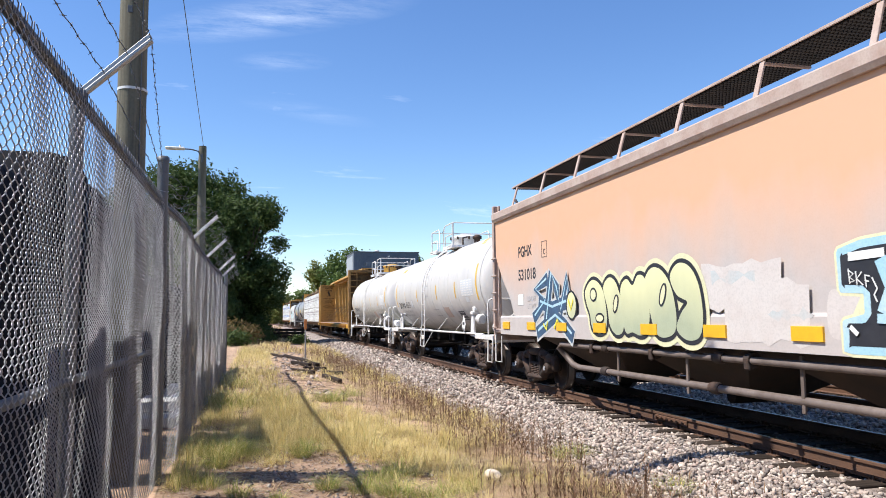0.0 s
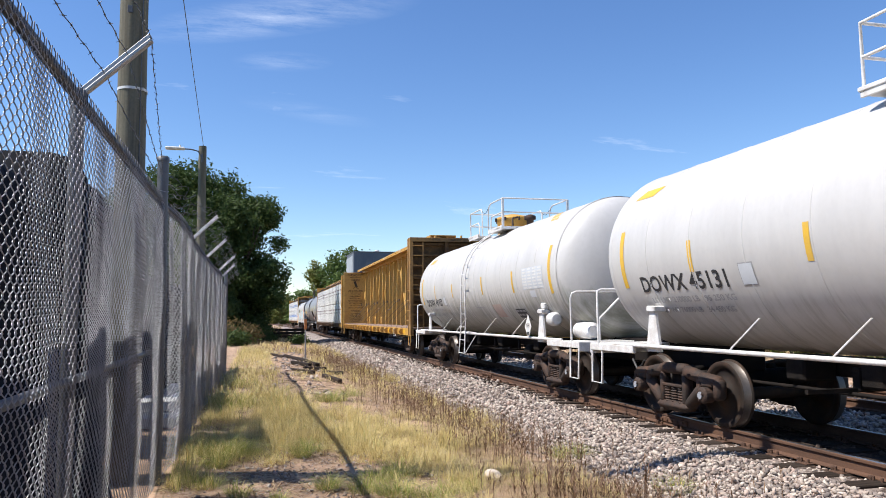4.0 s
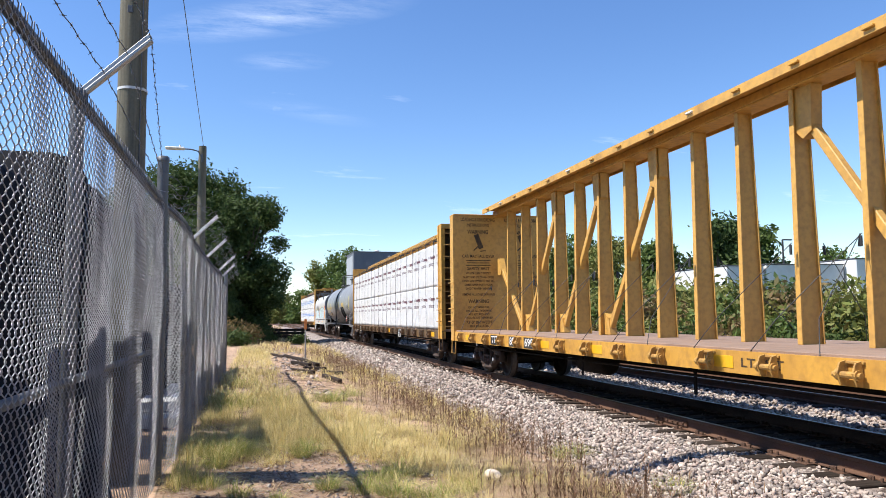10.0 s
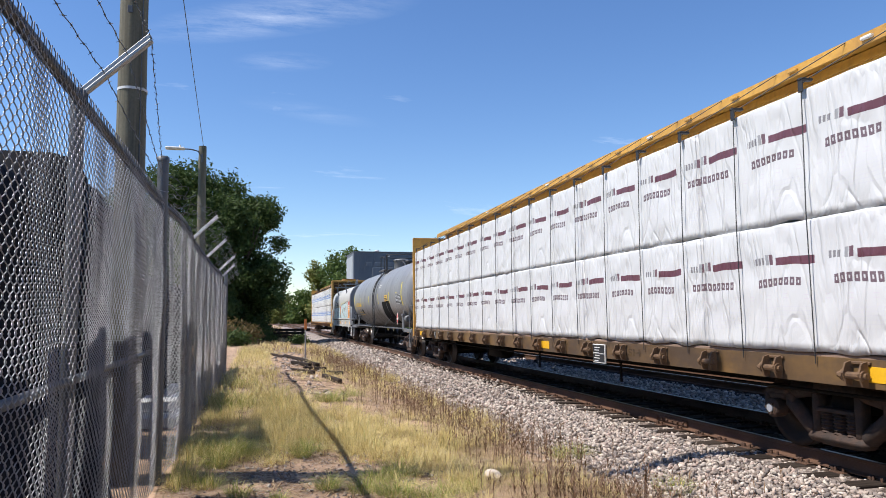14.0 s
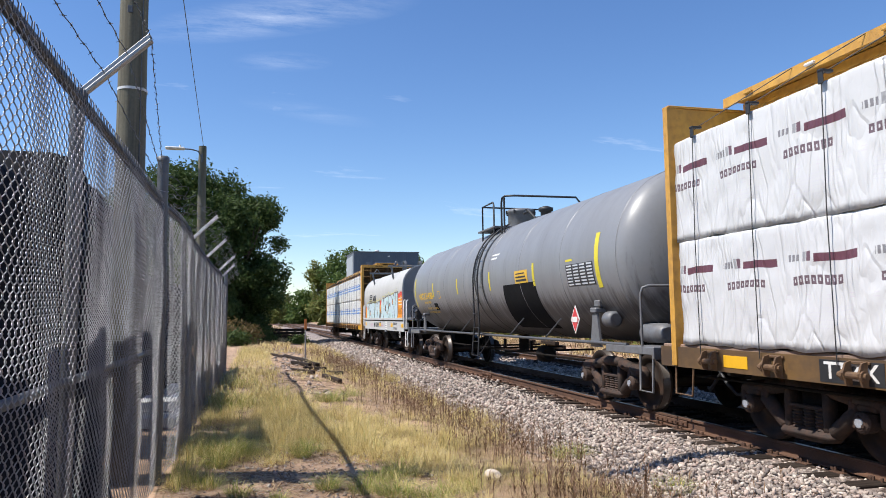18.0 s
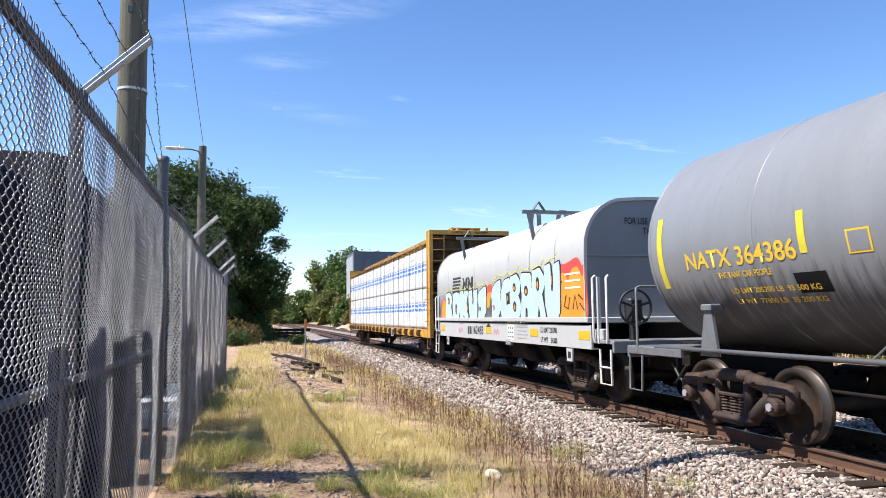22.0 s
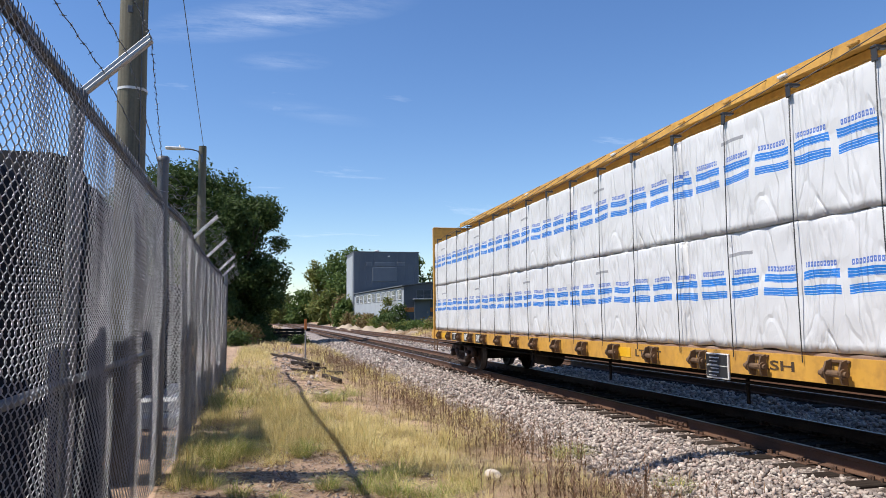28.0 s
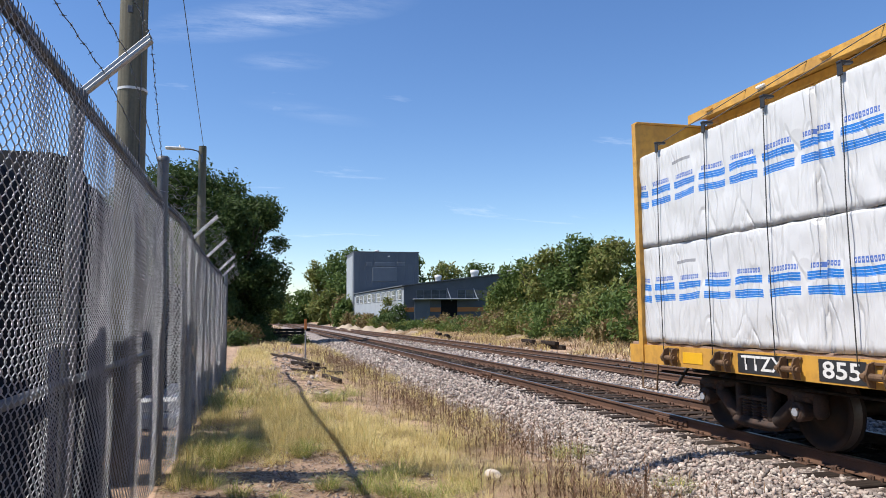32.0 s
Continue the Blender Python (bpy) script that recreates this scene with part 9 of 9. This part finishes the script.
def sow():
    r = random.Random(8)
    dry, green, weed, straw = [], [], [], []
    y = 4.4
    tufts = 0
    while tufts < 5000:
        x, y = r.uniform(-0.85, 4.6), 4.3 + 34 * r.random() ** 1.6
        if r.random() * 1.2 > dry_amount(x, y):
            continue
        tufts += 1
        big = 1 + 0.035 * max(0, y - 10)
        nb = 19 if y < 14 else 7
        patch_h = 0.75 + 0.9 * max(-0.4, noise.noise(Vector((x * 1.4, y * 0.7, 12.0))))
        hh = r.uniform(0.12, 0.42) * (1.15 if dry_amount(x, y) > 0.9 else 0.75) * patch_h
        pr = 0.07 if x > -0.3 else 0.28
        gz = ground_z(x, y)
        isg = r.random() < pr * (1.3 if y < 8.5 else 0.5)
        a0 = r.uniform(0, 6.283)
        for _ in range(nb):
            a = a0 + r.gauss(0, 1.2)
            row = (x + r.gauss(0, 0.028), y + r.gauss(0, 0.028), gz - 0.01, hh * r.uniform(0.45, 1.4), a, r.uniform(0.2, 2.1), (0.0022 if y < 14 else 0.003) * big * r.uniform(0.6, 1.35))
            (green if isg else dry).append(row)
    for _ in range(1100):
        x, y = r.uniform(-0.9, 0.45), r.uniform(14, 44)
        if noise.noise(Vector((x * 0.8, y * 0.3, 6.6))) < -0.25:
            continue
        gz = ground_z(x, y)
        hh = r.uniform(0.15, 0.4)
        for _ in range(5):
            dry.append((x + r.gauss(0, 0.06), y + r.gauss(0, 0.06), gz - 0.01, hh * r.uniform(0.6, 1.2), r.uniform(0, 6.283), r.uniform(0.4, 1.5), 0.0065 * r.uniform(0.7, 1.3)))
    for _ in range(24000):
        y = 6.0 + 30 * r.random() ** 1.7
        x = 2.95 + r.gauss(0, 0.6)
        if noise.noise(Vector((x * 1.1, y * 0.5, 5.5))) < -0.2 or x > 4.5:
            continue
        straw.append((x, y, ground_z(x, y) - 0.01, r.uniform(0.06, 0.24), r.uniform(0, 6.283), r.uniform(0.7, 2.2), 0.0026 * (1 + 0.03 * max(0, y - 10))))
    for _ in range(15000):
        y = 15 + 68 * r.random()
        x = 13.1 + 4.0 * r.random()
        row = (x, y, ground_z(x, y), r.uniform(0.12, 0.5), r.uniform(0, 6.28), r.uniform(0.3, 1.3), 0.013)
        if noise.noise(Vector((x * 0.4, y * 0.25, 7))) > -0.1:
            straw.append(row)
    # trodden stems and bits of dead leaf lying on the soil
    for _ in range(13000):
        x, y = r.uniform(-0.9, 4.2), 5.6 + 24 * r.random() ** 1.5
        q = (x, y, ground_z(x, y) + 0.004, r.uniform(0.03, 0.11), r.uniform(0, 6.283), r.uniform(1.8, 2.5), r.uniform(0.002, 0.007) * (1 + 0.03 * max(0, y - 10)))
        (weed if r.random() < 0.6 else straw).append(q)
    # thin growth further along the path
    for _ in range(9000):
        x, y = r.uniform(-1.6, 4.2), r.uniform(34, 62)
        if noise.noise(Vector((x * 0.5, y * 0.16, 2.7))) < -0.05:
            continue
        q = (x, y, ground_z(x, y) - 0.01, r.uniform(0.12, 0.45), r.uniform(0, 6.283), r.uniform(0.4, 1.6), 0.012 * r.uniform(0.6, 1.3))
        (dry if r.random() < 0.5 else straw if r.random() < 0.6 else weed).append(q)
    # green clumps
    for cx, cy, rad, n, h in ((-0.36, 9.0, 0.16, 700, 0.34), (-0.60, 9.3, 0.14, 420, 0.30), (-0.12, 9.2, 0.12, 360, 0.26), (-0.45, 8.5, 0.12, 300, 0.22), (0.52, 9.1, 0.10, 320, 0.26),
                              (0.62, 9.5, 0.16, 260, 0.20), (0.68, 7.45, 0.10, 340, 0.20), (1.04, 7.3, 0.16, 420, 0.21), (1.30, 7.05, 0.18, 480, 0.19), (1.62, 6.9, 0.18, 420, 0.18), (1.25, 7.8, 0.16, 300, 0.2),
                              (1.55, 8.1, 0.2, 360, 0.22), (1.9, 7.3, 0.2, 260, 0.16), (-0.18, 7.25, 0.10, 260, 0.18), (-0.5, 7.6, 0.14, 260, 0.2), (0.2, 7.1, 0.07, 120, 0.14),
                              (4.1, 9.4, 0.25, 460, 0.22), (1.42, 15.2, 0.34, 900, 0.30), (0.35, 11.2, 0.4, 500, 0.26), (2.0, 16.6, 0.3, 300, 0.26), (3.2, 6.6, 0.3, 240, 0.18), (4.35, 7.2, 0.2, 200, 0.2),
                              (-0.4, 14, 0.5, 600, 0.4), (-0.45, 18, 0.5, 500, 0.4), (2.5, 6.6, 0.2, 200, 0.15)):
        for _ in range(n):
            a, q = r.uniform(0, 6.283), rad * r.random() ** 0.6
            x, y = cx + math.cos(a) * q, cy + math.sin(a) * q
            (green if r.random() < 0.8 else dry).append((x, y, ground_z(x, y) - 0.01, h * r.uniform(0.45, 1.3), a + r.gauss(0, 0.6), r.uniform(0.3, 1.9), 0.0021 * r.uniform(0.6, 1.4)))
    # stalks along the foot of the ballast
    for _ in range(2300):
        y = 5.5 + 32 * r.random() ** 1.5
        x = 3.30 + r.gauss(0, 0.50) + 0.3 * noise.noise(Vector((y * 0.4, 1, 1))) - 0.012 * (y - 8)
        if noise.noise(Vector((y * 0.55, 3.3, x * 0.4))) < -0.12:
            continue
        gz = ground_z(x, y)
        h = r.uniform(0.12, 0.46)
        a = r.uniform(0, 6.283)
        weed.append((x, y, gz, h, a, r.uniform(0.03, 0.35), 0.0042))
        for _ in range(9):
            t = r.uniform(0.3, 0.95)
            weed.append((x, y, gz + h * t, h * r.uniform(0.12, 0.28), r.uniform(0, 6.28), r.uniform(0.6, 1.4), 0.0046))
    for _ in range(900):
        y = r.uniform(14, 60)
        x = r.uniform(13.0, 16.2)
        weed.append((x, y, ground_z(x, y), r.uniform(0.15, 0.5), r.uniform(0, 6.28), r.uniform(0.2, 0.9), 0.012))
    for _ in range(11000):
        y = r.uniform(18, 70)
        x = 13.2 + r.random() * 3.0
        if noise.noise(Vector((x * 0.5, y * 0.3, 2))) < 0:
            continue
        dry.append((x, y, ground_z(x, y), r.uniform(0.12, 0.4), r.uniform(0, 6.28), r.uniform(0.3, 1.2), 0.012))
    blades("dry_grass", "thick straw-coloured dry grass over sandy ground", dry, M['grass_dry'])
    blades("withered_grass", "pale brown withered grass at the foot of the ballast", straw, M['grass_tan'])
    blades("green_grass", "tufts of green grass among the straw", green, M['grass_green'])
    blades("weeds", "brown withered weed stalks along the ballast", weed, M['weed'], "weeds")

sow()

# ---- things lying about ----
def marker_post():
    p = thing("marker_post", "thin grey trackside marker post with an orange top", "post", pose(1.75, 29.0, ground_z(1.75, 29)))
    s = Shape(); s.box((0, 0, 0.62), (0.05, 0.05, 1.35), 0.005); part("shaft", s, M['concrete'], p)
    s = Shape(); s.box((0, -0.03, 1.48), (0.10, 0.02, 0.40), 0.005); part("marker_plate", s, M['orange'], p, "faded orange plate")
marker_post()

def old_ties():
    r = random.Random(6)
    for (xa, ya), (xb, yb), w in (((1.1, 32.9), (2.0, 26.0), 0.20), ((1.35, 31.0), (1.75, 28.6), 0.22), ((0.95, 24.2), (1.64, 22.7), 0.10), ((1.84, 21.7), (2.1, 19.6), 0.12), ((1.5, 25.2), (2.15, 24.4), 0.16), ((1.2, 27.6), (1.7, 25.6), 0.14), ((2.0, 23.6), (2.5, 23.0), 0.2), ((0.5, 34.5), (1.0, 31.5), 0.10)):
        ln = math.hypot(xb - xa, yb - ya)
        s = Shape(); s.box((0, 0, 0.05), (w, ln, 0.13), 0.02)
        xm, ym = (xa + xb) / 2, (ya + yb) / 2
        thing("old_tie", "dark rotten timber lying on gravel", "timber", pose(xm, ym, ground_z(xm, ym), 0, 0, -math.degrees(math.atan2(xb - xa, yb - ya))), s, M['tie'], group="old ties")
    for x, y, a in ((13.6, 52, 80), (13.7, 55, 85), (13.9, 33, 86), (14.0, 36.2, 84)):
        s = Shape(); s.box((0, 0, 0.10), (2.4, 0.24, 0.2), 0.02); s.box((0.3, 0.2, 0.28), (2.2, 0.22, 0.17), 0.02)
        thing("old_tie", "dark stacked railway ties beside the far track", "timber", pose(x, y, ground_z(x, y), 0, 0, a), s, M['tie'], group="old ties")
old_ties()

def trestle():
    t = thing("timber_trestle", "low dark timber culvert railing near the tracks", "trestle", pose(1.9, 60, -0.1))
    for k in range(6):
        s = Shape(); s.box((-1.6 + k * 0.62, 0, 0.2), (0.2, 0.25, 1.1), 0.02); part("post", s, M['tie'], t)
    s = Shape(); s.box((0, 0, 0.72), (4.2, 0.3, 0.22), 0.02); part("cap_beam", s, M['tie'], t)
    s = Shape(); s.box((-1.5, -0.9, 0.10), (1.0, 0.8, 0.7), 0.03); part("footing", s, M['concrete'], t)
    for k in range(4):
        s = Shape(); s.box((0.35, -0.25 - 0.02 * (k % 2), -0.28 + k * 0.25), (2.6, 0.14, 0.235), 0.02); part("plank", s, M['tie'], t)
trestle()

b = bmesh.new(); bmesh.ops.create_icosphere(b, subdivisions=3, radius=0.11)
rock = bpy.data.meshes.new("rock")
for q in b.verts:
    q.co *= 1 + 0.25 * noise.noise(q.co * 9)
    q.co.z *= 0.7
b.to_mesh(rock); b.free(); rock.materials.append(M['ballast'])
thing("rock", "pale rounded rock lying in dry grass", "rock", pose(2.55, 7.95, ground_z(2.55, 7.95) + 0.04), rock)

for k, (x, y, w, h) in enumerate(((-1.2, 44.5, 0.9, 0.9), (-0.6, 47.5, 1.0, 1.1), (0.3, 51, 1.0, 0.9), (-1.8, 46.5, 1.2, 1.5), (2.7, 52, 0.7, 0.45), (0.2, 60, 1.2, 0.9), (-1.6, 50, 1.0, 0.9), (1.2, 68, 1.4, 1.0))):
    shrub((x, y, ground_z(x, y) - 0.1), w, h, 500 + k, ('leaf_dark', 'leaf_brown')[k % 2], 0.1, 1100, "low dark scrub in the ditch beside the track")


def motions():
    times = [float(t) for t in range(33)]
    for ob, y0, x, z in MOVERS:
        rows = []
        for t in times:
            y = y0 - rolled(t)
            turn = math.degrees((bend(y + 1) - bend(y - 1)) / 2)
            side = x - TX
            rows.append((t, Matrix.Translation((TX - bend(y), y, z)) @ pose(side, 0, 0) if turn == 0 else Matrix.Translation((TX - bend(y), y, z)) @ pose(0, 0, 0, 0, 0, turn) @ pose(side, 0, 0)))
        walk(ob, rows)
    for w, y in SPINNERS:
        walk(w, [(f / 30, pose(0, y, WHEEL_R, math.degrees((rolled(f / 30) - ROLLED[0]) / WHEEL_R) % 360.0)) for f in range(0, 961, 4)])


motions()
